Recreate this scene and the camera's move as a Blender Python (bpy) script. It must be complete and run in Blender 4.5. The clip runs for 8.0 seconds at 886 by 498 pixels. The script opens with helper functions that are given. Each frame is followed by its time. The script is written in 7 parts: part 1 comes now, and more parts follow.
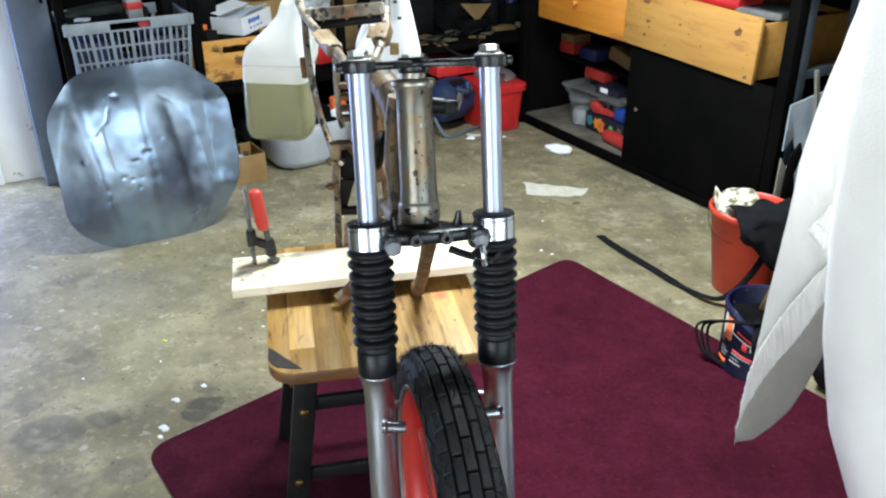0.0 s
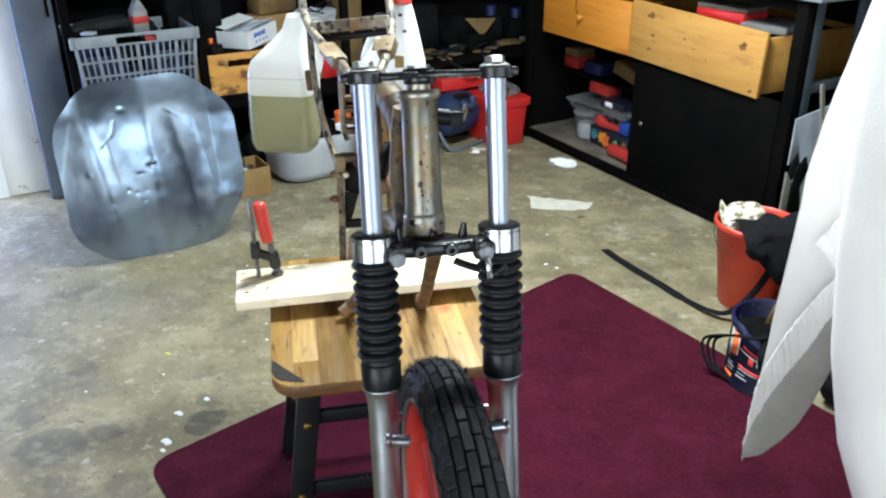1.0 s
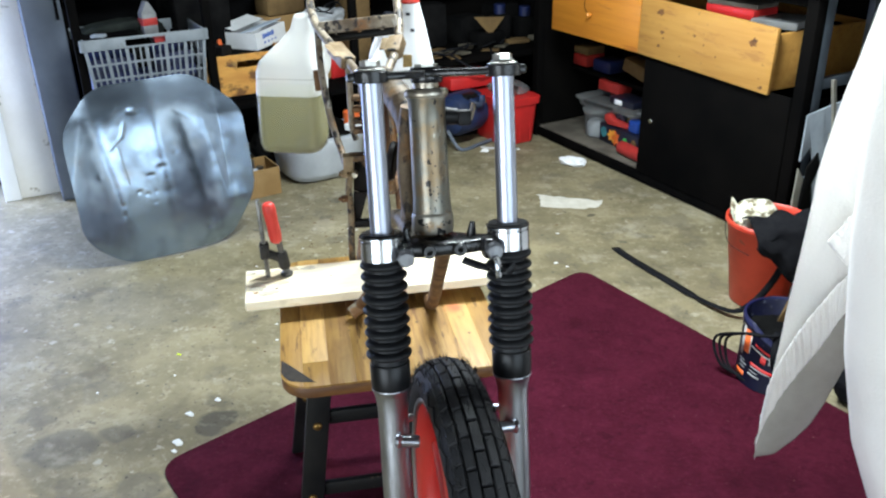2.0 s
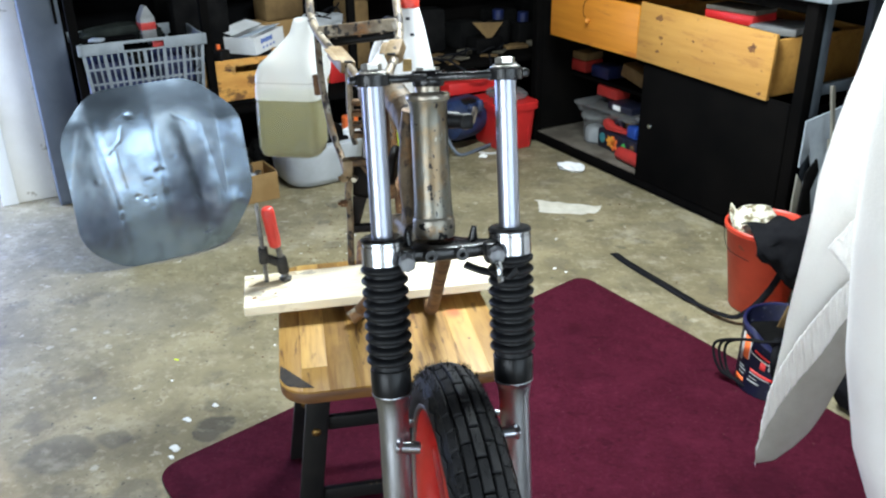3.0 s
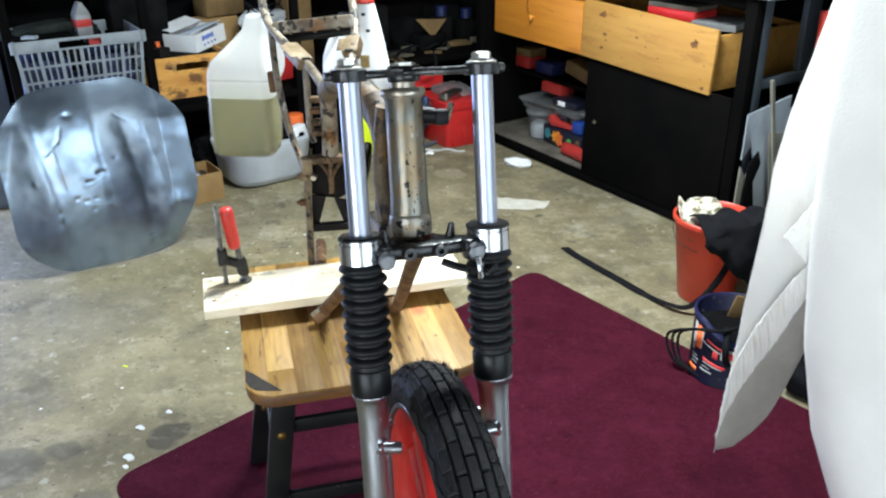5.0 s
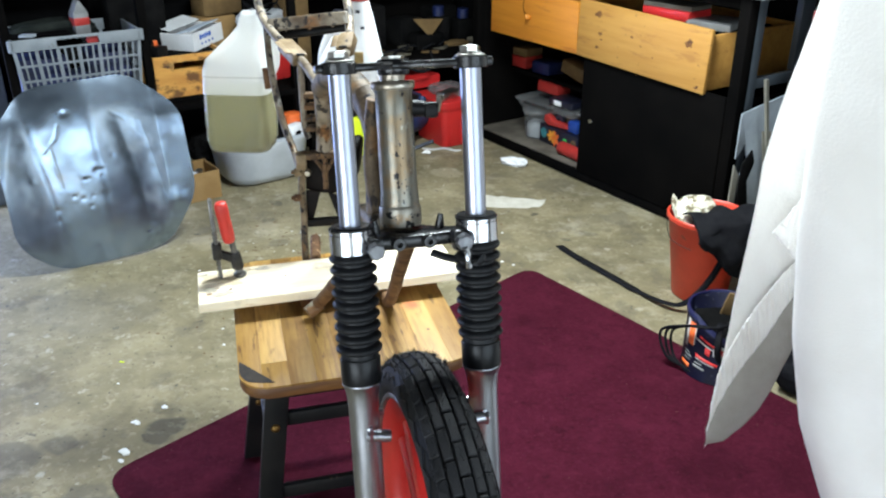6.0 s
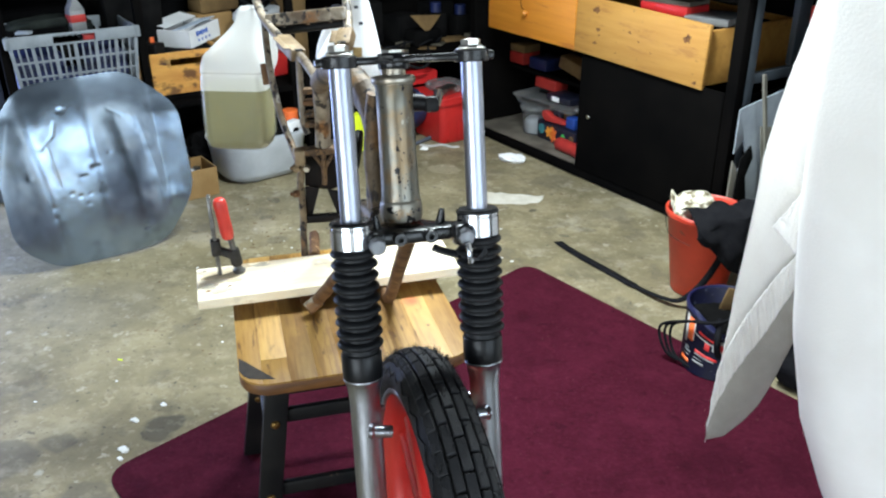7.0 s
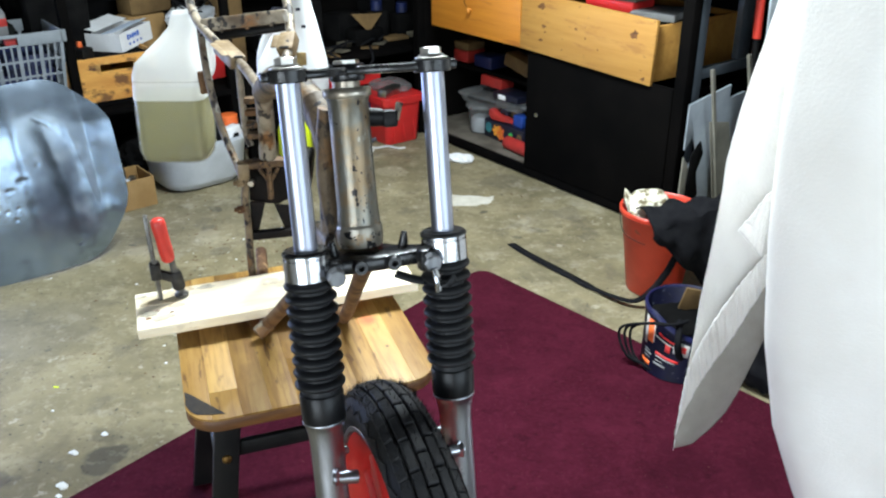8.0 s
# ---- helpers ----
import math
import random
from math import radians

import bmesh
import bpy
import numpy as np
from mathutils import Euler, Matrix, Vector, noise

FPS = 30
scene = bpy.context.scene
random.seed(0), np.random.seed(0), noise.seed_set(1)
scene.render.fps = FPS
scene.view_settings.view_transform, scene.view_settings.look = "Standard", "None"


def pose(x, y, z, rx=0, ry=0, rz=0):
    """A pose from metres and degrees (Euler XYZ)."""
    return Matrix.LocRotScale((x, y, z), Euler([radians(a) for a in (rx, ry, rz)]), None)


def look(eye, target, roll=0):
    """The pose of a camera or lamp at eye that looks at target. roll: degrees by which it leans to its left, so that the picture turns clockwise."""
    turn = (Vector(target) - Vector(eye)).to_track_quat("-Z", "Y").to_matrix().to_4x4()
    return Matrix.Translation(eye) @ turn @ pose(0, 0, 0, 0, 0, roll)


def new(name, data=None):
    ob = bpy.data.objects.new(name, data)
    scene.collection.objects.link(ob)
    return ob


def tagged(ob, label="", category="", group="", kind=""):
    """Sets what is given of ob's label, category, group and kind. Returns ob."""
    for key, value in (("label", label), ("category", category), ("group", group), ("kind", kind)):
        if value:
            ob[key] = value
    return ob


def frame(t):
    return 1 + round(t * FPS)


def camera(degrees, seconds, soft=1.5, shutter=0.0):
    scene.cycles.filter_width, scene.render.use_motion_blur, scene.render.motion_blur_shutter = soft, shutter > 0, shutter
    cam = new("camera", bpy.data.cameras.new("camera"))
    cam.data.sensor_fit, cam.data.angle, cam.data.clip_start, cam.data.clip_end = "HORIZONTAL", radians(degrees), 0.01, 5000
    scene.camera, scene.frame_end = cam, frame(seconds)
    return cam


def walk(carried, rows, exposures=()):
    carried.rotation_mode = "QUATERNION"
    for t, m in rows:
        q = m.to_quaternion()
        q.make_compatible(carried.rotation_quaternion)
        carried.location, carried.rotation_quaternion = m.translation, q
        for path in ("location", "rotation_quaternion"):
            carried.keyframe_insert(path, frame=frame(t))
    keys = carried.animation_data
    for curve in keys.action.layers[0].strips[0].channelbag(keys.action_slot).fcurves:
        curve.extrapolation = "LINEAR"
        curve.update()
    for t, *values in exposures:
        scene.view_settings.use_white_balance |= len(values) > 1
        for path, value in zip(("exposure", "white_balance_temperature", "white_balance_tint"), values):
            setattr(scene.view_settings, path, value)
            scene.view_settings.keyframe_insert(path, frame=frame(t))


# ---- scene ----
cam = camera(55.9, 8.0, soft=2.2)

PATH = [
    (0, (0.216, 0.256, 1.583), (0.029, 2.038, 0.695), -0.5),
    (0.5, (0.214, 0.262, 1.577), (0.02, 2.042, 0.686), -0.5),
    (1, (0.214, 0.262, 1.576), (0.016, 2.058, 0.719), -0.5),
    (1.5, (0.212, 0.26, 1.577), (-0.013, 2.063, 0.741), -0.8),
    (1.7, (0.216, 0.264, 1.575), (-0.007, 2.055, 0.713), -1.2),
    (2.8, (0.212, 0.27, 1.572), (-0.008, 2.071, 0.731), -1.1),
    (3, (0.209, 0.273, 1.569), (-0.007, 2.072, 0.723), -1.0),
    (3.5, (0.196, 0.281, 1.566), (0.013, 2.081, 0.713), -0.6),
    (4, (0.175, 0.285, 1.566), (0.032, 2.091, 0.72), -0.1),
    (4.5, (0.154, 0.287, 1.566), (0.074, 2.096, 0.717), 0.0),
    (4.7, (0.151, 0.285, 1.566), (0.079, 2.093, 0.713), -0.2),
    (5.8, (0.167, 0.259, 1.557), (0.096, 2.066, 0.704), -0.3),
    (6, (0.168, 0.257, 1.558), (0.1, 2.066, 0.708), -0.1),
    (6.5, (0.169, 0.26, 1.557), (0.097, 2.067, 0.704), -0.4),
    (7, (0.162, 0.26, 1.553), (0.101, 2.066, 0.697), -0.2),
    (7.5, (0.149, 0.279, 1.551), (0.148, 2.084, 0.69), -0.1),
    (8, (0.135, 0.363, 1.548), (0.205, 2.164, 0.683), -0.3),
]
walk(cam, [(t, look(eye, target, roll)) for t, eye, target, roll in PATH])

# ---- world and light ----
world = bpy.data.worlds.new("sky")
scene.world = world
world.use_nodes = True
wn = world.node_tree.nodes
sky = wn.new("ShaderNodeTexSky")
sky.sky_type, sky.sun_disc, sky.sun_elevation, sky.sun_rotation = "NISHITA", False, radians(38), radians(200)
wn["Background"].inputs[1].default_value = 0.10
world.node_tree.links.new(sky.outputs[0], wn["Background"].inputs[0])

ROOM = pose(0, 0, 0, 0, 0, 34.9)  # the room's own axes: x along the rack wall, y towards it
sun = new("sun", bpy.data.lights.new("sun", "SUN"))
sun.data.energy, sun.data.angle, sun.data.color = 2.5, radians(0.5), (1, 0.95, 0.88)
sun.matrix_world = ROOM @ look((-2, 9, 7), (0, 0, 0))


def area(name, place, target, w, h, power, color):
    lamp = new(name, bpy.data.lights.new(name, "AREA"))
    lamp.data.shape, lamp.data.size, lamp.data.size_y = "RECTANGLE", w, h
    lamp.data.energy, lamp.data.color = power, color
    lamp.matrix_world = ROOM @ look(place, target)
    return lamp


# Door place is assumed, out of view; the west lamp is an added fill.
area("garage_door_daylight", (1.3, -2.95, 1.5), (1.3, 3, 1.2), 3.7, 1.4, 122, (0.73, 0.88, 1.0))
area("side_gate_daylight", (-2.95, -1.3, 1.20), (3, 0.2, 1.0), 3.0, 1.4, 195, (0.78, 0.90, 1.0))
area("side_door_daylight", (-0.22, 4.64, 0.62), (0.55, 3.75, 0.0), 0.80, 1.15, 76, (0.42, 0.56, 1.0))
area("ceiling_tube_light", (1.75, 2.15, 2.52), (1.75, 2.15, 0), 1.2, 0.2, 180, (0.84, 0.95, 1.0))
scene.view_settings.exposure = -0.18


# ---- materials ----
def mat(name, a, b=None, scale=6.0, rough=0.6, metal=0.0, bump=0.0, bscale=80.0, stretch=(1, 1, 1), flecks=None, vary=0.0, spread=0.12, coat=0.0, rvar=0.12, spec=0.5):
    """A mottled surface: colours a and b mixed by noise, finer grain over it, flecks=(colour, scale, share), gloss that wanders."""
    m = bpy.data.materials.new(name)
    m.use_nodes = True
    n, l = m.node_tree.nodes, m.node_tree.links
    p = n["Principled BSDF"]
    b = b or tuple(v * 0.75 for v in a)
    tc = n.new("ShaderNodeTexCoord")
    mp = n.new("ShaderNodeMapping")
    mp.inputs["Scale"].default_value = stretch
    l.new(tc.outputs["Object"], mp.inputs["Vector"])
    n1 = n.new("ShaderNodeTexNoise")
    n1.inputs["Scale"].default_value, n1.inputs["Detail"].default_value, n1.inputs["Roughness"].default_value = scale, 6, 0.6
    l.new(mp.outputs[0], n1.inputs["Vector"])
    ramp = n.new("ShaderNodeValToRGB")
    ramp.color_ramp.elements[0].position, ramp.color_ramp.elements[1].position = 0.5 - spread, 0.5 + spread
    ramp.color_ramp.elements[0].color, ramp.color_ramp.elements[1].color = (*a, 1), (*b, 1)
    l.new(n1.outputs["Fac"], ramp.inputs["Fac"])
    col = ramp.outputs["Color"]
    if vary:
        info = n.new("ShaderNodeObjectInfo")
        span = n.new("ShaderNodeMapRange")
        span.inputs["To Min"].default_value, span.inputs["To Max"].default_value = 1 - vary, 1 + vary
        l.new(info.outputs["Random"], span.inputs["Value"])
        hsv = n.new("ShaderNodeHueSaturation")
        l.new(col, hsv.inputs["Color"])
        l.new(span.outputs[0], hsv.inputs["Value"])
        col = hsv.outputs["Color"]
    if flecks:
        n3 = n.new("ShaderNodeTexNoise")
        n3.inputs["Scale"].default_value, n3.inputs["Detail"].default_value, n3.inputs["Roughness"].default_value = flecks[1], 3, 0.65
        l.new(mp.outputs[0], n3.inputs["Vector"])
        r3 = n.new("ShaderNodeValToRGB")
        edge = 0.665 - 0.3 * flecks[2]
        r3.color_ramp.elements[0].position, r3.color_ramp.elements[1].position = edge, edge + 0.035
        l.new(n3.outputs["Fac"], r3.inputs["Fac"])
        mix = n.new("ShaderNodeMix")
        mix.data_type = "RGBA"
        l.new(r3.outputs["Color"], mix.inputs["Factor"])
        l.new(col, mix.inputs["A"])
        mix.inputs["B"].default_value = (*flecks[0], 1)
        col = mix.outputs["Result"]
    l.new(col, p.inputs["Base Color"])
    n2 = n.new("ShaderNodeTexNoise")
    n2.inputs["Scale"].default_value, n2.inputs["Detail"].default_value = bscale, 5
    l.new(mp.outputs[0], n2.inputs["Vector"])
    rr = n.new("ShaderNodeMapRange")
    rr.inputs["To Min"].default_value, rr.inputs["To Max"].default_value = max(rough - rvar, 0.02), min(rough + rvar, 1)
    l.new(n1.outputs["Fac"], rr.inputs["Value"])
    l.new(rr.outputs[0], p.inputs["Roughness"])
    p.inputs["Metallic"].default_value = metal
    p.inputs["Coat Weight"].default_value = coat
    p.inputs["Specular IOR Level"].default_value = spec
    if bump:
        bp = n.new("ShaderNodeBump")
        bp.inputs["Strength"].default_value, bp.inputs["Distance"].default_value = bump, 0.004
        l.new(n2.outputs["Fac"], bp.inputs["Height"])
        l.new(bp.outputs[0], p.inputs["Normal"])
    return m


def over(m, color, scale, edge, soft=0.04, strength=1.0, stretch=(1, 1, 1), seed=0.0, detail=4):
    """Another layer of patches on a material: stains, chips, smears."""
    n, l = m.node_tree.nodes, m.node_tree.links
    p = n["Principled BSDF"]
    col = p.inputs["Base Color"].links[0].from_socket
    tc = n.new("ShaderNodeTexCoord")
    mp = n.new("ShaderNodeMapping")
    mp.inputs["Scale"].default_value = stretch
    mp.inputs["Location"].default_value = (seed, seed * 1.7, seed * 0.6)
    l.new(tc.outputs["Object"], mp.inputs["Vector"])
    tx = n.new("ShaderNodeTexNoise")
    tx.inputs["Scale"].default_value, tx.inputs["Detail"].default_value, tx.inputs["Roughness"].default_value = scale, detail, 0.62
    l.new(mp.outputs[0], tx.inputs["Vector"])
    fac = n.new("ShaderNodeMapRange")
    fac.inputs["From Min"].default_value, fac.inputs["From Max"].default_value = edge, edge + soft
    fac.inputs["To Max"].default_value = strength
    l.new(tx.outputs["Fac"], fac.inputs["Value"])
    mix = n.new("ShaderNodeMix")
    mix.data_type = "RGBA"
    l.new(fac.outputs[0], mix.inputs["Factor"])
    l.new(col, mix.inputs["A"])
    mix.inputs["B"].default_value = (*color, 1)
    l.new(mix.outputs["Result"], p.inputs["Base Color"])
    return m


def floor_material():
    """Worn beige concrete with oil stains, scuffs and pale flecks of plaster."""
    m = mat("worn_concrete", (0.283, 0.240, 0.142), (0.152, 0.127, 0.072), 3.4, 0.62, 0, 0.25, 45, spread=0.19, spec=0.25)
    over(m, (0.40, 0.35, 0.235), 9, 0.53, 0.18, 0.5, seed=3.1, detail=6)
    over(m, (0.135, 0.108, 0.062), 11, 0.53, 0.14, 0.55, seed=7.7, detail=6)
    over(m, (0.040, 0.035, 0.030), 60, 0.68, 0.03, 0.85, seed=1.3)
    over(m, (0.060, 0.053, 0.044), 22, 0.67, 0.03, 0.7, seed=5.5)
    over(m, (0.16, 0.128, 0.080), 34, 0.57, 0.09, 0.5, seed=2.9)
    over(m, (0.41, 0.36, 0.25), 30, 0.58, 0.09, 0.4, seed=6.3)
    over(m, (0.46, 0.42, 0.33), 15, 0.635, 0.05, 0.65, seed=9.2, detail=8)
    n, l = m.node_tree.nodes, m.node_tree.links
    p = n["Principled BSDF"]
    col = p.inputs["Base Color"].links[0].from_socket
    tc = n.new("ShaderNodeTexCoord")
    wob = n.new("ShaderNodeTexNoise")
    wob.inputs["Scale"].default_value, wob.inputs["Detail"].default_value = 7, 5
    l.new(tc.outputs["Object"], wob.inputs["Vector"])
    push = n.new("ShaderNodeVectorMath")
    push.operation = "MULTIPLY_ADD"
    l.new(wob.outputs["Color"], push.inputs[0])
    push.inputs[1].default_value = (0.14, 0.14, 0)
    l.new(tc.outputs["Object"], push.inputs[2])
    stains = [(-0.752, 2.27, 0.062, 0.36, 0.92), (-1.151, 2.093, 0.105, 0.44, 0.72), (-1.04, 2.196, 0.05, 0.45, 0.65), (-0.85, 1.971, 0.07, 0.45, 0.7), (-1.253, 3.007, 0.24, 0.62, 0.5), (-1.179, 2.394, 0.07, 0.55, 0.5), (0.75, 3.9, 0.10, 0.45, 0.35), (0.62, 3.35, 0.08, 0.5, 0.25), (0.95, 3.55, 0.09, 0.5, 0.25), (0.25, 3.75, 0.10, 0.5, 0.3), (0.475, 3.971, 0.022, 0.25, 0.8), (0.705, 3.764, 0.032, 0.45, 0.7), (0.58, 3.70, 0.018, 0.35, 0.7), (-0.70, 3.62, 0.045, 0.45, 0.6), (-0.80, 3.86, 0.035, 0.4, 0.6), (0.861, 3.932, 0.075, 0.55, 0.6), (0.03, 4.56, 0.085, 1.6, 0.35), (-0.778, 3.793, 0.06, 1.6, 0.3), (-0.80, 3.72, 0.05, 1.6, 0.3), (-1.02, 3.60, 0.075, 1.6, 0.3), (-0.81, 4.09, 0.035, 0.3, 0.7), (-1.077, 3.703, 0.018, 0.2, 0.8), (0.60, 4.38, 0.10, 0.45, 0.5), (0.95, 4.22, 0.09, 0.5, 0.5)]
    for x, y, r, dark, strength in stains:
        far = n.new("ShaderNodeVectorMath")
        far.operation = "DISTANCE"
        l.new(push.outputs[0], far.inputs[0])
        far.inputs[1].default_value = (x + 0.07, y + 0.07, 0)
        fall = n.new("ShaderNodeMapRange")
        fall.inputs["From Min"].default_value, fall.inputs["From Max"].default_value = r * 1.06, r * 0.84
        fall.inputs["To Max"].default_value = strength
        l.new(far.outputs["Value"], fall.inputs["Value"])
        mix = n.new("ShaderNodeMix")
        mix.data_type = "RGBA"
        l.new(fall.outputs[0], mix.inputs["Factor"])
        l.new(col, mix.inputs["A"])
        mix.inputs["B"].default_value = (0.275 * dark, 0.238 * dark, 0.165 * dark, 1)
        col = mix.outputs["Result"]
    blot = n.new("ShaderNodeTexNoise")
    blot.inputs["Scale"].default_value, blot.inputs["Detail"].default_value, blot.inputs["Roughness"].default_value = 1.1, 7, 0.68
    l.new(tc.outputs["Object"], blot.inputs["Vector"])
    rb = n.new("ShaderNodeMapRange")
    rb.inputs["From Min"].default_value, rb.inputs["From Max"].default_value = 0.36, 0.60
    rb.inputs["To Min"].default_value, rb.inputs["To Max"].default_value = 0.74, 1.08
    l.new(blot.outputs["Fac"], rb.inputs["Value"])
    dim = n.new("ShaderNodeVectorMath")
    dim.operation = "SCALE"
    l.new(col, dim.inputs[0])
    l.new(rb.outputs[0], dim.inputs["Scale"])
    col = dim.outputs[0]
    # fine dark grit and drips
    grit = n.new("ShaderNodeTexNoise")
    grit.inputs["Scale"].default_value, grit.inputs["Detail"].default_value, grit.inputs["Roughness"].default_value = 34, 4, 0.7
    l.new(tc.outputs["Object"], grit.inputs["Vector"])
    rg = n.new("ShaderNodeValToRGB")
    rg.color_ramp.elements[0].position, rg.color_ramp.elements[1].position = 0.67, 0.71
    l.new(grit.outputs["Fac"], rg.inputs["Fac"])
    mix = n.new("ShaderNodeMix")
    mix.data_type = "RGBA"
    l.new(rg.outputs["Color"], mix.inputs["Factor"])
    l.new(col, mix.inputs["A"])
    mix.inputs["B"].default_value = (0.07, 0.06, 0.05, 1)
    l.new(mix.outputs["Result"], p.inputs["Base Color"])
    over(m, (0.30, 0.265, 0.18), 26, 0.56, 0.10, 0.35, seed=11.0, detail=6)
    over(m, (0.10, 0.085, 0.062), 5.5, 0.58, 0.06, 0.42, seed=12.5, detail=8)
    over(m, (0.055, 0.046, 0.034), 46, 0.665, 0.03, 0.8, seed=14.2, detail=3)
    over(m, (0.37, 0.335, 0.25), 7.5, 0.575, 0.10, 0.45, seed=16.1, detail=9)
    return m


def clear_plastic(name, color, share, rough=0.35):
    """Milky plastic: part of the light passes straight through."""
    m = bpy.data.materials.new(name)
    m.use_nodes = True
    n, l = m.node_tree.nodes, m.node_tree.links
    p = n["Principled BSDF"]
    p.inputs["Base Color"].default_value, p.inputs["Roughness"].default_value = (*color, 1), rough
    glow = n.new("ShaderNodeBsdfTranslucent")
    glow.inputs["Color"].default_value = (*color, 1)
    body = n.new("ShaderNodeMixShader")
    body.inputs[0].default_value = 0.45
    l.new(p.outputs[0], body.inputs[1])
    l.new(glow.outputs[0], body.inputs[2])
    clear = n.new("ShaderNodeBsdfTransparent")
    mix = n.new("ShaderNodeMixShader")
    mix.inputs[0].default_value = share
    l.new(body.outputs[0], mix.inputs[1])
    l.new(clear.outputs[0], mix.inputs[2])
    l.new(mix.outputs[0], n["Material Output"].inputs["Surface"])
    return m


CONCRETE = floor_material()
PLASTER = mat("white_wall_plaster", (0.74, 0.72, 0.66), (0.66, 0.63, 0.56), 3, 0.8, 0, 0.2, 60, flecks=((0.4, 0.36, 0.28), 9, 0.06))
# The dimness behind rack and workbench is put into this wall colour.
DARKWALL = mat("dim_recess_wall", (0.0055, 0.0055, 0.006), (0.003, 0.003, 0.003), 5, 0.9, 0, 0.2, spec=0.01)
# Never in view; kept dark to hold down bounce and reflections.
CEILING = mat("dark_unseen_ceiling", (0.062, 0.055, 0.048), (0.040, 0.035, 0.030), 3, 0.85, spec=0.1)
RUG = mat("burgundy_carpet", (0.066, 0.0078, 0.0185), (0.044, 0.0052, 0.0122), 5, 0.95, 0, 0.9, 360, flecks=((0.14, 0.05, 0.06), 90, -0.05), spec=0.05, spread=0.22)
over(RUG, (0.092, 0.0140, 0.0290), 75, 0.50, 0.14, 0.38, seed=2.0, detail=5)
over(RUG, (0.034, 0.0042, 0.0095), 42, 0.53, 0.12, 0.50, seed=6.0, detail=5)
over(RUG, (0.034, 0.0036, 0.0085), 7, 0.62, 0.05, 0.55, seed=4.0, detail=7)
over(RUG, (0.24, 0.17, 0.12), 95, 0.712, 0.02, 0.9, seed=8.0)
over(RUG, (0.026, 0.0032, 0.0080), 3.2, 0.535, 0.12, 0.50, seed=13.0, detail=8)
over(RUG, (0.022, 0.0028, 0.0070), 17, 0.60, 0.08, 0.5, seed=15.0, detail=6)
over(RUG, (0.094, 0.0120, 0.0275), 12, 0.52, 0.16, 0.35, seed=9.0, detail=6)
OAK = mat("oiled_stave_wood", (0.40, 0.228, 0.054), (0.255, 0.128, 0.027), 5, 0.52, 0, 0.12, 90, (7, 1, 7), vary=0.2, flecks=((0.12, 0.052, 0.014), 4, 0.05), spread=0.18, spec=0.3)
over(OAK, (0.13, 0.056, 0.014), 7, 0.53, 0.16, 0.7, (1.6, 0.8, 1), 2.2, 6)
over(OAK, (0.085, 0.036, 0.011), 22, 0.60, 0.05, 0.7, (3, 0.6, 1), 5.1, 5)
over(OAK, (0.16, 0.070, 0.016), 16, 0.50, 0.10, 0.55, (6, 0.3, 1), 8.4, 6)
OAKPALE = mat("pale_stave_wood", (0.50, 0.305, 0.085), (0.39, 0.210, 0.050), 5, 0.52, 0, 0.12, 90, (7, 1, 7), vary=0.08, spread=0.18)
over(OAKPALE, (0.16, 0.080, 0.022), 7, 0.58, 0.14, 0.7, (1.6, 0.8, 1), 2.2, 6)
over(OAKPALE, (0.24, 0.115, 0.030), 14, 0.50, 0.10, 0.5, (6, 0.3, 1), 3.4, 6)
over(OAKPALE, (0.17, 0.085, 0.026), 22, 0.61, 0.05, 0.6, (3, 0.6, 1), 5.1, 5)
def spot(m, x, y, r, color, strength, wobble=0.03, stretch=1.0):
    """A soft-edged stain on a material, about one place on its thing."""
    n, l = m.node_tree.nodes, m.node_tree.links
    p = n["Principled BSDF"]
    col = p.inputs["Base Color"].links[0].from_socket
    tc = n.new("ShaderNodeTexCoord")
    wob = n.new("ShaderNodeTexNoise")
    wob.inputs["Scale"].default_value, wob.inputs["Detail"].default_value = 30, 4
    l.new(tc.outputs["Object"], wob.inputs["Vector"])
    push = n.new("ShaderNodeVectorMath")
    push.operation = "MULTIPLY_ADD"
    l.new(wob.outputs["Color"], push.inputs[0])
    push.inputs[1].default_value = (wobble, wobble, 0)
    l.new(tc.outputs["Object"], push.inputs[2])
    mp = n.new("ShaderNodeMapping")
    mp.inputs["Location"].default_value = (-x - wobble / 2, -(y + wobble / 2) / stretch, 0)
    mp.inputs["Scale"].default_value = (1, 1 / stretch, 0)
    l.new(push.outputs[0], mp.inputs["Vector"])
    far = n.new("ShaderNodeVectorMath")
    far.operation = "LENGTH"
    l.new(mp.outputs[0], far.inputs[0])
    fall = n.new("ShaderNodeMapRange")
    fall.inputs["From Min"].default_value, fall.inputs["From Max"].default_value = r * 1.3, r * 0.3
    fall.inputs["To Max"].default_value = strength
    l.new(far.outputs["Value"], fall.inputs["Value"])
    mix = n.new("ShaderNodeMix")
    mix.data_type = "RGBA"
    l.new(fall.outputs[0], mix.inputs["Factor"])
    l.new(col, mix.inputs["A"])
    mix.inputs["B"].default_value = (*color, 1)
    l.new(mix.outputs["Result"], p.inputs["Base Color"])


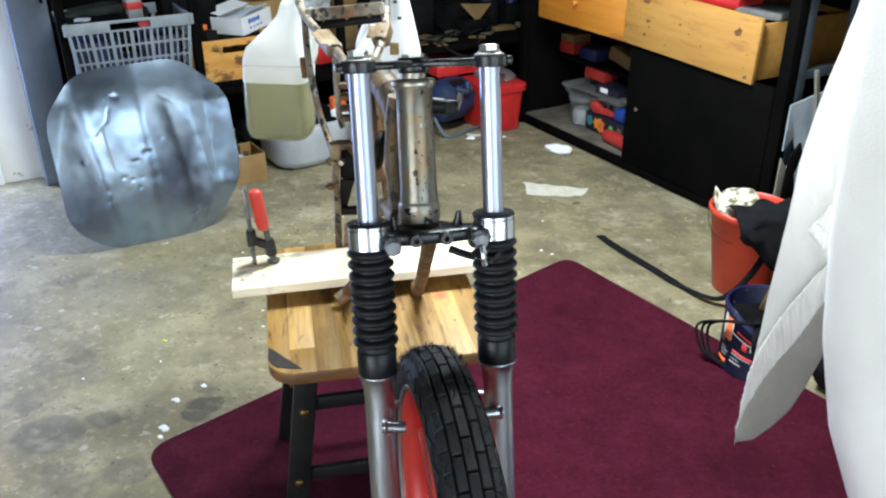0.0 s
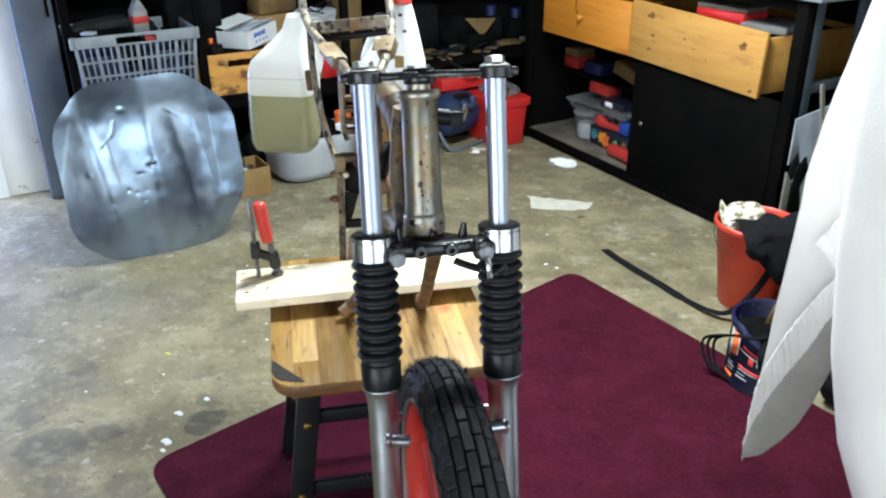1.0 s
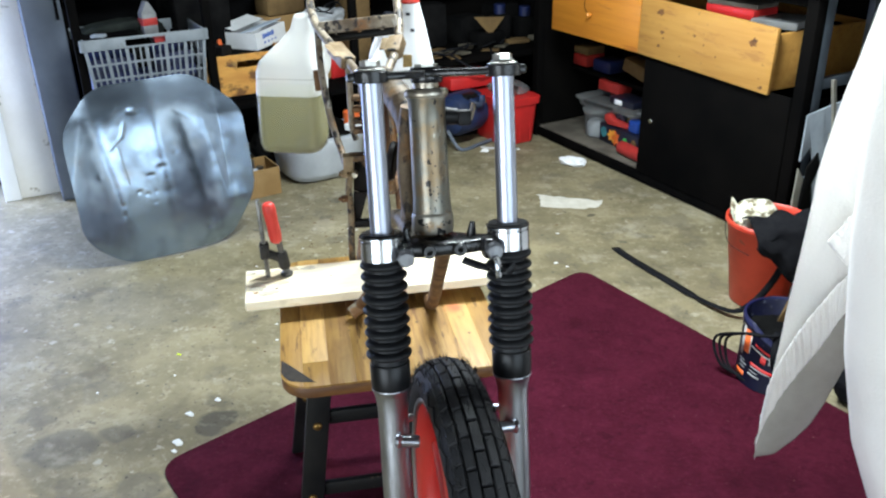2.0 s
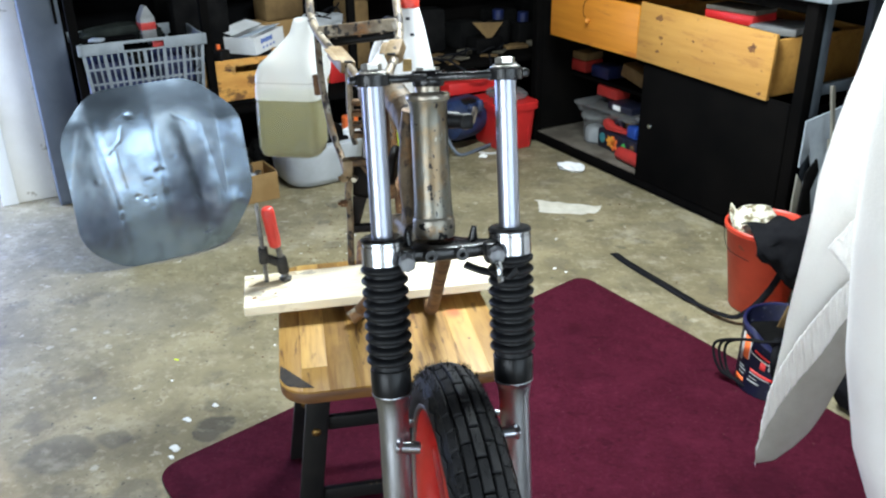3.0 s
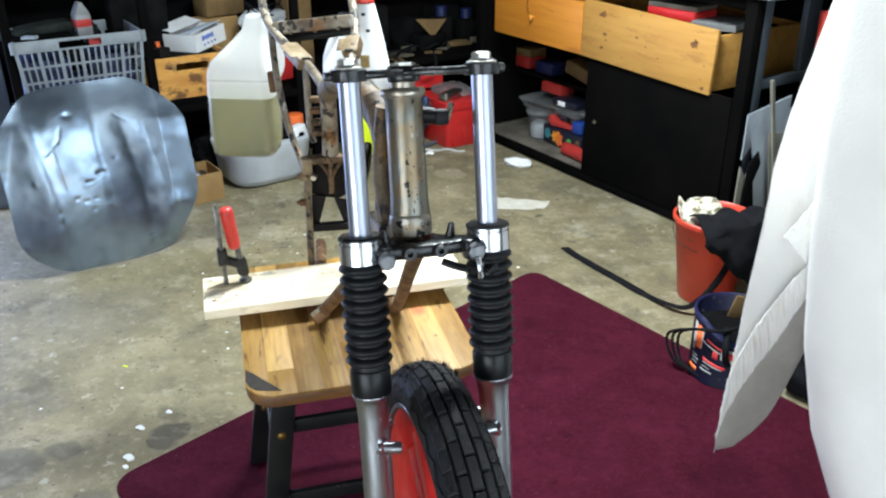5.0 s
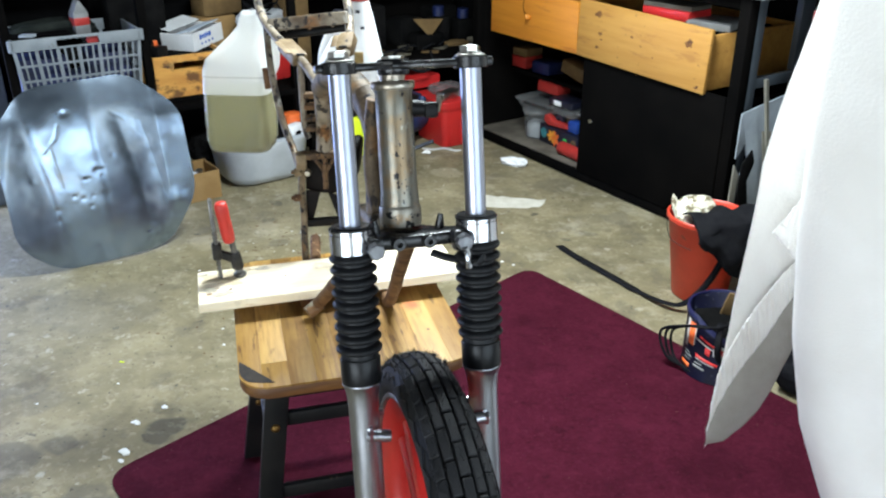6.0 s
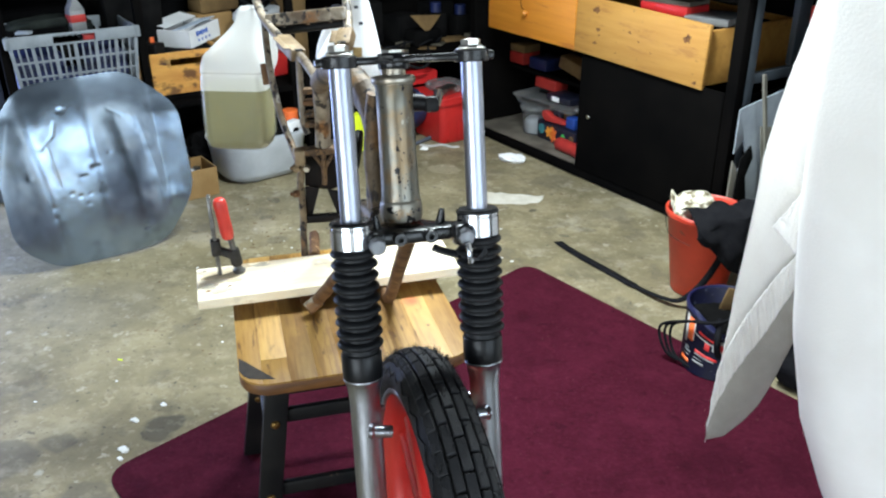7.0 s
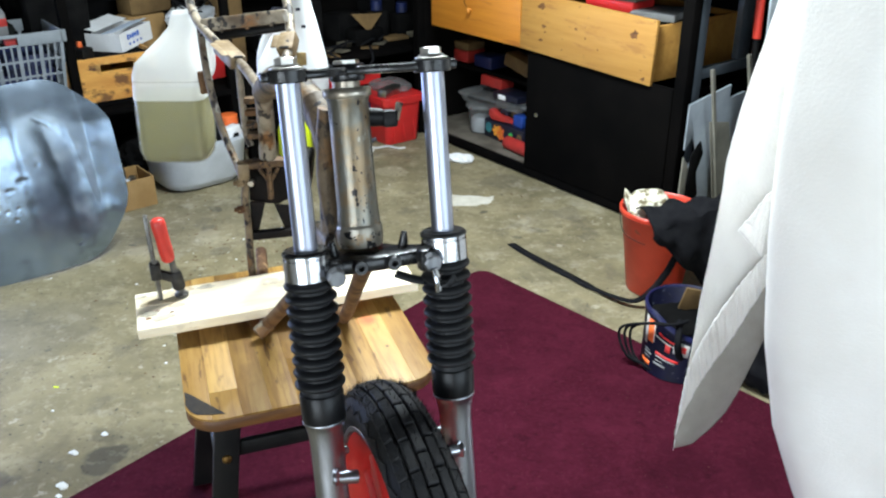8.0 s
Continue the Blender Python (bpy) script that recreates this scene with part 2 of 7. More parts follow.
for wood in (OAK, OAKPALE):
    spot(wood, 0.393, 0.252, 0.020, (0.50, 0.075, 0.025), 0.85, 0.02)  # red paint
    spot(wood, 0.375, 0.325, 0.030, (0.34, 0.10, 0.03), 0.5)
    spot(wood, 0.180, 0.330, 0.040, (0.19, 0.035, 0.015), 0.6)
    spot(wood, 0.215, 0.285, 0.055, (0.070, 0.030, 0.012), 0.6, 0.06, 1.6)
    spot(wood, 0.330, 0.290, 0.045, (0.090, 0.040, 0.014), 0.5, 0.05, 2.0)
    spot(wood, 0.245, 0.150, 0.030, (0.10, 0.050, 0.018), 0.45, 0.05, 1.8)
    spot(wood, 0.115, 0.235, 0.022, (0.13, 0.062, 0.020), 0.45, 0.05, 1.5)
    spot(wood, 0.300, 0.205, 0.004, (0.02, 0.012, 0.008), 0.9, 0.004)
    spot(wood, 0.405, 0.135, 0.004, (0.02, 0.012, 0.008), 0.9, 0.004)
    spot(wood, 0.150, 0.200, 0.003, (0.02, 0.012, 0.008), 0.9, 0.004)
OAKEDGE = mat("seat_edge_wood", (0.175, 0.075, 0.020), (0.10, 0.040, 0.012), 9, 0.5, 0, 0.15, 90, (1, 6, 6))
SCORCH = mat("worn_grey_wood", (0.022, 0.020, 0.020), (0.050, 0.040, 0.032), 26, 0.75, spec=0.2)
PINE = mat("pale_sawn_pine", (0.90, 0.80, 0.61), (0.82, 0.69, 0.48), 5, 0.6, 0, 0.15, 120, (2, 14, 14), flecks=((0.6, 0.46, 0.29), 7, -0.05))
over(PINE, (0.45, 0.36, 0.25), 12, 0.58, 0.08, 0.6, seed=3.0)
PINESTAIN = mat("brown_plank_stain", (0.56, 0.44, 0.28), (0.74, 0.62, 0.43), 40, 0.65, spread=0.2)
GREYSTAIN = mat("grey_plank_stain", (0.36, 0.32, 0.25), (0.66, 0.58, 0.44), 60, 0.65, spread=0.2)
PINKSTAIN = mat("pink_plank_smear", (0.66, 0.40, 0.29), (0.72, 0.52, 0.36), 40, 0.65, spread=0.2)
PINEFACE = mat("varnished_pine_drawer", (0.63, 0.245, 0.026), (0.50, 0.175, 0.017), 3.2, 0.45, 0, 0.06, 30, (9, 0.8, 9), coat=0.06, spread=0.2)
PINERAW = mat("raw_pine_drawer", (0.55, 0.292, 0.068), (0.43, 0.205, 0.041), 3.0, 0.55, 0, 0.06, 30, (9, 0.8, 9), spread=0.22)
over(PINEFACE, (0.36, 0.115, 0.018), 5, 0.60, 0.10, 0.7, (3, 0.7, 4), 4.0)
over(PINERAW, (0.33, 0.145, 0.036), 5, 0.57, 0.10, 0.7, (3, 0.7, 4), 8.0)
over(PINERAW, (0.22, 0.10, 0.03), 26, 0.66, 0.05, 0.7, (1, 0.7, 1), 3.0)
KNOT = mat("dark_pine_knot", (0.24, 0.105, 0.030), (0.10, 0.040, 0.014), 90, 0.6, spread=0.1)
CRATEWOOD = mat("orange_stained_crate_wood", (0.64, 0.32, 0.068), (0.47, 0.20, 0.038), 3.5, 0.55, 0, 0.2, 70, (1, 3, 5), flecks=((0.06, 0.025, 0.010), 5, 0.06))
over(CRATEWOOD, (0.085, 0.032, 0.011), 11, 0.53, 0.09, 0.85, (1, 1, 1.4), 1.0, 6)
over(CRATEWOOD, (0.60, 0.36, 0.10), 7, 0.56, 0.12, 0.7, (1, 1, 1.6), 5.0, 5)
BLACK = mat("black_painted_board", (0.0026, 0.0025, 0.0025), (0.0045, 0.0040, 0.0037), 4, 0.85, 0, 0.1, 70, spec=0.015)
BLACKMETAL = mat("black_painted_steel", (0.0055, 0.0055, 0.006), (0.010, 0.009, 0.0085), 12, 0.5, 0.1, 0.15, 150, flecks=((0.05, 0.035, 0.025), 26, 0.0), spec=0.2)
YOKE = mat("satin_black_enamel", (0.0045, 0.0045, 0.0055), (0.008, 0.008, 0.009), 12, 0.27, 0.0, 0.1, 160, spec=0.4)
CHROME = mat("polished_chrome", (0.52, 0.53, 0.56), (0.40, 0.41, 0.44), 8, 0.19, 1.0, 0.02, 90, rvar=0.06)
STANCHION = mat("ground_hard_chrome", (0.35, 0.365, 0.43), (0.29, 0.305, 0.36), 6, 0.36, 1.0, 0.03, 300, (8, 8, 0.6), rvar=0.04)
ALLOY = mat("cast_alloy", (0.43, 0.445, 0.49), (0.30, 0.31, 0.34), 16, 0.34, 1.0, 0.06, 130, (3, 3, 0.5), rvar=0.07)
over(ALLOY, (0.22, 0.22, 0.23), 14, 0.56, 0.10, 0.6, (2, 2, 0.4), 3.7, 6)
ZINC = mat("zinc_plated_steel", (0.62, 0.61, 0.57), (0.42, 0.40, 0.36), 40, 0.34, 1.0, 0.1, 200)
RUBBER = mat("black_rubber", (0.0085, 0.0090, 0.0105), (0.0140, 0.0145, 0.0160), 14, 0.50, 0, 0.12, 160, spec=0.22)
CUFF = mat("smooth_black_rubber", (0.0045, 0.0048, 0.0058), (0.0080, 0.0082, 0.0092), 10, 0.36, 0, 0.06, 160, spec=0.22)
TYRE = mat("tyre_rubber", (0.0125, 0.0130, 0.0150), (0.0200, 0.0200, 0.0220), 18, 0.55, 0, 0.25, 220, spec=0.26)
TYREWALL = mat("tyre_groove_rubber", (0.0085, 0.0085, 0.0090), (0.0135, 0.0130, 0.0130), 18, 0.62, 0, 0.25, 220, spec=0.15)
REDRIM = mat("red_wheel_enamel", (0.52, 0.022, 0.017), (0.40, 0.016, 0.013), 6, 0.34, 0, coat=0.3)
FRAMEPAINT = mat("peeling_frame_paint", (0.255, 0.215, 0.160), (0.085, 0.058, 0.036), 16, 0.5, 0.15, 0.4, 90, flecks=((0.015, 0.011, 0.009), 24, 0.22), spec=0.3)
over(FRAMEPAINT, (0.20, 0.088, 0.026), 13, 0.57, 0.08, 0.8, seed=2.0)
over(FRAMEPAINT, (0.012, 0.010, 0.010), 34, 0.57, 0.03, 0.95, (1, 1, 0.5), 6.0)
over(FRAMEPAINT, (0.40, 0.375, 0.33), 30, 0.61, 0.04, 0.8, (1, 1, 0.5), 9.0)
SPINE = mat("brown_primer_frame_paint", (0.190, 0.140, 0.085), (0.066, 0.042, 0.024), 16, 0.52, 0.15, 0.5, 90, flecks=((0.014, 0.010, 0.009), 18, 0.2), spec=0.28, spread=0.16)
over(SPINE, (0.020, 0.015, 0.012), 21, 0.545, 0.05, 0.9, (1, 1, 0.6), 4.0, 5)
over(SPINE, (0.27, 0.135, 0.045), 17, 0.58, 0.08, 0.6, (1, 1, 0.6), 7.0, 5)
RUSTY = mat("rusted_steel", (0.165, 0.088, 0.040), (0.075, 0.036, 0.018), 20, 0.7, 0.2, 0.5, 90, flecks=((0.26, 0.16, 0.08), 30, 0.16), spec=0.25)
NECK = mat("bare_scraped_steel", (0.185, 0.182, 0.158), (0.085, 0.074, 0.050), 11, 0.36, 0.60, 0.22, 90, (1, 1, 0.55), spread=0.14)
over(NECK, (0.205, 0.130, 0.058), 17, 0.505, 0.10, 0.7, (1, 1, 0.7), 4.4, 6)
over(NECK, (0.085, 0.055, 0.032), 22, 0.585, 0.06, 0.8, (1, 1, 0.6), 1.9, 6)
over(NECK, (0.34, 0.315, 0.26), 48, 0.63, 0.05, 0.6, (1, 1, 0.7), 3.3)
over(NECK, (0.22, 0.105, 0.030), 9, 0.545, 0.08, 0.8, (1, 1, 0.5), 11.5, 6)
over(NECK, (0.006, 0.006, 0.007), 48, 0.60, 0.02, 1.0, (1, 1, 0.7), 8.8, 3)
over(NECK, (0.010, 0.011, 0.016), 90, 0.64, 0.02, 1.0, (1, 1, 0.5), 5.8, 3)
COLLAR = mat("chipped_collar_steel", (0.25, 0.235, 0.20), (0.13, 0.11, 0.08), 16, 0.36, 0.6, 0.22, 90, spread=0.14)
over(COLLAR, (0.20, 0.115, 0.045), 26, 0.57, 0.07, 0.7, seed=2.4)
over(COLLAR, (0.006, 0.006, 0.007), 55, 0.555, 0.02, 1.0, (1, 1, 1.4), 5.2, 3)
BRASS = mat("brass_bolt", (0.20, 0.115, 0.035), (0.10, 0.055, 0.018), 30, 0.45, 0.9)
BRASSTAB = mat("yellowed_zinc_tab", (0.42, 0.31, 0.13), (0.28, 0.19, 0.075), 30, 0.45, 0.6)
TANLUG = mat("tan_welded_lug", (0.235, 0.172, 0.100), (0.120, 0.078, 0.040), 24, 0.5, 0.1, 0.4, 90, flecks=((0.02, 0.014, 0.010), 34, 0.16), spec=0.3)
BROWNLUG = mat("rusty_brown_bracket", (0.120, 0.070, 0.034), (0.036, 0.021, 0.013), 30, 0.6, 0.1, 0.5, 90, flecks=((0.010, 0.008, 0.006), 40, 0.22), spec=0.25)
over(BROWNLUG, (0.24, 0.125, 0.045), 36, 0.60, 0.06, 0.7, seed=3.0)
RACE = mat("dull_bearing_steel", (0.34, 0.31, 0.26), (0.20, 0.165, 0.12), 26, 0.36, 0.9, 0.1, 150)
SHEET = mat("burnished_sheet_steel", (0.30, 0.375, 0.465), (0.215, 0.275, 0.35), 3.4, 0.205, 0.92, 0.02, 40, rvar=0.05, spread=0.12)
over(SHEET, (0.13, 0.165, 0.215), 4.6, 0.535, 0.08, 0.66, seed=1.5, detail=5)
over(SHEET, (0.44, 0.50, 0.56), 6.5, 0.57, 0.14, 0.5, seed=4.5, detail=6)
over(SHEET, (0.24, 0.21, 0.17), 3.0, 0.61, 0.12, 0.6, seed=7.5, detail=6)
SHEETRIM = mat("dull_cut_steel_edge", (0.13, 0.115, 0.095), (0.08, 0.07, 0.06), 20, 0.7, 0.3, spec=0.2)
BARSTEEL = mat("worn_bar_steel", (0.20, 0.195, 0.185), (0.10, 0.095, 0.088), 30, 0.42, 0.7, 0.15, 140)
CASTIRON = mat("dark_cast_iron", (0.034, 0.031, 0.028), (0.016, 0.014, 0.013), 34, 0.55, 0.3, 0.3, 140, spec=0.3)
TAPE = mat("clamp_red_handle", (0.62, 0.045, 0.03), (0.52, 0.035, 0.025), 20, 0.4)
# One plastic in two: milkier above, its glow in the colour, clearer below.
JUGSHELL = clear_plastic("milky_jug_plastic", (0.84, 0.84, 0.81), 0.28)
JUGLOW = clear_plastic("clearer_jug_plastic", (0.62, 0.60, 0.45), 0.72)
JUGSTAIN = clear_plastic("dried_fluid_stain", (0.50, 0.42, 0.30), 0.75)
FLUID = mat("yellow_green_fluid", (0.285, 0.265, 0.105), (0.225, 0.212, 0.105), 5, 0.25)
WHITEJUG = mat("white_bottle_plastic", (0.85, 0.86, 0.87), (0.78, 0.79, 0.80), 5, 0.4)
REDCAP = mat("red_cap_plastic", (0.70, 0.05, 0.03), (0.6, 0.04, 0.025), 12, 0.4)
BUCKETRED = mat("orange_red_bucket_plastic", (0.72, 0.065, 0.03), (0.60, 0.05, 0.025), 6, 0.4, flecks=((0.40, 0.07, 0.04), 14, 0.06))
TUBRED = mat("red_tub_plastic", (0.55, 0.022, 0.02), (0.45, 0.018, 0.018), 6, 0.4)
CLOTHWHITE = mat("white_dust_sheet", (0.94, 0.925, 0.88), (0.89, 0.868, 0.815), 4, 0.9, 0, 0.3, 160)
CLOTHHEM = mat("stitched_sheet_hem", (0.80, 0.78, 0.73), (0.72, 0.695, 0.64), 9, 0.9, 0, 0.4, 140, spec=0.1)
# White cloth's underside with its shadow put into the colour.
CLOTHSHADE = mat("shaded_cloth_underside", (0.36, 0.34, 0.305), (0.29, 0.272, 0.24), 6, 0.9, 0, 0.4, 140, spec=0.1)
RAGCLOTH = mat("stained_rag", (0.76, 0.72, 0.60), (0.62, 0.57, 0.44), 14, 0.95, 0, 0.6, 120, spread=0.12, spec=0.1)
over(RAGCLOTH, (0.13, 0.10, 0.05), 34, 0.50, 0.08, 0.9, seed=2.0, detail=5)
over(RAGCLOTH, (0.40, 0.28, 0.06), 11, 0.60, 0.08, 0.6, seed=5.0, detail=5)
BLACKCLOTH = mat("black_webbing", (0.007, 0.007, 0.0085), (0.012, 0.012, 0.0135), 30, 0.9, 0, 0.5, 300, spec=0.06)
GREYSTEEL = mat("grey_cabinet_paint", (0.105, 0.122, 0.150), (0.082, 0.096, 0.12), 4, 0.5, 0, 0.05, spec=0.25)
BASKET = mat("grey_basket_plastic", (0.225, 0.25, 0.27), (0.165, 0.185, 0.20), 8, 0.5, flecks=((0.12, 0.11, 0.10), 20, 0.02))
CARD = mat("brown_cardboard", (0.33, 0.205, 0.085), (0.26, 0.155, 0.06), 6, 0.85, 0, 0.2, 60, spec=0.2)
TUBWHITE = mat("pale_tub_plastic", (0.50, 0.53, 0.56), (0.40, 0.425, 0.45), 5, 0.45)
PAPER = mat("white_paper", (0.78, 0.79, 0.80), (0.70, 0.70, 0.70), 9, 0.7)
PRINTBLUE = mat("blue_print", (0.05, 0.14, 0.50), (0.04, 0.11, 0.42), 12, 0.5)
NAVY = mat("navy_printed_label", (0.0050, 0.0060, 0.026), (0.0035, 0.0040, 0.013), 12, 0.5, flecks=((0.11, 0.12, 0.15), 45, 0.05), spec=0.3)
ORANGE = mat("orange_print", (0.80, 0.16, 0.035), (0.70, 0.12, 0.03), 15, 0.45)
YELLOW = mat("fluorescent_yellow", (0.70, 0.82, 0.02), (0.62, 0.72, 0.02), 10, 0.5)
GREEN = mat("green_print", (0.06, 0.42, 0.09), (0.05, 0.34, 0.07), 12, 0.5)
BLUE = mat("blue_plastic", (0.010, 0.026, 0.090), (0.010, 0.018, 0.045), 8, 0.55)
# Dim copies of red, blue, card and white: shaded shelves put into the colour.
DULLRED = mat("dimmed_red_plastic", (0.40, 0.026, 0.020), (0.26, 0.018, 0.015), 9, 0.55, flecks=((0.05, 0.02, 0.018), 12, 0.08))
DULLBLUE = mat("dimmed_navy_plastic", (0.009, 0.018, 0.085), (0.006, 0.010, 0.04), 9, 0.5, flecks=((0.05, 0.05, 0.055), 14, 0.05))
DULLCARD = mat("dimmed_cardboard", (0.165, 0.104, 0.044), (0.10, 0.062, 0.027), 7, 0.85, 0, 0.2, 60, spec=0.15)
DULLWHITE = mat("dimmed_white_card", (0.46, 0.45, 0.43), (0.33, 0.32, 0.30), 9, 0.7)
DULLGREEN = mat("dusty_green_canvas", (0.019, 0.023, 0.020), (0.008, 0.010, 0.009), 8, 0.9, 0, 0.3, spec=0.1)
DULLPALE = mat("dimmed_pale_plastic", (0.22, 0.225, 0.225), (0.14, 0.14, 0.14), 8, 0.5)
# Near-black for clutter; the dimness of rack and bench is in the colour.
CLUTTER = mat("near_black_clutter", (0.008, 0.0078, 0.0076), (0.0038, 0.0038, 0.004), 9, 0.9, 0, 0.3, vary=0.4, spec=0.02)
SCRAPCARD = mat("dusty_pale_scrap", (0.120, 0.106, 0.078), (0.065, 0.056, 0.040), 9, 0.8, spec=0.2)
DUSTSHELF = mat("dusty_grey_shelf", (0.135, 0.118, 0.095), (0.075, 0.065, 0.052), 6, 0.8, spec=0.2)
WORKTOP = mat("grey_bench_laminate", (0.24, 0.27, 0.30), (0.20, 0.22, 0.24), 5, 0.5)
OFFCUT = mat("pale_blue_grey_board", (0.36, 0.40, 0.44), (0.24, 0.27, 0.30), 4, 0.6)
BEIGEBOARD = mat("grey_beige_board", (0.27, 0.255, 0.21), (0.19, 0.178, 0.145), 5, 0.7)
WALLPANEL = mat("pale_blue_panel", (0.50, 0.55, 0.58), (0.40, 0.45, 0.48), 4, 0.6)
POSTGREY = mat("slate_grey_post_paint", (0.060, 0.072, 0.085), (0.045, 0.055, 0.066), 6, 0.5, spec=0.3)
# Clear plastic, its tint lowered as well for the shaded bay.
CLEARBOX = clear_plastic("clear_box_plastic", (0.36, 0.37, 0.37), 0.58, 0.3)
CASENAVY = mat("dark_navy_case", (0.0065, 0.0085, 0.022), (0.004, 0.005, 0.012), 9, 0.45, flecks=((0.05, 0.05, 0.055), 14, 0.04))
TINBLUE = mat("bright_blue_tin", (0.010, 0.050, 0.26), (0.008, 0.030, 0.17), 9, 0.45)
PLASTERBIT = mat("white_plaster_crumb", (0.80, 0.80, 0.78), (0.70, 0.70, 0.67), 30, 0.85)
STAINDARK = mat("dark_print", (0.02, 0.025, 0.05), (0.03, 0.03, 0.04), 20, 0.5)


# ---- mesh helpers ----
def part(name, bm, material, parent=None, label="", smooth=True, angle=40):
    me = bpy.data.meshes.new(name)
    bm.normal_update()
    for f in bm.faces:
        f.smooth = smooth
    for e in bm.edges:
        if len(e.link_faces) == 2 and e.calc_face_angle(0) > radians(angle):
            e.smooth = False
    bm.to_mesh(me)
    bm.free()
    me.materials.append(material)
    ob = new(name, me)
    ob.parent = parent
    if label:
        tagged(ob, label)
    return ob


def thing(name, m, label, category, group="", kind=""):
    ob = new(name)
    ob.matrix_world = m
    ob.empty_display_size = 0.05
    return tagged(ob, label, category, group, kind)


def solid(name, bm, material, label, category, m=None, group="", kind=""):
    ob = part(name, bm, material)
    if m is not None:
        ob.matrix_world = m
    return tagged(ob, label, category, group, kind)


def box(bm, size, at=(0, 0, 0), bevel=0.0, turn=None, seg=2):
    m = Matrix.Translation(at) @ (turn or Matrix()) @ Matrix.Diagonal((*size, 1))
    made = bmesh.ops.create_cube(bm, size=1, matrix=m)
    if bevel:
        edges = list({e for v in made["verts"] for e in v.link_edges})
        bmesh.ops.bevel(bm, geom=edges, offset=bevel, segments=seg, affect="EDGES", profile=0.5)
    return bm


def B(size, at=(0, 0, 0), bevel=0.0, turn=None):
    return box(bmesh.new(), size, at, bevel, turn)


def lathe(profile, seg=32, bm=None, at=(0, 0, 0), turn=None):
    """A body of revolution about z, from rows of radius, height."""
    bm = bm or bmesh.new()
    m = Matrix.Translation(at) @ (turn or Matrix())
    rings = []
    for r, z in profile:
        if r < 1e-5:
            rings.append([bm.verts.new(m @ Vector((0, 0, z)))])
        else:
            rings.append([bm.verts.new(m @ Vector((r * math.cos(2 * math.pi * k / seg), r * math.sin(2 * math.pi * k / seg), z))) for k in range(seg)])
    for a, b in zip(rings, rings[1:]):
        for k in range(seg):
            j = (k + 1) % seg
            if len(a) == 1 and len(b) == 1:
                continue
            if len(a) == 1:
                bm.faces.new((a[0], b[k], b[j])[::-1])
            elif len(b) == 1:
                bm.faces.new((a[k], a[j], b[0]))
            else:
                bm.faces.new((a[k], a[j], b[j], b[k]))
    bmesh.ops.recalc_face_normals(bm, faces=bm.faces)
    return bm


def along(a, b):
    """The turn and place that carry the z axis onto the way from a to b."""
    a, b = Vector(a), Vector(b)
    return Matrix.Translation(a) @ (b - a).to_track_quat("Z", "Y").to_matrix().to_4x4()


def rod(a, b, r, r2=None, seg=16, bm=None, bevel=0.0):
    bm = bm or bmesh.new()
    n = (Vector(b) - Vector(a)).length
    r2 = r if r2 is None else r2
    prof = [(0, 0), (r - bevel, 0), (r, bevel), (r2, n - bevel), (r2 - bevel, n), (0, n)] if bevel else [(0, 0), (r, 0), (r2, n), (0, n)]
    return lathe(prof, seg, bm, turn=along(a, b))


def tube(points, r, seg=12, bm=None, smoothness=6, flat=1.0):
    """A tube of radius r along a smooth line through the points."""
    bm = bm or bmesh.new()
    pts = [Vector(p) for p in points]
    line = []
    for i in range(len(pts) - 1):
        p0, p1, p2, p3 = pts[max(i - 1, 0)], pts[i], pts[i + 1], pts[min(i + 2, len(pts) - 1)]
        for k in range(smoothness):
            t = k / smoothness
            line.append(0.5 * ((2 * p1) + (p2 - p0) * t + (2 * p0 - 5 * p1 + 4 * p2 - p3) * t * t + (3 * p1 - p0 - 3 * p2 + p3) * t ** 3))
    line.append(pts[-1])
    side, rings = None, []
    for i, p in enumerate(line):
        way = (line[min(i + 1, len(line) - 1)] - line[max(i - 1, 0)]).normalized()
        side = way.orthogonal().normalized() if side is None else (side - way * side.dot(way)).normalized()
        up = way.cross(side)
        rings.append([bm.verts.new(p + side * r * math.cos(2 * math.pi * k / seg) + up * r * flat * math.sin(2 * math.pi * k / seg)) for k in range(seg)])
    for a, b in zip(rings, rings[1:]):
        for k in range(seg):
            bm.faces.new((a[k], a[(k + 1) % seg], b[(k + 1) % seg], b[k]))
    bm.faces.new(rings[0][::-1])
    bm.faces.new(rings[-1])
    bmesh.ops.recalc_face_normals(bm, faces=bm.faces)
    return bm


def prism(outline, z0, z1, bevel=0.0, bm=None, m=None):
    """An outline in x and y, raised from z0 to z1."""
    own = bmesh.new()
    low = [own.verts.new((x, y, z0)) for x, y in outline]
    high = [own.verts.new((x, y, z1)) for x, y in outline]
    n = len(outline)
    own.faces.new(low[::-1])
    own.faces.new(high)
    for k in range(n):
        own.faces.new((low[k], low[(k + 1) % n], high[(k + 1) % n], high[k]))
    bmesh.ops.recalc_face_normals(own, faces=own.faces)
    if bevel:
        rim = [e for e in own.edges if abs(e.verts[0].co.z - e.verts[1].co.z) < 1e-6]
        bmesh.ops.bevel(own, geom=rim, offset=bevel, segments=2, affect="EDGES", profile=0.5)
    if m is not None:
        own.transform(m)
    if bm is None:
        return own
    me = bpy.data.meshes.new("tmp")
    own.to_mesh(me)
    own.free()
    bm.from_mesh(me)
    bpy.data.meshes.remove(me)
    return bm


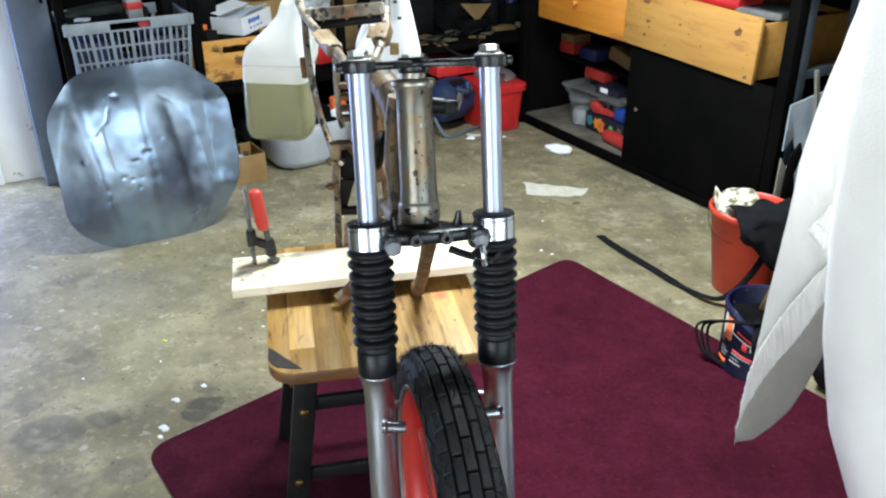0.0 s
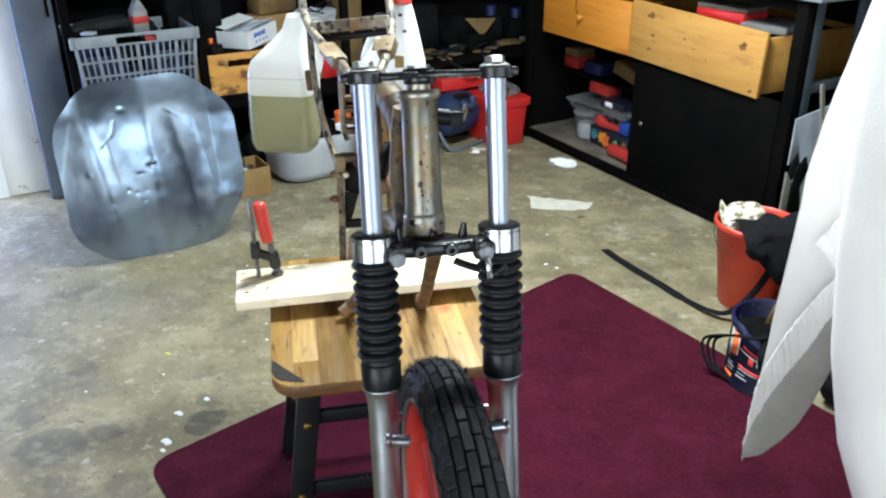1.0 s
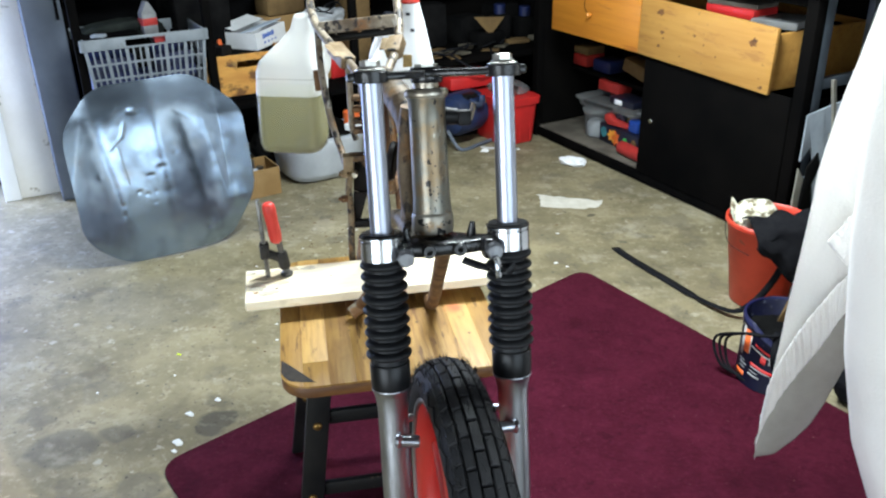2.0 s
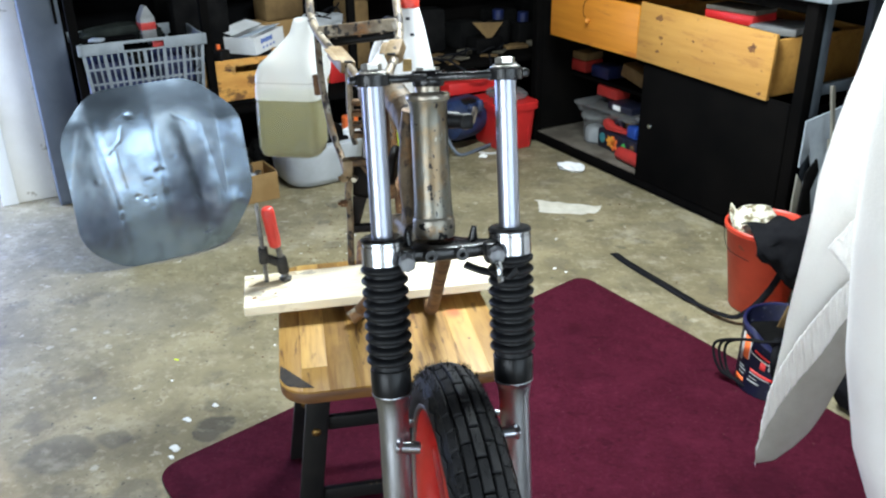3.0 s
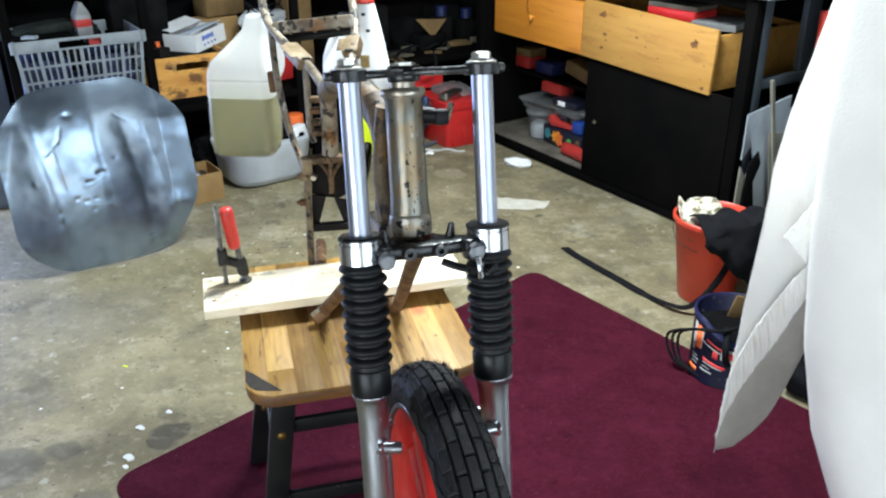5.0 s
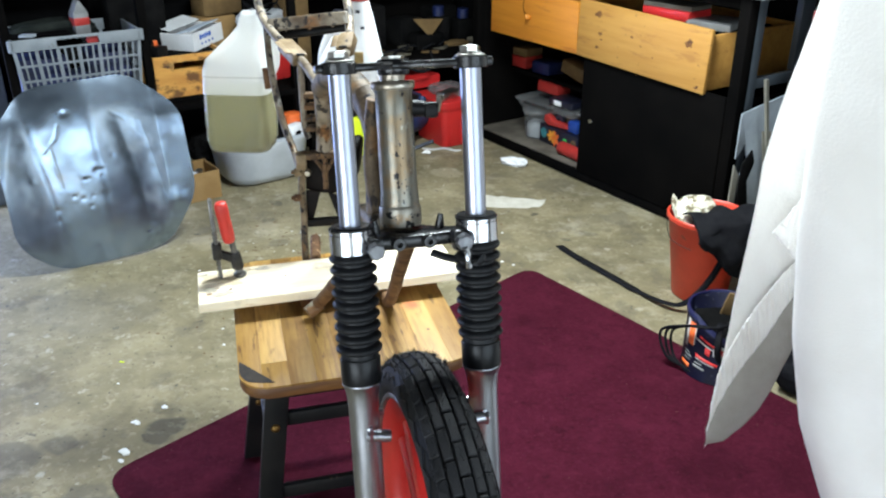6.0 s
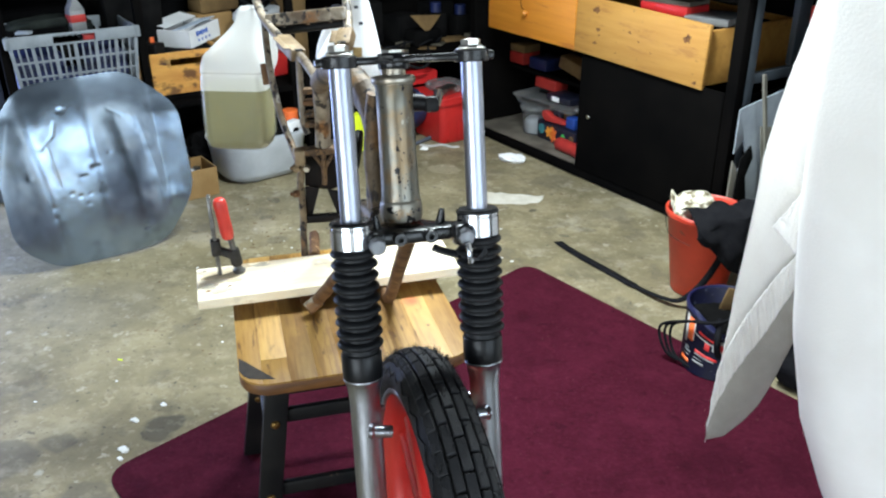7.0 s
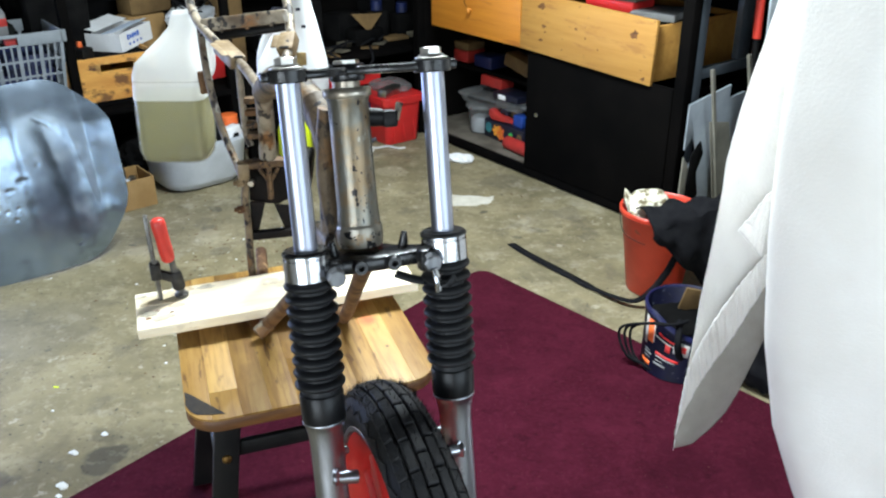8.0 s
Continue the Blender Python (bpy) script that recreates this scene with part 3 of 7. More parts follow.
def rounded(w, d, r, seg=6, at=(0, 0)):
    """A rounded rectangle's outline, centred."""
    out = []
    for sx, sy, a0 in ((1, 1, 0), (-1, 1, 90), (-1, -1, 180), (1, -1, 270)):
        for k in range(seg + 1):
            a = radians(a0 + 90 * k / seg)
            out.append((at[0] + sx * (w / 2 - r) + r * math.cos(a), at[1] + sy * (d / 2 - r) + r * math.sin(a)))
    return out


def rough(bm, amount, scale, seed=0.0):
    for v in bm.verts:
        v.co += Vector(noise.noise_vector(v.co * scale + Vector((seed, seed, seed)))) * amount
    return bm


def hexbolt(bm, a, b, r):
    return rod(a, b, r, seg=6, bm=bm)


def R(x, y, z=0.0, rz=0.0, rx=0.0, ry=0.0):
    """A pose in the room's axes."""
    return ROOM @ pose(x, y, z, rx, ry, rz)


def structure(name, bm, material, label, category, m=None):
    return solid(name, bm, material, label, category, m, kind="structure")


# ---- the room ----
structure("floor", B((14, 14, 0.2), (0, 0, -0.1)), CONCRETE, "worn beige concrete garage floor with oil stains", "floor")
structure("wall_north", B((7.2, 0.15, 2.6), (3.15, 5.03, 1.3)), DARKWALL, "near-black wall behind the rack", "wall", ROOM)
structure("wall_east", B((0.15, 8.2, 2.6), (3.93, 0.85, 1.3)), DARKWALL, "near-black wall behind the workbench", "wall", ROOM)
nib = bmesh.new()
box(nib, (0.21, 0.16, 2.6), (0.375, 4.745, 1.3), 0.004)
box(nib, (0.95, 0.16, 0.55), (-0.2, 4.745, 2.325), 0.004)
box(nib, (2.4, 0.16, 2.6), (-1.85, 4.745, 1.3), 0.004)
structure("wall_northwest", nib, PLASTER, "white plastered wall beside an open doorway", "wall", ROOM)
structure("trim", B((0.075, 0.19, 2.06), (0.255, 4.745, 1.03), 0.004), mat("white_gloss_paint", (0.82, 0.83, 0.83), (0.76, 0.77, 0.77), 5, 0.35), "white painted door frame post", "door frame", ROOM)
# West wall is unseen; its opening is added to fit the fill lamp.
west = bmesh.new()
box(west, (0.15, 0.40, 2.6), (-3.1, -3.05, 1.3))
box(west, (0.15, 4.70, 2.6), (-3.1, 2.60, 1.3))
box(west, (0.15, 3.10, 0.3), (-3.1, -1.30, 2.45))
structure("wall_west", west, PLASTER, "unseen white wall with an added wide opening", "wall", ROOM)
# South wall is unseen too; its opening follows the door lamp.
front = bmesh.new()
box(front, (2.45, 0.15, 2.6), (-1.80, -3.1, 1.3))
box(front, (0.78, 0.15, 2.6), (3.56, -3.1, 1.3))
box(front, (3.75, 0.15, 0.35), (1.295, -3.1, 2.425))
structure("wall_south", front, PLASTER, "unseen white wall round the assumed garage door", "wall", ROOM)
# Unseen lid over the room, added to limit the light.
structure("ceiling", B((7.2, 8.2, 0.1), (0.4, 0.95, 2.65)), CEILING, "unseen dark ceiling closing the room", "ceiling", ROOM)

# carpet offcut, its corners rounded
rug_out = []
corners = [(0.408, 3.385), (-0.838, 2.05), (0.92, 0.085), (2.12, 1.337)]
for i, c in enumerate(corners):
    c, before, after = Vector(c), Vector(corners[i - 1]), Vector(corners[(i + 1) % 4])
    a, b = c + (before - c).normalized() * 0.075, c + (after - c).normalized() * 0.075
    for k in range(7):
        t = k / 6
        rug_out.append(tuple(a * (1 - t) ** 2 + c * 2 * t * (1 - t) + b * t * t))
solid("rug", prism(rug_out, 0.0, 0.011, 0.004), RUG, "burgundy carpet offcut with rounded corners on the concrete", "rug")

# ---- the motorcycle on the stool ----
BX, BF, BU = Vector((0.954, 0.298, -0.010)), Vector((-0.294, 0.933, -0.209)), Vector((-0.053, 0.202, 0.978))
BIKE = Matrix(((BX.x, BF.x, BU.x, 0.088), (BX.y, BF.y, BU.y, 1.330), (BX.z, BF.z, BU.z, 1.085), (0, 0, 0, 1)))
bike = thing("motorcycle", BIKE, "stripped motorcycle frame with fork and front wheel resting on a stool", "motorcycle")
INTO = BIKE.inverted()


def W(*p):
    return INTO @ Vector(p)


HALF = 0.0905
for s in (-1, 1):
    x = s * HALF
    part("stanchion", rod((x, 0, -0.03), (x, 0, 0.222), 0.0147, seg=40), STANCHION, bike, "ground chrome fork tube")
    cap = bmesh.new()
    lathe([(0, 0.2325), (0.0195, 0.2325), (0.0205, 0.2335), (0.0203, 0.2350), (0.0165, 0.2362), (0.0155, 0.2385), (0, 0.2390)], 32, cap, (x, 0, 0))
    hexbolt(cap, (x, 0, 0.2388), (x, 0, 0.2460), 0.0138)
    lathe([(0.0115, 0.2458), (0.0095, 0.2472), (0.0040, 0.2472), (0.0035, 0.2462), (0, 0.2462)], 20, cap, (x, 0, 0))
    part("fork_cap", cap, ZINC, bike, "chrome hexagonal fork cap", angle=25)
    collar = lathe([(0.0148, 0.010), (0.027, 0.0105), (0.030, 0.008), (0.030, 0.0055), (0.0288, 0.0045), (0.0288, 0.0035), (0.030, 0.0025), (0.0302, -0.0235), (0.027, -0.0262), (0.0148, -0.0262)], 48, None, (x, 0, 0))
    shroud = part("fork_shroud", collar, CHROME, bike, "chrome shroud under the yoke", angle=30)
    part("seal_ring", lathe([(0.0149, 0.0135), (0.0275, 0.0135), (0.0308, 0.0105), (0.0308, 0.0085), (0.0149, 0.0085)], 48, None, (x, 0, 0)), YOKE, shroud, "black rubber seal ring")
    prof = [(0.0255, -0.022)]
    for k in range(9):
        z = -0.0315 - k * 0.0165
        prof += [(0.0240, z + 0.0081), (0.0241, z + 0.0064)]
        prof += [(0.0242 + 0.0088 * math.cos(radians(q)) ** 1.15, z + 0.0062 * math.sin(radians(q))) for q in (80, 58, 38, 18, 0, -18, -38, -58, -80)]
        prof += [(0.0241, z - 0.0064)]
    prof += [(0.0262, -0.178), (0.025, -0.180)]
    gaiter = part("gaiter", lathe(prof, 48, None, (x, 0, 0)), RUBBER, bike, "ribbed black rubber fork gaiter", angle=70)
    part("cuff", lathe([(0.025, -0.1765), (0.0280, -0.1765), (0.0290, -0.1785), (0.0288, -0.2095), (0.0282, -0.2145), (0.025, -0.2145)], 48, None, (x, 0, 0)), CUFF, gaiter, "smooth black rubber cuff", angle=50)
    leg = lathe([(0.021, -0.210), (0.0280, -0.2138), (0.0287, -0.2150), (0.0285, -0.2172), (0.0268, -0.2195), (0.0248, -0.226), (0.0230, -0.237), (0.0220, -0.252), (0.0219, -0.30), (0.0223, -0.36), (0.0221, -0.48), (0.021, -0.54), (0.012, -0.548), (0, -0.548)], 40, None, (x, 0, 0))
    rod((x, 0, -0.507), (x - s * 0.022, 0, -0.507), 0.018, bm=leg, seg=24)
    legob = part("fork_leg", leg, ALLOY, bike, "cast alloy lower fork leg")
    lug = bmesh.new()
    rod((x + s * 0.0015, -0.0205, -0.2915), (x - s * 0.033, -0.0225, -0.2935 + s * 0.003), 0.0090, seg=24, bm=lug, bevel=0.0012)
    box(lug, (0.010, 0.010, 0.018), (x - s * 0.0045, -0.0195, -0.2870), 0.004)
    lathe([(0.0088, 0.0), (0.0118, 0.0005), (0.0108, 0.0030), (0.0088, 0.0055)], 24, lug, turn=along((x - s * 0.0015, -0.0208, -0.2917), (x - s * 0.033, -0.0225, -0.2935 + s * 0.003)))
    part("mudguard_lug", lug, ALLOY, legob, "round alloy mudguard lug")
    lug = rod((x - s * 0.012, 0.018, -0.279), (x - s * 0.031, 0.026, -0.279), 0.006, seg=16, bevel=0.001)
    part("mudguard_lug", lug, ALLOY, legob)

# upper yoke: a thin bridge with clamp eyes
yk = bmesh.new()
for s in (-1, 1):
    lathe([(0.0149, 0.2170), (0.0225, 0.2170), (0.0240, 0.2185), (0.0240, 0.2310), (0.0225, 0.2325), (0.0149, 0.2325)], 36, yk, (s * HALF, 0, 0))
    box(yk, (0.013, 0.020, 0.012), (s * (HALF + 0.026), 0.004, 0.225), 0.003)
bridge = [(-0.082, -0.012), (-0.05, -0.009), (-0.026, 0.004), (-0.014, 0.016), (0.006, 0.016), (0.02, 0.004), (0.05, -0.009), (0.082, -0.012), (0.082, 0.016), (0.05, 0.026), (0.022, 0.05), (0.01, 0.066), (-0.026, 0.066), (-0.036, 0.05), (-0.05, 0.026), (-0.082, 0.016)]
prism(bridge, 0.2195, 0.2300, 0.003, yk)
lathe([(0, 0.212), (0.021, 0.212), (0.0225, 0.215), (0.0225, 0.2315), (0.021, 0.2335), (0, 0.2335)], 32, yk, (-0.009, 0.040, 0))
upper = part("upper_yoke", yk, YOKE, bike, "satin black upper fork bridge")
nut = bmesh.new()
hexbolt(nut, (-0.009, 0.040, 0.2330), (-0.009, 0.040, 0.2375), 0.0165)
part("stem_nut", nut, ZINC, upper, "plated steering stem nut", smooth=False)

# lower yoke
lk = bmesh.new()
low = [(-0.090, -0.014), (-0.055, 0.000), (-0.03, -0.006), (0.02, -0.006), (0.05, 0.000), (0.090, -0.014), (0.090, 0.020), (0.045, 0.045), (0.018, 0.078), (-0.026, 0.078), (-0.055, 0.045), (-0.090, 0.020)]
prism(low, -0.028, -0.008, 0.005, lk)
for s in (-1, 1):
    lathe([(0.0148, -0.034), (0.0225, -0.034), (0.0225, -0.006), (0.0148, -0.006)], 32, lk, (s * HALF, 0.004, 0))
    box(lk, (0.022, 0.026, 0.03), (s * (HALF - 0.030), -0.014, -0.018), 0.005)
    lathe([(0.0042, 0.0), (0.0088, 0.0), (0.0095, 0.002), (0.0095, 0.012), (0.0085, 0.014), (0.0042, 0.014), (0.0042, 0.0)], 20, lk, (-0.004 + s * 0.022, -0.002, -0.018), Matrix.Rotation(radians(90), 4, "X"))
    rod((-0.004 + s * 0.047, 0.030, -0.010), (-0.004 + s * 0.049, 0.026, 0.012), 0.008, 0.004, 14, lk)
lower = part("lower_yoke", lk, YOKE, bike, "black lower fork yoke with steering stops")
for s in (-1, 1):
    pin = bmesh.new()
    rod((s * (HALF - 0.028), -0.024, -0.018), (s * (HALF - 0.028), -0.040, -0.020), 0.0118, seg=8, bm=pin, bevel=0.002)
    part("pinch_bolt", pin, ALLOY, lower, "plated pinch bolt head", smooth=False)
clip = bmesh.new()
tube([(0.063, -0.040, -0.026), (0.065, -0.043, -0.040), (0.066, -0.042, -0.054)], 0.0075, 10, clip, flat=0.45)
part("cable_clip", clip, CHROME, lower, "bent plated cable clip")
clip = bmesh.new()
tube([(0.078, -0.042, -0.050), (0.083, -0.043, -0.045), (0.088, -0.040, -0.040)], 0.0075, 10, clip, flat=0.5)
part("cable_clip", clip, RUBBER, lower, "dark cable clip")
clip = bmesh.new()
tube([(0.062, 0.000, -0.052), (0.048, 0.014, -0.050), (0.030, 0.028, -0.044)], 0.0065, 10, clip, flat=0.6)
part("cable_clip", clip, RUBBER, lower, "dark cable clip")

# steering head and frame tubes
head = lathe([(0, 0.196), (0.023, 0.196), (0.0275, 0.192), (0.0275, 0.190), (0.0262, 0.187), (0.0262, 0.150), (0.0265, 0.100), (0.0270, 0.05), (0.0284, 0.030), (0.0284, 0.010), (0, 0.010)], 48, None, (-0.009, 0.050, 0))
rough(head, 0.0005, 60)
headob = part("steering_head", head, NECK, bike, "scraped bare steel steering head with rust")
cup = lathe([(0.0270, 0.0290), (0.0283, 0.0280), (0.0298, 0.0255), (0.0304, 0.0230), (0.0306, 0.015), (0.0306, 0.003), (0.0292, -0.002), (0, -0.002)], 48, None, (-0.009, 0.050, 0))
part("lower_collar", rough(cup, 0.0005, 70), COLLAR, headob, "steel collar with chipped black paint")
part("gusset", rough(tube([(-0.024, 0.085, 0.178), (-0.030, 0.095, 0.12), (-0.032, 0.098, 0.06), (-0.028, 0.088, 0.012)], 0.021, 18, flat=0.8), 0.0012, 40), SPINE, bike, "brown welded neck gusset")
race = lathe([(0.0255, 0.191), (0.0300, 0.192), (0.0312, 0.195), (0.0312, 0.200), (0.0295, 0.203), (0.018, 0.204), (0.018, 0.212), (0, 0.212)], 40, None, (-0.009, 0.050, 0))
part("bearing_race", race, RACE, headob, "plated bearing cup")
stub = bmesh.new()
rod((0.012, 0.052, 0.164), (0.034, 0.050, 0.162), 0.013, 0.0115, 20, stub)
box(stub, (0.020, 0.026, 0.022), (0.043, 0.050, 0.160), 0.004)
part("steering_lock", stub, BLACKMETAL, headob, "black steering lock stub")
tab = B((0.004, 0.022, 0.024), (0.056, 0.050, 0.168), 0.001, Matrix.Rotation(radians(18), 4, "Y"))
part("frame_tab", tab, FRAMEPAINT, bike, "tan welded tab")


LEVEL3 = BIKE.to_3x3().inverted().to_4x4()


def upright(size, at, bevel=0.002, turn=0.0):
    bm = box(bmesh.new(), size, (0, 0, 0), bevel)
    bm.transform(Matrix.Translation(W(*at)) @ LEVEL3 @ Matrix.Rotation(radians(turn), 4, "Z"))
    return rough(bm, 0.0009, 40)


def frame_tube(points, r, material=FRAMEPAINT, label="", name="frame_tube", flat=1.0, seg=16):
    return part(name, rough(tube([W(*p) for p in points], r, seg, flat=flat), 0.0006, 50), material, bike, label)


frame_tube([(0.055, 1.42, 1.02), (0.046, 1.44, 1.09), (0.034, 1.47, 1.15), (0.008, 1.54, 1.195), (-0.05, 1.68, 1.21), (-0.11, 1.88, 1.17), (-0.165, 2.06, 1.10)], 0.0245, SPINE, "curved brown backbone tube", "backbone")
frame_tube([(0.075, 1.445, 1.03), (0.036, 1.66, 0.862), (-0.011, 1.892, 0.664), (-0.028, 1.955, 0.6462), (-0.075, 2.25, 0.646)], 0.0135, RUSTY, "rusty down tube", "down_tube")
frame_tube([(0.030, 1.445, 1.03), (-0.066, 1.65, 0.856), (-0.168, 1.866, 0.666), (-0.188, 1.950, 0.6462), (-0.245, 2.25, 0.646)], 0.0135, RUSTY, "rusty down tube", "down_tube")
frame_tube([(-0.190, 1.852, 0.6475), (-0.164, 1.872, 0.664)], 0.0150, FRAMEPAINT, "tan painted tube end", "tube_end")
frame_tube([(-0.165, 2.02, 1.115), (-0.215, 2.13, 1.135), (-0.270, 2.22, 1.150), (-0.335, 2.31, 1.185), (-0.372, 2.39, 1.215), (-0.395, 2.47, 1.262), (-0.40, 2.52, 1.30)], 0.0105, FRAMEPAINT, "worn seat rail tube", "seat_rail")
frame_tube([(-0.148, 2.10, 1.08), (-0.142, 2.18, 1.115), (-0.133, 2.27, 1.155), (-0.138, 2.34, 1.195), (-0.158, 2.43, 1.245), (-0.17, 2.50, 1.29)], 0.0105, FRAMEPAINT, "worn seat rail tube", "seat_rail")
cross = bmesh.new()
a, b = W(-0.335, 2.315, 1.186), W(-0.140, 2.325, 1.205)
m = along(a, b)
box(cross, (0.03, 0.030, (b - a).length), (0, 0, (b - a).length / 2), 0.004)
for z in (0.04, 0.10, 0.155):
    rod((0.0, -0.014, z), (0.0, -0.019, z), 0.005, seg=12, bm=cross)
    rod((-0.014, 0.0, z), (-0.019, 0.0, z), 0.005, seg=12, bm=cross)
cross.transform(m)
part("cross_plate", cross, FRAMEPAINT, bike, "worn cross plate with bolt holes")
# Black bar added to stand for the shade under the cross plate.
frame_tube([(-0.322, 2.322, 1.160), (-0.150, 2.332, 1.180)], 0.012, BLACKMETAL, "black bar standing for the plate's dark underside", "cross_flange", 0.8)
part("frame_tab", upright((0.022, 0.004, 0.030), (-0.110, 2.27, 1.118), 0.001, 8), BRASSTAB, bike, "yellowed plated tab")
for p, q, wide in (((-0.228, 2.15, 1.138), (-0.282, 2.24, 1.157), 0.037), ((-0.140, 2.24, 1.138), (-0.134, 2.285, 1.168), 0.040)):
    sad = bmesh.new()
    a, b = W(*p), W(*q)
    box(sad, (wide, wide * 0.8, (b - a).length), (0, 0, (b - a).length / 2), 0.006)
    box(sad, (wide * 0.5, 0.003, (b - a).length * 0.7), (wide * 0.6, 0.012, (b - a).length / 2), 0.001)
    sad.transform(along(a, b))
    brk = part("seat_bracket", rough(sad, 0.001, 40), TANLUG, bike, "tan welded seat bracket")
    # Solid black plate stands in for the dark hollow of the bracket.
    slot = B((wide * 0.55, wide * 0.82, 0.006), (0, 0, 0.004), 0.001)
    slot.transform(along(a, b))
    part("slot", slot, BLACKMETAL, brk, "black plate drawn for the dark hollow")
frame_tube([(-0.345, 2.335, 1.185), (-0.332, 2.29, 1.09), (-0.305, 2.24, 0.985), (-0.268, 2.185, 0.910), (-0.250, 2.15, 0.885)], 0.0085, FRAMEPAINT, "worn diagonal stay", "stay")
frame_tube([(-0.347, 2.30, 1.085), (-0.345, 2.30, 1.035)], 0.0095, RUSTY, "rusty footrest peg", "peg")
frame_tube([(-0.229, 2.15, 1.135), (-0.230, 2.15, 1.06), (-0.229, 2.15, 0.985), (-0.222, 2.15, 0.955)], 0.0075, FRAMEPAINT, "worn thin stay", "stay")
frame_tube([(-0.168, 2.06, 1.115), (-0.176, 2.11, 1.06), (-0.182, 2.14, 0.985), (-0.187, 2.148, 0.912)], 0.0185, FRAMEPAINT, "blotched seat post tube", "seat_tube")
frame_tube([(-0.12, 2.08, 1.06), (-0.118, 2.08, 0.95), (-0.125, 2.10, 0.86)], 0.0095, FRAMEPAINT, "", "stay")
for z, mt in ((1.057, BROWNLUG), (1.030, RUSTY), (1.002, BROWNLUG), (0.978, BROWNLUG)):
    part("bracket_rung", upright((0.036, 0.024, 0.013), (-0.210, 2.155, z), 0.003, 12), mt, bike, "rusty bracket rung")


def flat_plate(outline, y, thick, material, label="", name="engine_plate"):
    """An upright plate across the bike, its outline in the world's x and z."""
    bm = prism(outline, 0, thick, 0.0015, None, INTO @ Matrix(((1, 0, 0, 0), (0.2, 0, 1, y + 0.039), (0, 1, 0, 0), (0, 0, 0, 1))))
    return part(name, rough(bm, 0.0008, 50), material, bike, label)


GREASY = mat("greasy_black_steel", (0.0035, 0.003, 0.003), (0.009, 0.006, 0.005), 22, 0.6, 0.0, 0.3, 90, flecks=((0.11, 0.055, 0.024), 38, -0.02), spec=0.12)
flat_plate([(-0.239, 0.822), (-0.236, 0.872), (-0.232, 0.906), (-0.150, 0.910), (-0.150, 0.862), (-0.154, 0.816), (-0.176, 0.806), (-0.212, 0.812)], 2.165, 0.008, GREASY, "greasy black engine mounting plate")
flat_plate([(-0.236, 0.824), (-0.203, 0.818), (-0.226, 0.738), (-0.240, 0.738)], 2.150, 0.006, GREASY, "tapered black cradle leg", "cradle_leg")
flat_plate([(-0.184, 0.812), (-0.150, 0.806), (-0.146, 0.732), (-0.160, 0.734)], 2.150, 0.006, GREASY, "tapered black cradle leg", "cradle_leg")
part("cradle_bar", upright((0.108, 0.020, 0.019), (-0.195, 2.145, 0.742), 0.003, 12), GREASY, bike, "greasy black cradle cross bar")
part("mount_bar", upright((0.094, 0.034, 0.018), (-0.196, 2.140, 0.917), 0.007, 12), BROWNLUG, bike, "rusty brown mounting bracket")
part("mount_lug", upright((0.026, 0.034, 0.040), (-0.240, 2.128, 0.905), 0.005, 12), TANLUG, bike, "tan welded lug")
part("mount_rib", rough(tube([W(-0.184, 2.135, 0.912), W(-0.185, 2.135, 0.880), W(-0.187, 2.14, 0.832)], 0.0065, 12), 0.0012, 60), BROWNLUG, bike, "tan welded rib")
for s in (-1, 1):
    part("mount_rib", rough(tube([W(-0.185 + s * 0.022, 2.135, 0.908), W(-0.185 + s * 0.012, 2.135, 0.892), W(-0.185, 2.137, 0.872)], 0.0045, 10), 0.001, 60), BROWNLUG, bike)
frame_tube([(-0.244, 2.13, 0.919), (-0.237, 2.13, 0.884), (-0.244, 2.13, 0.835), (-0.243, 2.13, 0.766), (-0.244, 2.12, 0.700), (-0.240, 2.10, 0.648)], 0.0085, SPINE, "brown cradle strut", "cradle_strut")
frame_tube([(-0.128, 2.15, 0.88), (-0.122, 2.14, 0.80), (-0.112, 2.12, 0.72), (-0.085, 2.09, 0.645)], 0.0085, RUSTY, "", "cradle_strut")
part("frame_bolt", rod(W(-0.221, 2.118, 0.882), W(-0.222, 2.104, 0.881), 0.0075, seg=6, bevel=0.001), ZINC, bike, "plated bolt head")
for x, z, r, mt in ((-0.250, 0.880, 0.010, TANLUG), (-0.255, 0.815, 0.009, RUSTY)):
    knob = rod(W(x + 0.010, 2.12, z), W(x - 0.006, 2.115, z), r, seg=8, bevel=0.002)
    rod(W(x - 0.005, 2.115, z), W(x - 0.012, 2.114, z + 0.001), r * 0.55, seg=8, bm=knob, bevel=0.001)
    part("frame_bolt", knob, mt, bike)
# welded web behind the steering head, with the engine bolt boss beside it
frame_tube([(-0.002, 1.555, 1.215), (0.018, 1.505, 1.185), (0.028, 1.480, 1.135), (0.026, 1.465, 1.085), (0.028, 1.450, 1.045)], 0.0235, SPINE, "brown welded web behind the steering head", "web")
part("engine_boss", lathe([(0, -0.006), (0.028, -0.006), (0.031, -0.003), (0.031, 0.003), (0.028, 0.006), (0.012, 0.006), (0.011, 0.011), (0, 0.011)], 28, None, (0, 0, 0), INTO @ Matrix.Translation((-0.012, 1.485, 1.140)) @ Matrix.Rotation(radians(-82), 4, "Y")), GREASY, bike, "greasy black engine bolt boss")
part("web_foot", upright((0.040, 0.034, 0.030), (0.020, 1.448, 1.040), 0.006, 20), TANLUG, bike, "tan welded web foot")
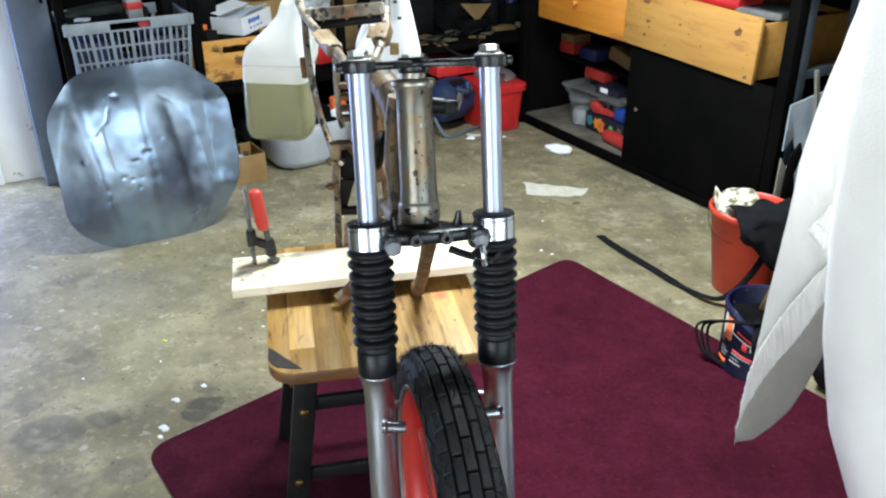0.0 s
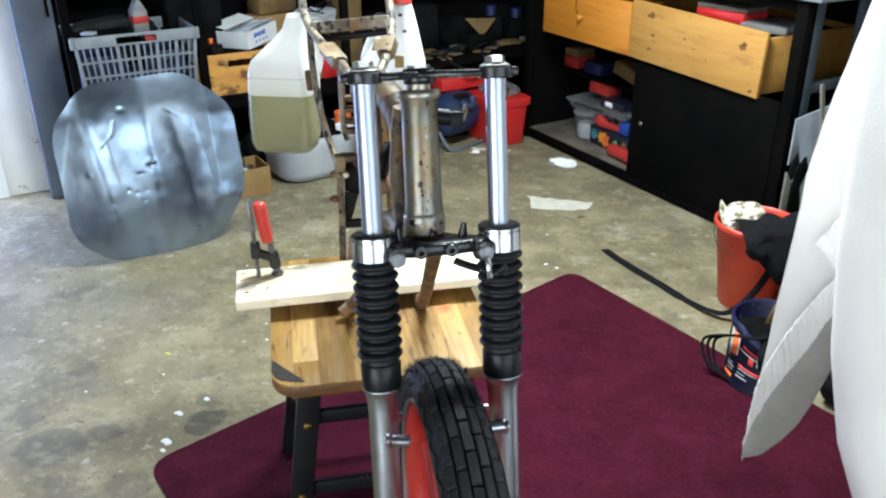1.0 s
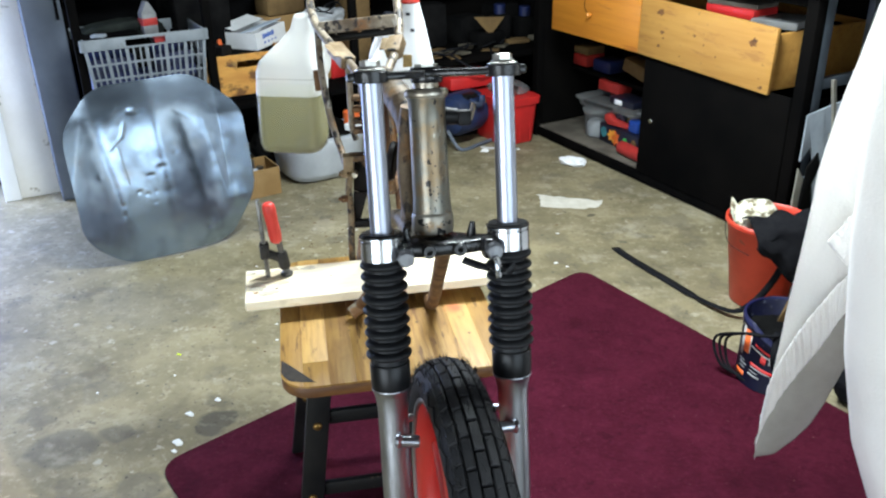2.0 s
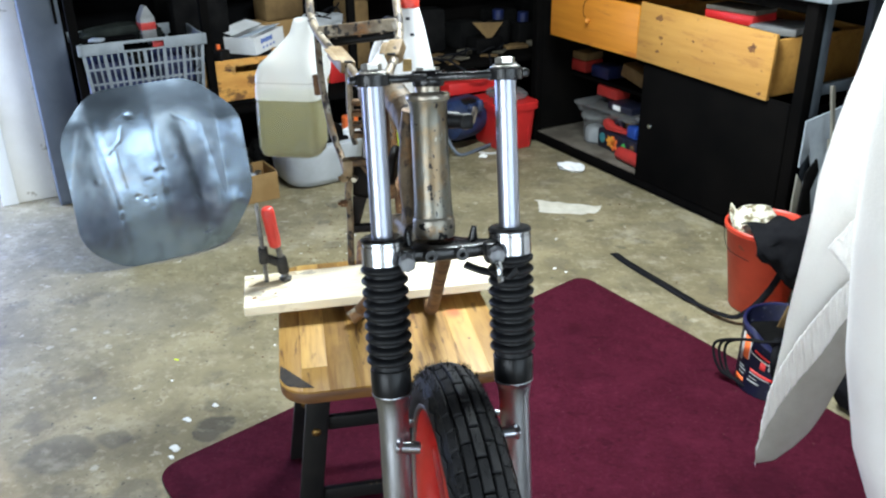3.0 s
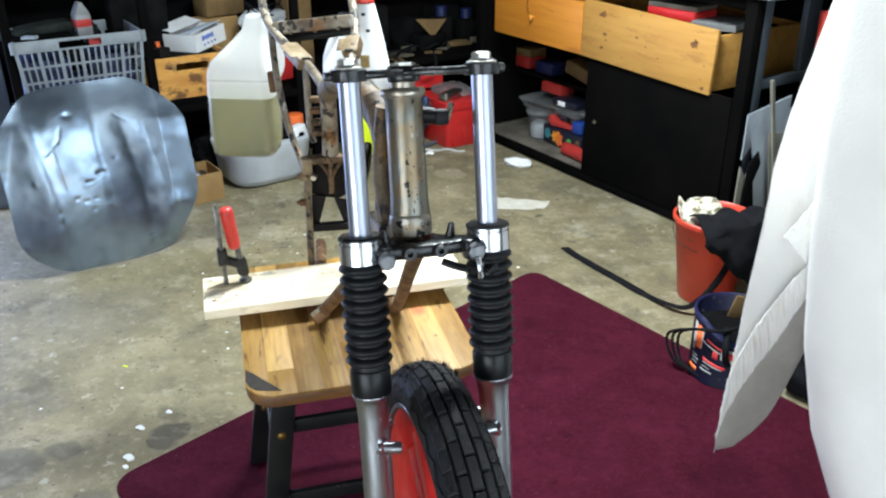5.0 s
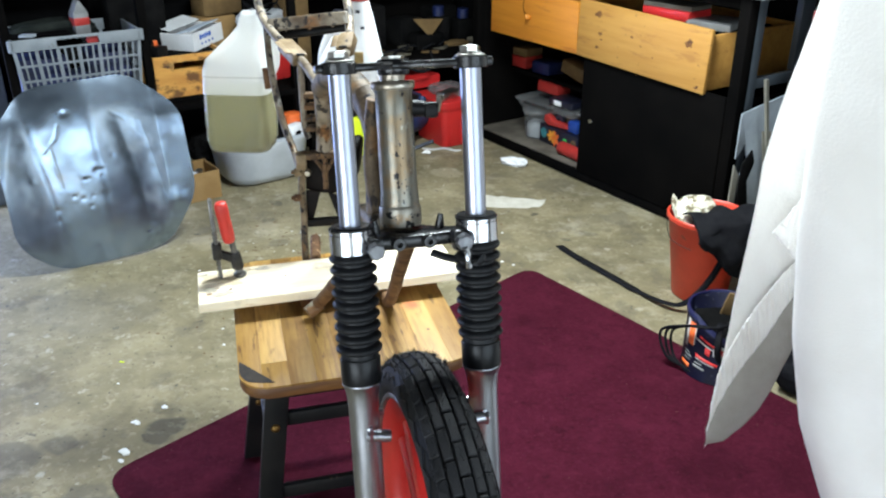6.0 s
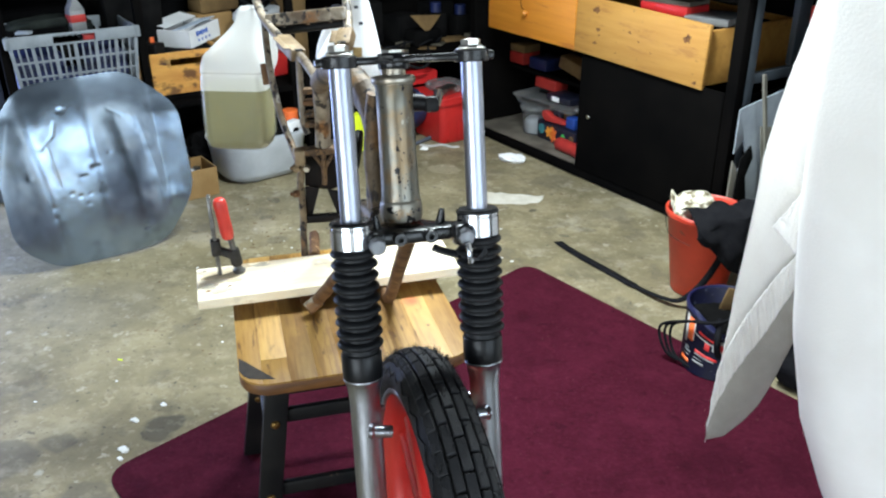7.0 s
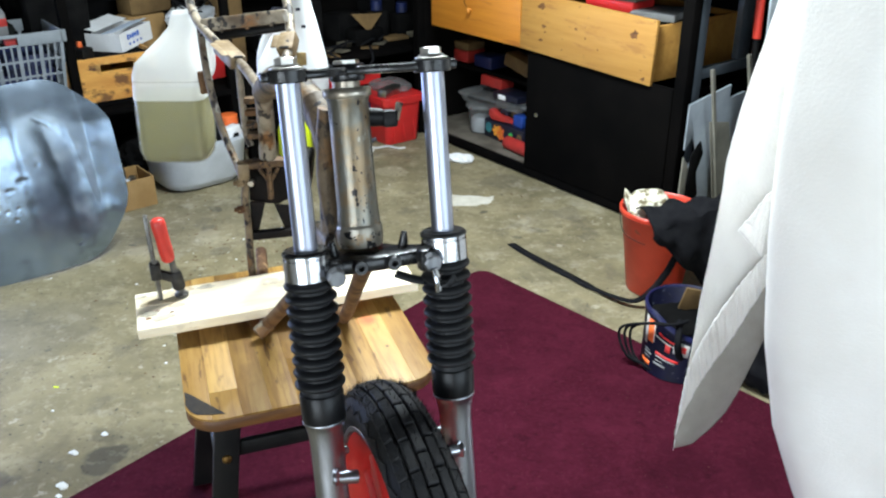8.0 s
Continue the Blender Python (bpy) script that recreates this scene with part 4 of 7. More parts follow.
frame_tube([(-0.05, 1.60, 1.19), (-0.058, 1.68, 1.06), (-0.075, 1.80, 0.97), (-0.115, 2.06, 0.90)], 0.012, RUSTY, "", "stay")
frame_tube([(0.025, 1.425, 1.05), (0.0, 1.48, 1.045), (-0.035, 1.50, 1.03)], 0.015, FRAMEPAINT, "", "gusset_tube")

# front wheel
HUB = Vector((-0.001, -0.02, -0.504))


def ring(profile, seg=96, squash=None):
    """A ring about the wheel's axle, from rows of radius and sideways offset; the profile is closed."""
    bm = bmesh.new()
    rows = []
    for k in range(seg):
        a = 2 * math.pi * k / seg
        rows.append([bm.verts.new(HUB + Vector((o, -r * math.sin(a), r * math.cos(a)))) for r, o in profile])
    n = len(profile)
    for k in range(seg):
        p, q = rows[k], rows[(k + 1) % seg]
        for j in range(n):
            bm.faces.new((p[j], p[(j + 1) % n], q[(j + 1) % n], q[j]))
    bmesh.ops.recalc_face_normals(bm, faces=bm.faces)
    return bm


tw = 0.0435
carcass = [(0.236, -0.027), (0.247, -0.0365), (0.260, -tw), (0.274, -tw * 0.99), (0.290, -tw * 0.86), (0.3005, -tw * 0.56), (0.3045, 0), (0.3005, tw * 0.56), (0.290, tw * 0.86), (0.274, tw * 0.99), (0.260, tw), (0.247, 0.0365), (0.236, 0.027)]
tyre = part("tyre", ring(carcass), TYREWALL, bike, "new black tyre with block tread", angle=60)
# tread blocks: five staggered ribs of long blocks
RIBS = [(0.0, 0.0135, 0.3100, 40, 0.0), (0.0165, 0.0125, 0.3082, 40, 0.5), (-0.0165, 0.0125, 0.3082, 40, 0.5), (0.0318, 0.0140, 0.3000, 60, 0.15), (-0.0318, 0.0140, 0.3000, 60, 0.15)]
for off, wide, rad, count, shift in RIBS:
    tilt = off / 0.05
    span = 2 * math.pi * rad / count * (0.90 if count == 40 else 0.96)
    block = bmesh.new()
    box(block, (wide, span, 0.009), (0, 0, -0.0045), 0.0012, seg=1)
    for v in block.verts:
        v.co.z -= v.co.y ** 2 / (2 * rad)
    mesh = None
    for k in range(count):
        a = 2 * math.pi * (k + shift) / count
        m = Matrix.Translation(HUB) @ Matrix.Rotation(a, 4, "X") @ Matrix.Translation((off, 0, rad)) @ Matrix.Rotation(tilt * 0.95, 4, "Y")
        if mesh is None:
            first = part("tread_block", block, TYRE, tyre, smooth=False)
            mesh = first.data
            ob = first
        else:
            ob = new("tread_block", mesh)
            ob.parent = tyre
        ob.matrix_local = m
hairs = bmesh.new()
rnd = random.Random(4)
for k in range(900):
    a = radians(rnd.uniform(-60, 60))
    o = rnd.choice((-0.037, -0.030, -0.022, -0.012, 0.0, 0.012, 0.022, 0.030, 0.037)) + rnd.uniform(-0.003, 0.003)
    r0 = 0.309 - 8.0 * o * o
    out = Vector((o * 9, -math.sin(a), math.cos(a))).normalized()
    base = HUB + Vector((o, -r0 * math.sin(a), r0 * math.cos(a))) - out * 0.002
    tip = base + out * rnd.uniform(0.0045, 0.0125) + Vector((rnd.uniform(-1, 1), rnd.uniform(-1, 1), 0)) * 0.0015
    u = out.orthogonal().normalized() * 0.00075
    w = out.cross(u)
    foot = [hairs.verts.new(base + p) for p in (u, w * 0.87 - u * 0.5, -w * 0.87 - u * 0.5)]
    top = hairs.verts.new(tip)
    for i in range(3):
        hairs.faces.new((foot[i], foot[(i + 1) % 3], top))
tagged(part("rubber_hair", hairs, RUBBER, tyre), kind="stuff")
# the looped mould line along each shoulder
for s in (-1, 1):
    line = []
    for k in range(481):
        a, q = 2 * math.pi * k / 480, 2 * math.pi * k / 12
        r, o = 0.2800 + 0.0052 * math.sin(q), tw * 0.985 - 0.0016 * math.sin(q)
        a += 0.010 * math.sin(2 * q)
        line.append(HUB + Vector((s * o, -r * math.sin(a), r * math.cos(a))))
    part("mould_line", tube(line, 0.0011, 6), RUBBER, tyre, "looped mould line on the sidewall")
rimprof = [(0.2445, -0.034), (0.2486, -0.0345), (0.2492, -0.031), (0.2362, -0.028), (0.2238, -0.020), (0.2176, 0), (0.2238, 0.020), (0.2362, 0.028), (0.2492, 0.031), (0.2486, 0.0345), (0.2445, 0.034), (0.2300, 0.029), (0.2134, 0.02), (0.2093, 0), (0.2134, -0.02), (0.2300, -0.029)]
rim = part("rim", ring(rimprof), REDRIM, bike, "red enamelled cast wheel rim", angle=50)
lip = ring([(0.2425, -0.0366), (0.2450, -0.0392), (0.2505, -0.0396), (0.2522, -0.0380), (0.2522, -0.0345), (0.2425, -0.0335)])
part("rim_edge", lip, ALLOY, rim, "bare alloy rim edge")
for k in range(5):
    a = 2 * math.pi * k / 5 + 0.42
    spoke = bmesh.new()
    for u in (-0.16, 0.16):
        d0 = Vector((0, -math.sin(a + u * 1.4), math.cos(a + u * 1.4)))
        d1 = Vector((0, -math.sin(a + u), math.cos(a + u)))
        tube([HUB + d0 * 0.04, HUB + (d0 + d1) * 0.062, HUB + d1 * 0.208], 0.015, 10, spoke, flat=0.8)
    box(spoke, (0.012, 0.05, 0.15), HUB + Vector((0, -math.sin(a), math.cos(a))) * 0.13, 0.003, Matrix.Rotation(a, 4, "X"))
    part("spoke", spoke, REDRIM, rim, "red cast double spoke")
hubm = bmesh.new()
rod(HUB + Vector((-0.05, 0, 0)), HUB + Vector((0.05, 0, 0)), 0.048, seg=32, bm=hubm, bevel=0.004)
rod(HUB + Vector((-0.078, 0, 0)), HUB + Vector((0.095, 0, 0)), 0.010, seg=20, bm=hubm)
part("hub", hubm, REDRIM, bike, "red wheel hub with axle")

# ---- the stool, plank and clamp ----
STOOL = pose(-0.272, 1.575, 0, 0, 0, 16.8)
stool = thing("stool", STOOL, "wooden stave stool seat on black bolted steel legs", "stool")
SW, SD, ST = 0.475, 0.575, 0.63
seat_out = rounded(SW, SD, 0.062, 8, (SW / 2, SD / 2))


def clipx(points, lo, hi):
    """The part of a convex outline between two values of x."""
    for bound, keep in ((lo, 1), (hi, -1)):
        out = []
        for i, p in enumerate(points):
            q = points[(i + 1) % len(points)]
            pin, qin = keep * (p[0] - bound) >= 0, keep * (q[0] - bound) >= 0
            if pin:
                out.append(p)
            if pin != qin:
                t = (bound - p[0]) / (q[0] - p[0])
                out.append((bound, p[1] + t * (q[1] - p[1])))
        points = out
    return points


part("seat_core", prism([(SW / 2 + (x - SW / 2) * 0.998, SD / 2 + (y - SD / 2) * 0.998) for x, y in seat_out], ST - 0.030, ST - 0.004, 0.006), OAKEDGE, stool, "brown wooden seat edge")
staves = [0.0, 0.045, 0.098, 0.150, 0.200, 0.262, 0.316, 0.372, 0.424, SW]
JOINTS = [0.9, 0.088, 0.9, 0.9, 0.16, 0.9, 0.9, 0.9, 0.9]  # where the shorter staves meet end to end
PALE = {(1, 1), (7, 0)}
for i, (lo, hi) in enumerate(zip(staves, staves[1:])):
    outl = clipx(seat_out, lo + 0.00012, hi - 0.00012)
    turned = [(y, x) for x, y in outl]
    for k, (y0, y1) in enumerate(((0.0, JOINTS[i]), (JOINTS[i], SD))):
        if y0 < SD - 0.02:
            piece = [(x, y) for y, x in clipx(turned, y0 + 0.0001, min(y1, SD + 0.01) - 0.0001)]
            part("stave", prism(piece, ST - 0.0042, ST + 0.0001 * math.sin(lo * 90), 0.0002), OAKPALE if (i, k) in PALE else OAK, stool)
part("worn_corner", prism([(0.002, 0.107), (0.001, 0.062), (0.008, 0.042), (0.018, 0.028), (0.040, 0.020), (0.068, 0.014), (0.046, 0.046), (0.032, 0.066), (0.014, 0.092)], ST - 0.001, ST + 0.0008), SCORCH, stool, "grey worn patch on the seat corner")
LEGS = [((0.085, 0.160, 0.60), (0.005, 0.160, 0.011)), ((SW - 0.085, 0.160, 0.60), (SW - 0.005, 0.160, 0.011)), ((0.085, 0.485, 0.60), (0.000, 0.600, 0.011)), ((SW - 0.085, 0.485, 0.60), (SW, 0.600, 0.011))]
for top, foot in LEGS:
    lb = bmesh.new()
    n = (Vector(top) - Vector(foot)).length
    box(lb, (0.052, 0.030, n), (0, 0, n / 2), 0.003)
    way = Vector(top) - Vector(foot)
    shear = Matrix(((1, 0, way.x / n, foot[0]), (0, 1, way.y / n, foot[1]), (0, 0, way.z / n, foot[2]), (0, 0, 0, 1)))
    lb.transform(shear)
    legob = part("leg", lb, BLACKMETAL, stool, "black painted leg")
    for z in (0.425, 0.225):
        t = (z - foot[2]) / way.z
        c = Vector(foot) + way * t
        bolt = lathe([(0, 0.006), (0.006, 0.0055), (0.0095, 0.003), (0.0105, 0)], 14, None, (c.x, c.y - 0.015, c.z), Matrix.Rotation(radians(90), 4, "X"))
        part("bolt", bolt, BRASS, legob, "brass dome bolt")


def lerp(pair, z):
    top, foot = Vector(pair[0]), Vector(pair[1])
    return foot + (top - foot) * ((z - foot.z) / (top.z - foot.z))


for z in (0.435, 0.235):
    for i, j in ((0, 1), (2, 3)):
        a, b = lerp(LEGS[i], z), lerp(LEGS[j], z)
        part("stretcher", B((b.x - a.x - 0.05, 0.016, 0.034), ((a.x + b.x) / 2, (a.y + b.y) / 2 + 0.004, z), 0.003), BLACKMETAL, stool, "black crossbar")
for i, j in ((0, 2), (1, 3)):
    a, b = lerp(LEGS[i], 0.33), lerp(LEGS[j], 0.33)
    part("stretcher", rod(a, b, 0.011, seg=12), BLACKMETAL, stool)
for x in (0.085, SW - 0.085):
    part("rail", B((0.04, 0.40, 0.028), (x, 0.32, 0.584), 0.003), BLACKMETAL, stool, "black steel rail under the seat")

PLANK = pose(-0.163, 1.986, 0, 0, 0, 17.7)
plank = bmesh.new()
box(plank, (0.592, 0.160, 0.022), (0, 0, 0.671), 0.002)
solid("plank", rough(plank, 0.0008, 9), PINE, "pale sawn pine plank laid across the frame tubes", "plank", PLANK)
for x, y, r in ((-0.27, 0.035, 0.004), (-0.255, -0.012, 0.0035), (-0.225, -0.025, 0.003), (-0.272, -0.038, 0.004), (-0.21, 0.045, 0.0045), (-0.262, 0.055, 0.004), (-0.10, 0.01, 0.002), (0.02, -0.02, 0.002)):
    spot = [(x + r * math.cos(a) * 1.6, y + r * math.sin(a) * (1 + 0.3 * math.sin(2 * a))) for a in [2 * math.pi * k / 10 for k in range(10)]]
    ob = part("knot", prism(spot, 0.6815, 0.6826), KNOT, bpy.data.objects["plank"])

rnd = random.Random(17)
for x, y, r, mt in ((-0.255, 0.035, 0.030, PINESTAIN), (-0.225, 0.050, 0.020, PINESTAIN), (-0.270, -0.020, 0.014, GREYSTAIN), (-0.215, 0.000, 0.012, PINESTAIN), (-0.235, -0.040, 0.012, GREYSTAIN), (-0.285, 0.060, 0.010, GREYSTAIN), (-0.150, 0.062, 0.014, GREYSTAIN), (-0.195, 0.066, 0.016, PINESTAIN), (-0.253, -0.050, 0.009, GREYSTAIN)):
    blot = [(x + r * k * 1.5 * math.cos(a), y + r * k * 0.8 * math.sin(a)) for a, k in ((2 * math.pi * q / 16, rnd.uniform(0.55, 1.15)) for q in range(16))]
    blot = [(max(px, -0.294), min(max(py, -0.078), 0.078)) for px, py in blot]
    part("stain", prism(blot, 0.6812, 0.6833 + 0.0001 * r * 100), mt, bpy.data.objects["plank"], "brown stain on the plank")
part("stain", B((0.10, 0.0012, 0.013), (0.015, -0.0806, 0.668), 0.0004), PINKSTAIN, bpy.data.objects["plank"], "faint red smear on the plank edge")

clamp = thing("clamp", pose(-0.378, 1.958, 0.683, 0, 0, 16), "F-clamp with red handle gripping the plank", "clamp")
bar = bmesh.new()
box(bar, (0.008, 0.017, 0.262), (-0.031, 0.0, 0.062), 0.0012, Matrix.Rotation(radians(-1.5), 4, "Y"))
for k in range(16):
    box(bar, (0.0012, 0.015, 0.004), (-0.0352 - 0.0002 * k, 0, -0.02 + 0.011 * k))
part("bar", bar, BARSTEEL, clamp, "worn grey steel clamp bar")
jaw = bmesh.new()
box(jaw, (0.022, 0.024, 0.040), (-0.032, 0, 0.067), 0.005)
box(jaw, (0.050, 0.018, 0.019), (-0.012, 0, 0.052), 0.005, Matrix.Rotation(radians(28), 4, "Y"))
lathe([(0, -0.022), (0.011, -0.022), (0.0135, -0.017), (0.0135, 0.014), (0.011, 0.020), (0, 0.020)], 16, jaw, (0.008, 0, 0.040), Matrix.Rotation(radians(-8), 4, "Y"))
part("jaw", rough(jaw, 0.0008, 60), CASTIRON, clamp, "dark cast clamp jaw")
box_low = bmesh.new()
box(box_low, (0.06, 0.02, 0.02), (-0.012, 0, -0.050), 0.004)
part("jaw", box_low, CASTIRON, clamp)
screw = bmesh.new()
rod((0.013, 0, 0.004), (0.000, 0, 0.105), 0.0068, seg=12, bm=screw)
lathe([(0, 0.0), (0.013, 0.0), (0.0145, 0.003), (0.0145, 0.006), (0.009, 0.010), (0.0075, 0.015), (0, 0.016)], 18, screw, (0.013, 0, 0.0))
for k in range(9):
    lathe([(0.0068, 0.0), (0.0078, 0.001), (0.0068, 0.002)], 12, screw, (0.0118 - 0.0005 * k, 0, 0.018 + 0.0045 * k))
part("screw", screw, BARSTEEL, clamp, "steel clamp screw with pad")
grip = bmesh.new()
for z, r in ((0.0, 0.0105), (0.004, 0.0135), (0.020, 0.0148), (0.052, 0.0142), (0.085, 0.0152), (0.094, 0.0138), (0.098, 0.0100)):
    flute = [(r * (1 - (0.07 if k % 3 == 0 else 0.0)) * math.cos(2 * math.pi * k / 24), r * (1 - (0.07 if k % 3 == 0 else 0.0)) * math.sin(2 * math.pi * k / 24), z) for k in range(24)]
    ringv = [grip.verts.new(p) for p in flute]
    if z > 0:
        for k in range(24):
            grip.faces.new((before[k], before[(k + 1) % 24], ringv[(k + 1) % 24], ringv[k]))
    else:
        grip.faces.new(ringv[::-1])
    before = ringv
grip.faces.new(before)
grip.transform(along((-0.002, 0, 0.086), (-0.013, 0, 0.184)))
part("handle", grip, TAPE, clamp, "fluted red plastic handle", angle=60)

# ---- jugs hung on the seat rails ----
def slab(sections, seg=28):
    """A rounded body from rows of height, centre x, centre y, width, depth, corner radius."""
    bm = bmesh.new()
    rows = []
    for z, cx, cy, w, d, r in sections:
        r = min(r, w / 2 - 1e-4, d / 2 - 1e-4)
        rows.append([bm.verts.new((x, y, z)) for x, y in rounded(w, d, r, 5, (cx, cy))])
    n = len(rows[0])
    for a, b in zip(rows, rows[1:]):
        for k in range(n):
            bm.faces.new((a[k], a[(k + 1) % n], b[(k + 1) % n], b[k]))
    bm.faces.new(rows[0][::-1])
    bm.faces.new(rows[-1])
    bmesh.ops.recalc_face_normals(bm, faces=bm.faces)
    return bm


jug = thing("jug", pose(-0.440, 2.43, 0.834, 0, 0, -3), "translucent plastic jug half full of yellow-green fluid", "jug")
JUGSECT = [(0.0, 0.012, 0, 0.140, 0.09, 0.03), (0.008, 0.008, 0, 0.164, 0.115, 0.03), (0.03, 0.006, 0, 0.174, 0.122, 0.028), (0.10, 0.003, 0, 0.177, 0.124, 0.028), (0.196, 0.000, 0, 0.176, 0.124, 0.028), (0.201, 0.000, 0, 0.173, 0.121, 0.028), (0.206, 0.000, 0, 0.176, 0.124, 0.028), (0.225, -0.001, 0, 0.174, 0.122, 0.03), (0.250, 0.000, 0, 0.164, 0.114, 0.035), (0.275, 0.010, 0, 0.136, 0.095, 0.04), (0.305, 0.022, 0, 0.096, 0.078, 0.036), (0.332, 0.031, 0, 0.066, 0.058, 0.027), (0.360, 0.033, 0, 0.054, 0.052, 0.025), (0.368, 0.033, 0, 0.046, 0.046, 0.022)]
JUGSECT = [(z, cx - 0.085 * (0.33 - z), cy, w, d, r) for z, cx, cy, w, d, r in JUGSECT]  # it hangs a little askew
LEVEL = 0.1640
RING = (LEVEL, 0.001 - 0.085 * (0.33 - LEVEL), 0, 0.177, 0.124, 0.028)


def wall(sections):
    """An open-topped or open-bottomed slab."""
    bm = slab(sections)
    ends = [f for f in bm.faces if len(f.verts) > 4 and abs(f.calc_center_median().z - LEVEL) < 1e-4]
    bmesh.ops.delete(bm, geom=ends, context="FACES_ONLY")
    return bm


wall_ring = slab([(z, 0.0 - 0.085 * (0.33 - z), 0, 0.1772, 0.1252, 0.028) for z in (0.2085, 0.2125)])
bmesh.ops.delete(wall_ring, geom=[f for f in wall_ring.faces if len(f.verts) > 4], context="FACES_ONLY")
# Same wall split at the level; the upper part's glow is in its colour.
part("jug_top", wall([RING] + [s for s in JUGSECT if s[0] > LEVEL]), JUGSHELL, jug, "milky white plastic jug wall", angle=70)
part("jug_base", wall([s for s in JUGSECT if s[0] < LEVEL] + [RING]), JUGLOW, jug, "lower jug wall, made clearer so the fluid shows", angle=70)
fl = [(z, cx, cy, w - 0.006, d - 0.006, r) for z, cx, cy, w, d, r in JUGSECT if z < LEVEL]
fl = [(z + 0.003 if i == 0 else z, *rest) for i, (z, *rest) in enumerate(fl)]
fl.append((LEVEL, 0.001 - 0.085 * (0.33 - LEVEL), 0, 0.171, 0.118, 0.026))
part("dried_ring", wall_ring, JUGSTAIN, jug, "faint brown dried fluid line", angle=70)
part("fluid", slab(fl), FLUID, jug, "yellow-green fluid", angle=60)
part("handle", tube([(0.045, 0, 0.335), (0.072, 0, 0.33), (0.090, 0, 0.29), (0.090, 0, 0.24), (0.080, 0, 0.215)], 0.010, 12), JUGSHELL, jug)
part("hanging_wire", tube([(0.062, 0, 0.34), (0.075, -0.02, 0.36), (0.070, -0.06, 0.372)], 0.0025, 8), BLACKMETAL, jug)

bottle = thing("bottle", pose(-0.158, 2.46, 0.875, 0, 0, 0), "white plastic bottle with red screw cap hung behind the frame", "bottle")
BS = [(0.115, 0, 0, 0.15, 0.10, 0.03), (0.123, 0, 0, 0.172, 0.12, 0.035), (0.17, 0, 0, 0.174, 0.12, 0.035), (0.20, 0.002, 0, 0.165, 0.115, 0.04), (0.25, 0.012, 0, 0.128, 0.09, 0.04), (0.30, 0.022, 0, 0.088, 0.07, 0.034), (0.335, 0.026, 0, 0.062, 0.056, 0.027), (0.35, 0.026, 0, 0.055, 0.055, 0.027)]
part("bottle_body", slab(BS), WHITEJUG, bottle, angle=70)
part("handle", tube([(-0.006, 0, 0.295), (-0.034, 0, 0.285), (-0.056, 0, 0.255), (-0.072, 0, 0.215), (-0.076, 0, 0.18)], 0.013, 12), WHITEJUG, bottle)
part("cap", lathe([(0, 0.385), (0.024, 0.385), (0.027, 0.380), (0.0275, 0.352), (0, 0.352)], 28, None, (0.026, 0, 0)), REDCAP, bottle, "red screw cap")
for z in (0.288, 0.327):
    part("mark", B((0.010, 0.002, 0.007), (0.040 - (z - 0.288) * 0.3, -0.0425 + (z - 0.288) * 0.22, z)), STAINDARK, bottle)
part("hanging_wire", tube([(-0.045, 0, 0.31), (-0.03, -0.03, 0.33), (0.0, -0.07, 0.335)], 0.0025, 8), BLACKMETAL, bottle)

# ---- the steel sheet leaning on the rack ----
plate = bmesh.new()
NR, NA = 80, 260
CXP, CYP = 0.002, 0.368
CUT = [(-0.208, 0.748), (0.205, 0.752), (0.372, 0.592), (0.376, 0.215), (0.232, 0.008), (-0.215, 0.0), (-0.366, 0.130), (-0.361, 0.582)]  # the sheet's eight corners


def plate_edge(a):
    """How far the rounded eight-cornered outline lies from the middle."""
    total = 0.0
    for d in (-8, -4, 0, 4, 8):
        c, s = math.cos(a + radians(d)), math.sin(a + radians(d))
        best = 9.0
        for (x0, y0), (x1, y1) in zip(CUT, CUT[1:] + CUT[:1]):
            ex, ey = x1 - x0, y1 - y0
            det = c * ey - s * ex
            if abs(det) > 1e-9:
                t = ((x0 - CXP) * ey - (y0 - CYP) * ex) / det
                q = ((x0 - CXP) * s - (y0 - CYP) * c) / det
                if t > 0 and -0.001 <= q <= 1.001:
                    best = min(best, t)
        total += best
    return total / 5


def near(x, y, a, b):
    """Distance to the stretch from a to b."""
    ab, ap = Vector(b) - Vector(a), Vector((x, y)) - Vector(a)
    return (ap - ab * min(1.0, max(0.0, ap.dot(ab) / ab.length_squared))).length


CRACKS = [((-0.115, 0.588), (-0.132, 0.537)), ((-0.132, 0.537), (-0.188, 0.489)), ((-0.160, 0.500), (-0.147, 0.335)), ((0.095, 0.608), (0.147, 0.573))]
DENTS = [(-0.08, 0.63, 0.014), (-0.009, 0.383, 0.014), (0.012, 0.386, 0.008), (-0.058, 0.356, 0.009), (-0.045, 0.358, 0.007), (-0.111, 0.295, 0.008), (-0.080, 0.280, 0.007), (-0.042, 0.284, 0.006), (-0.057, 0.242, 0.007), (0.064, 0.435, 0.009), (-0.250, 0.386, 0.010), (-0.187, 0.250, 0.009), (-0.191, 0.207, 0.008), (0.148, 0.091, 0.010), (0.02, 0.28, 0.03)]


def ramp_to(v, soft=0.02):
    """Nought below zero, v above it, with a soft corner."""
    return soft * math.log(1 + math.exp(max(-30.0, min(v / soft, 30.0))))


def bulge(x, y, cx, cy, high, wide, tall=0.0):
    return high * math.exp(-((x - cx) / wide) ** 2 / 2 - ((y - cy) / (tall or wide)) ** 2 / 2)


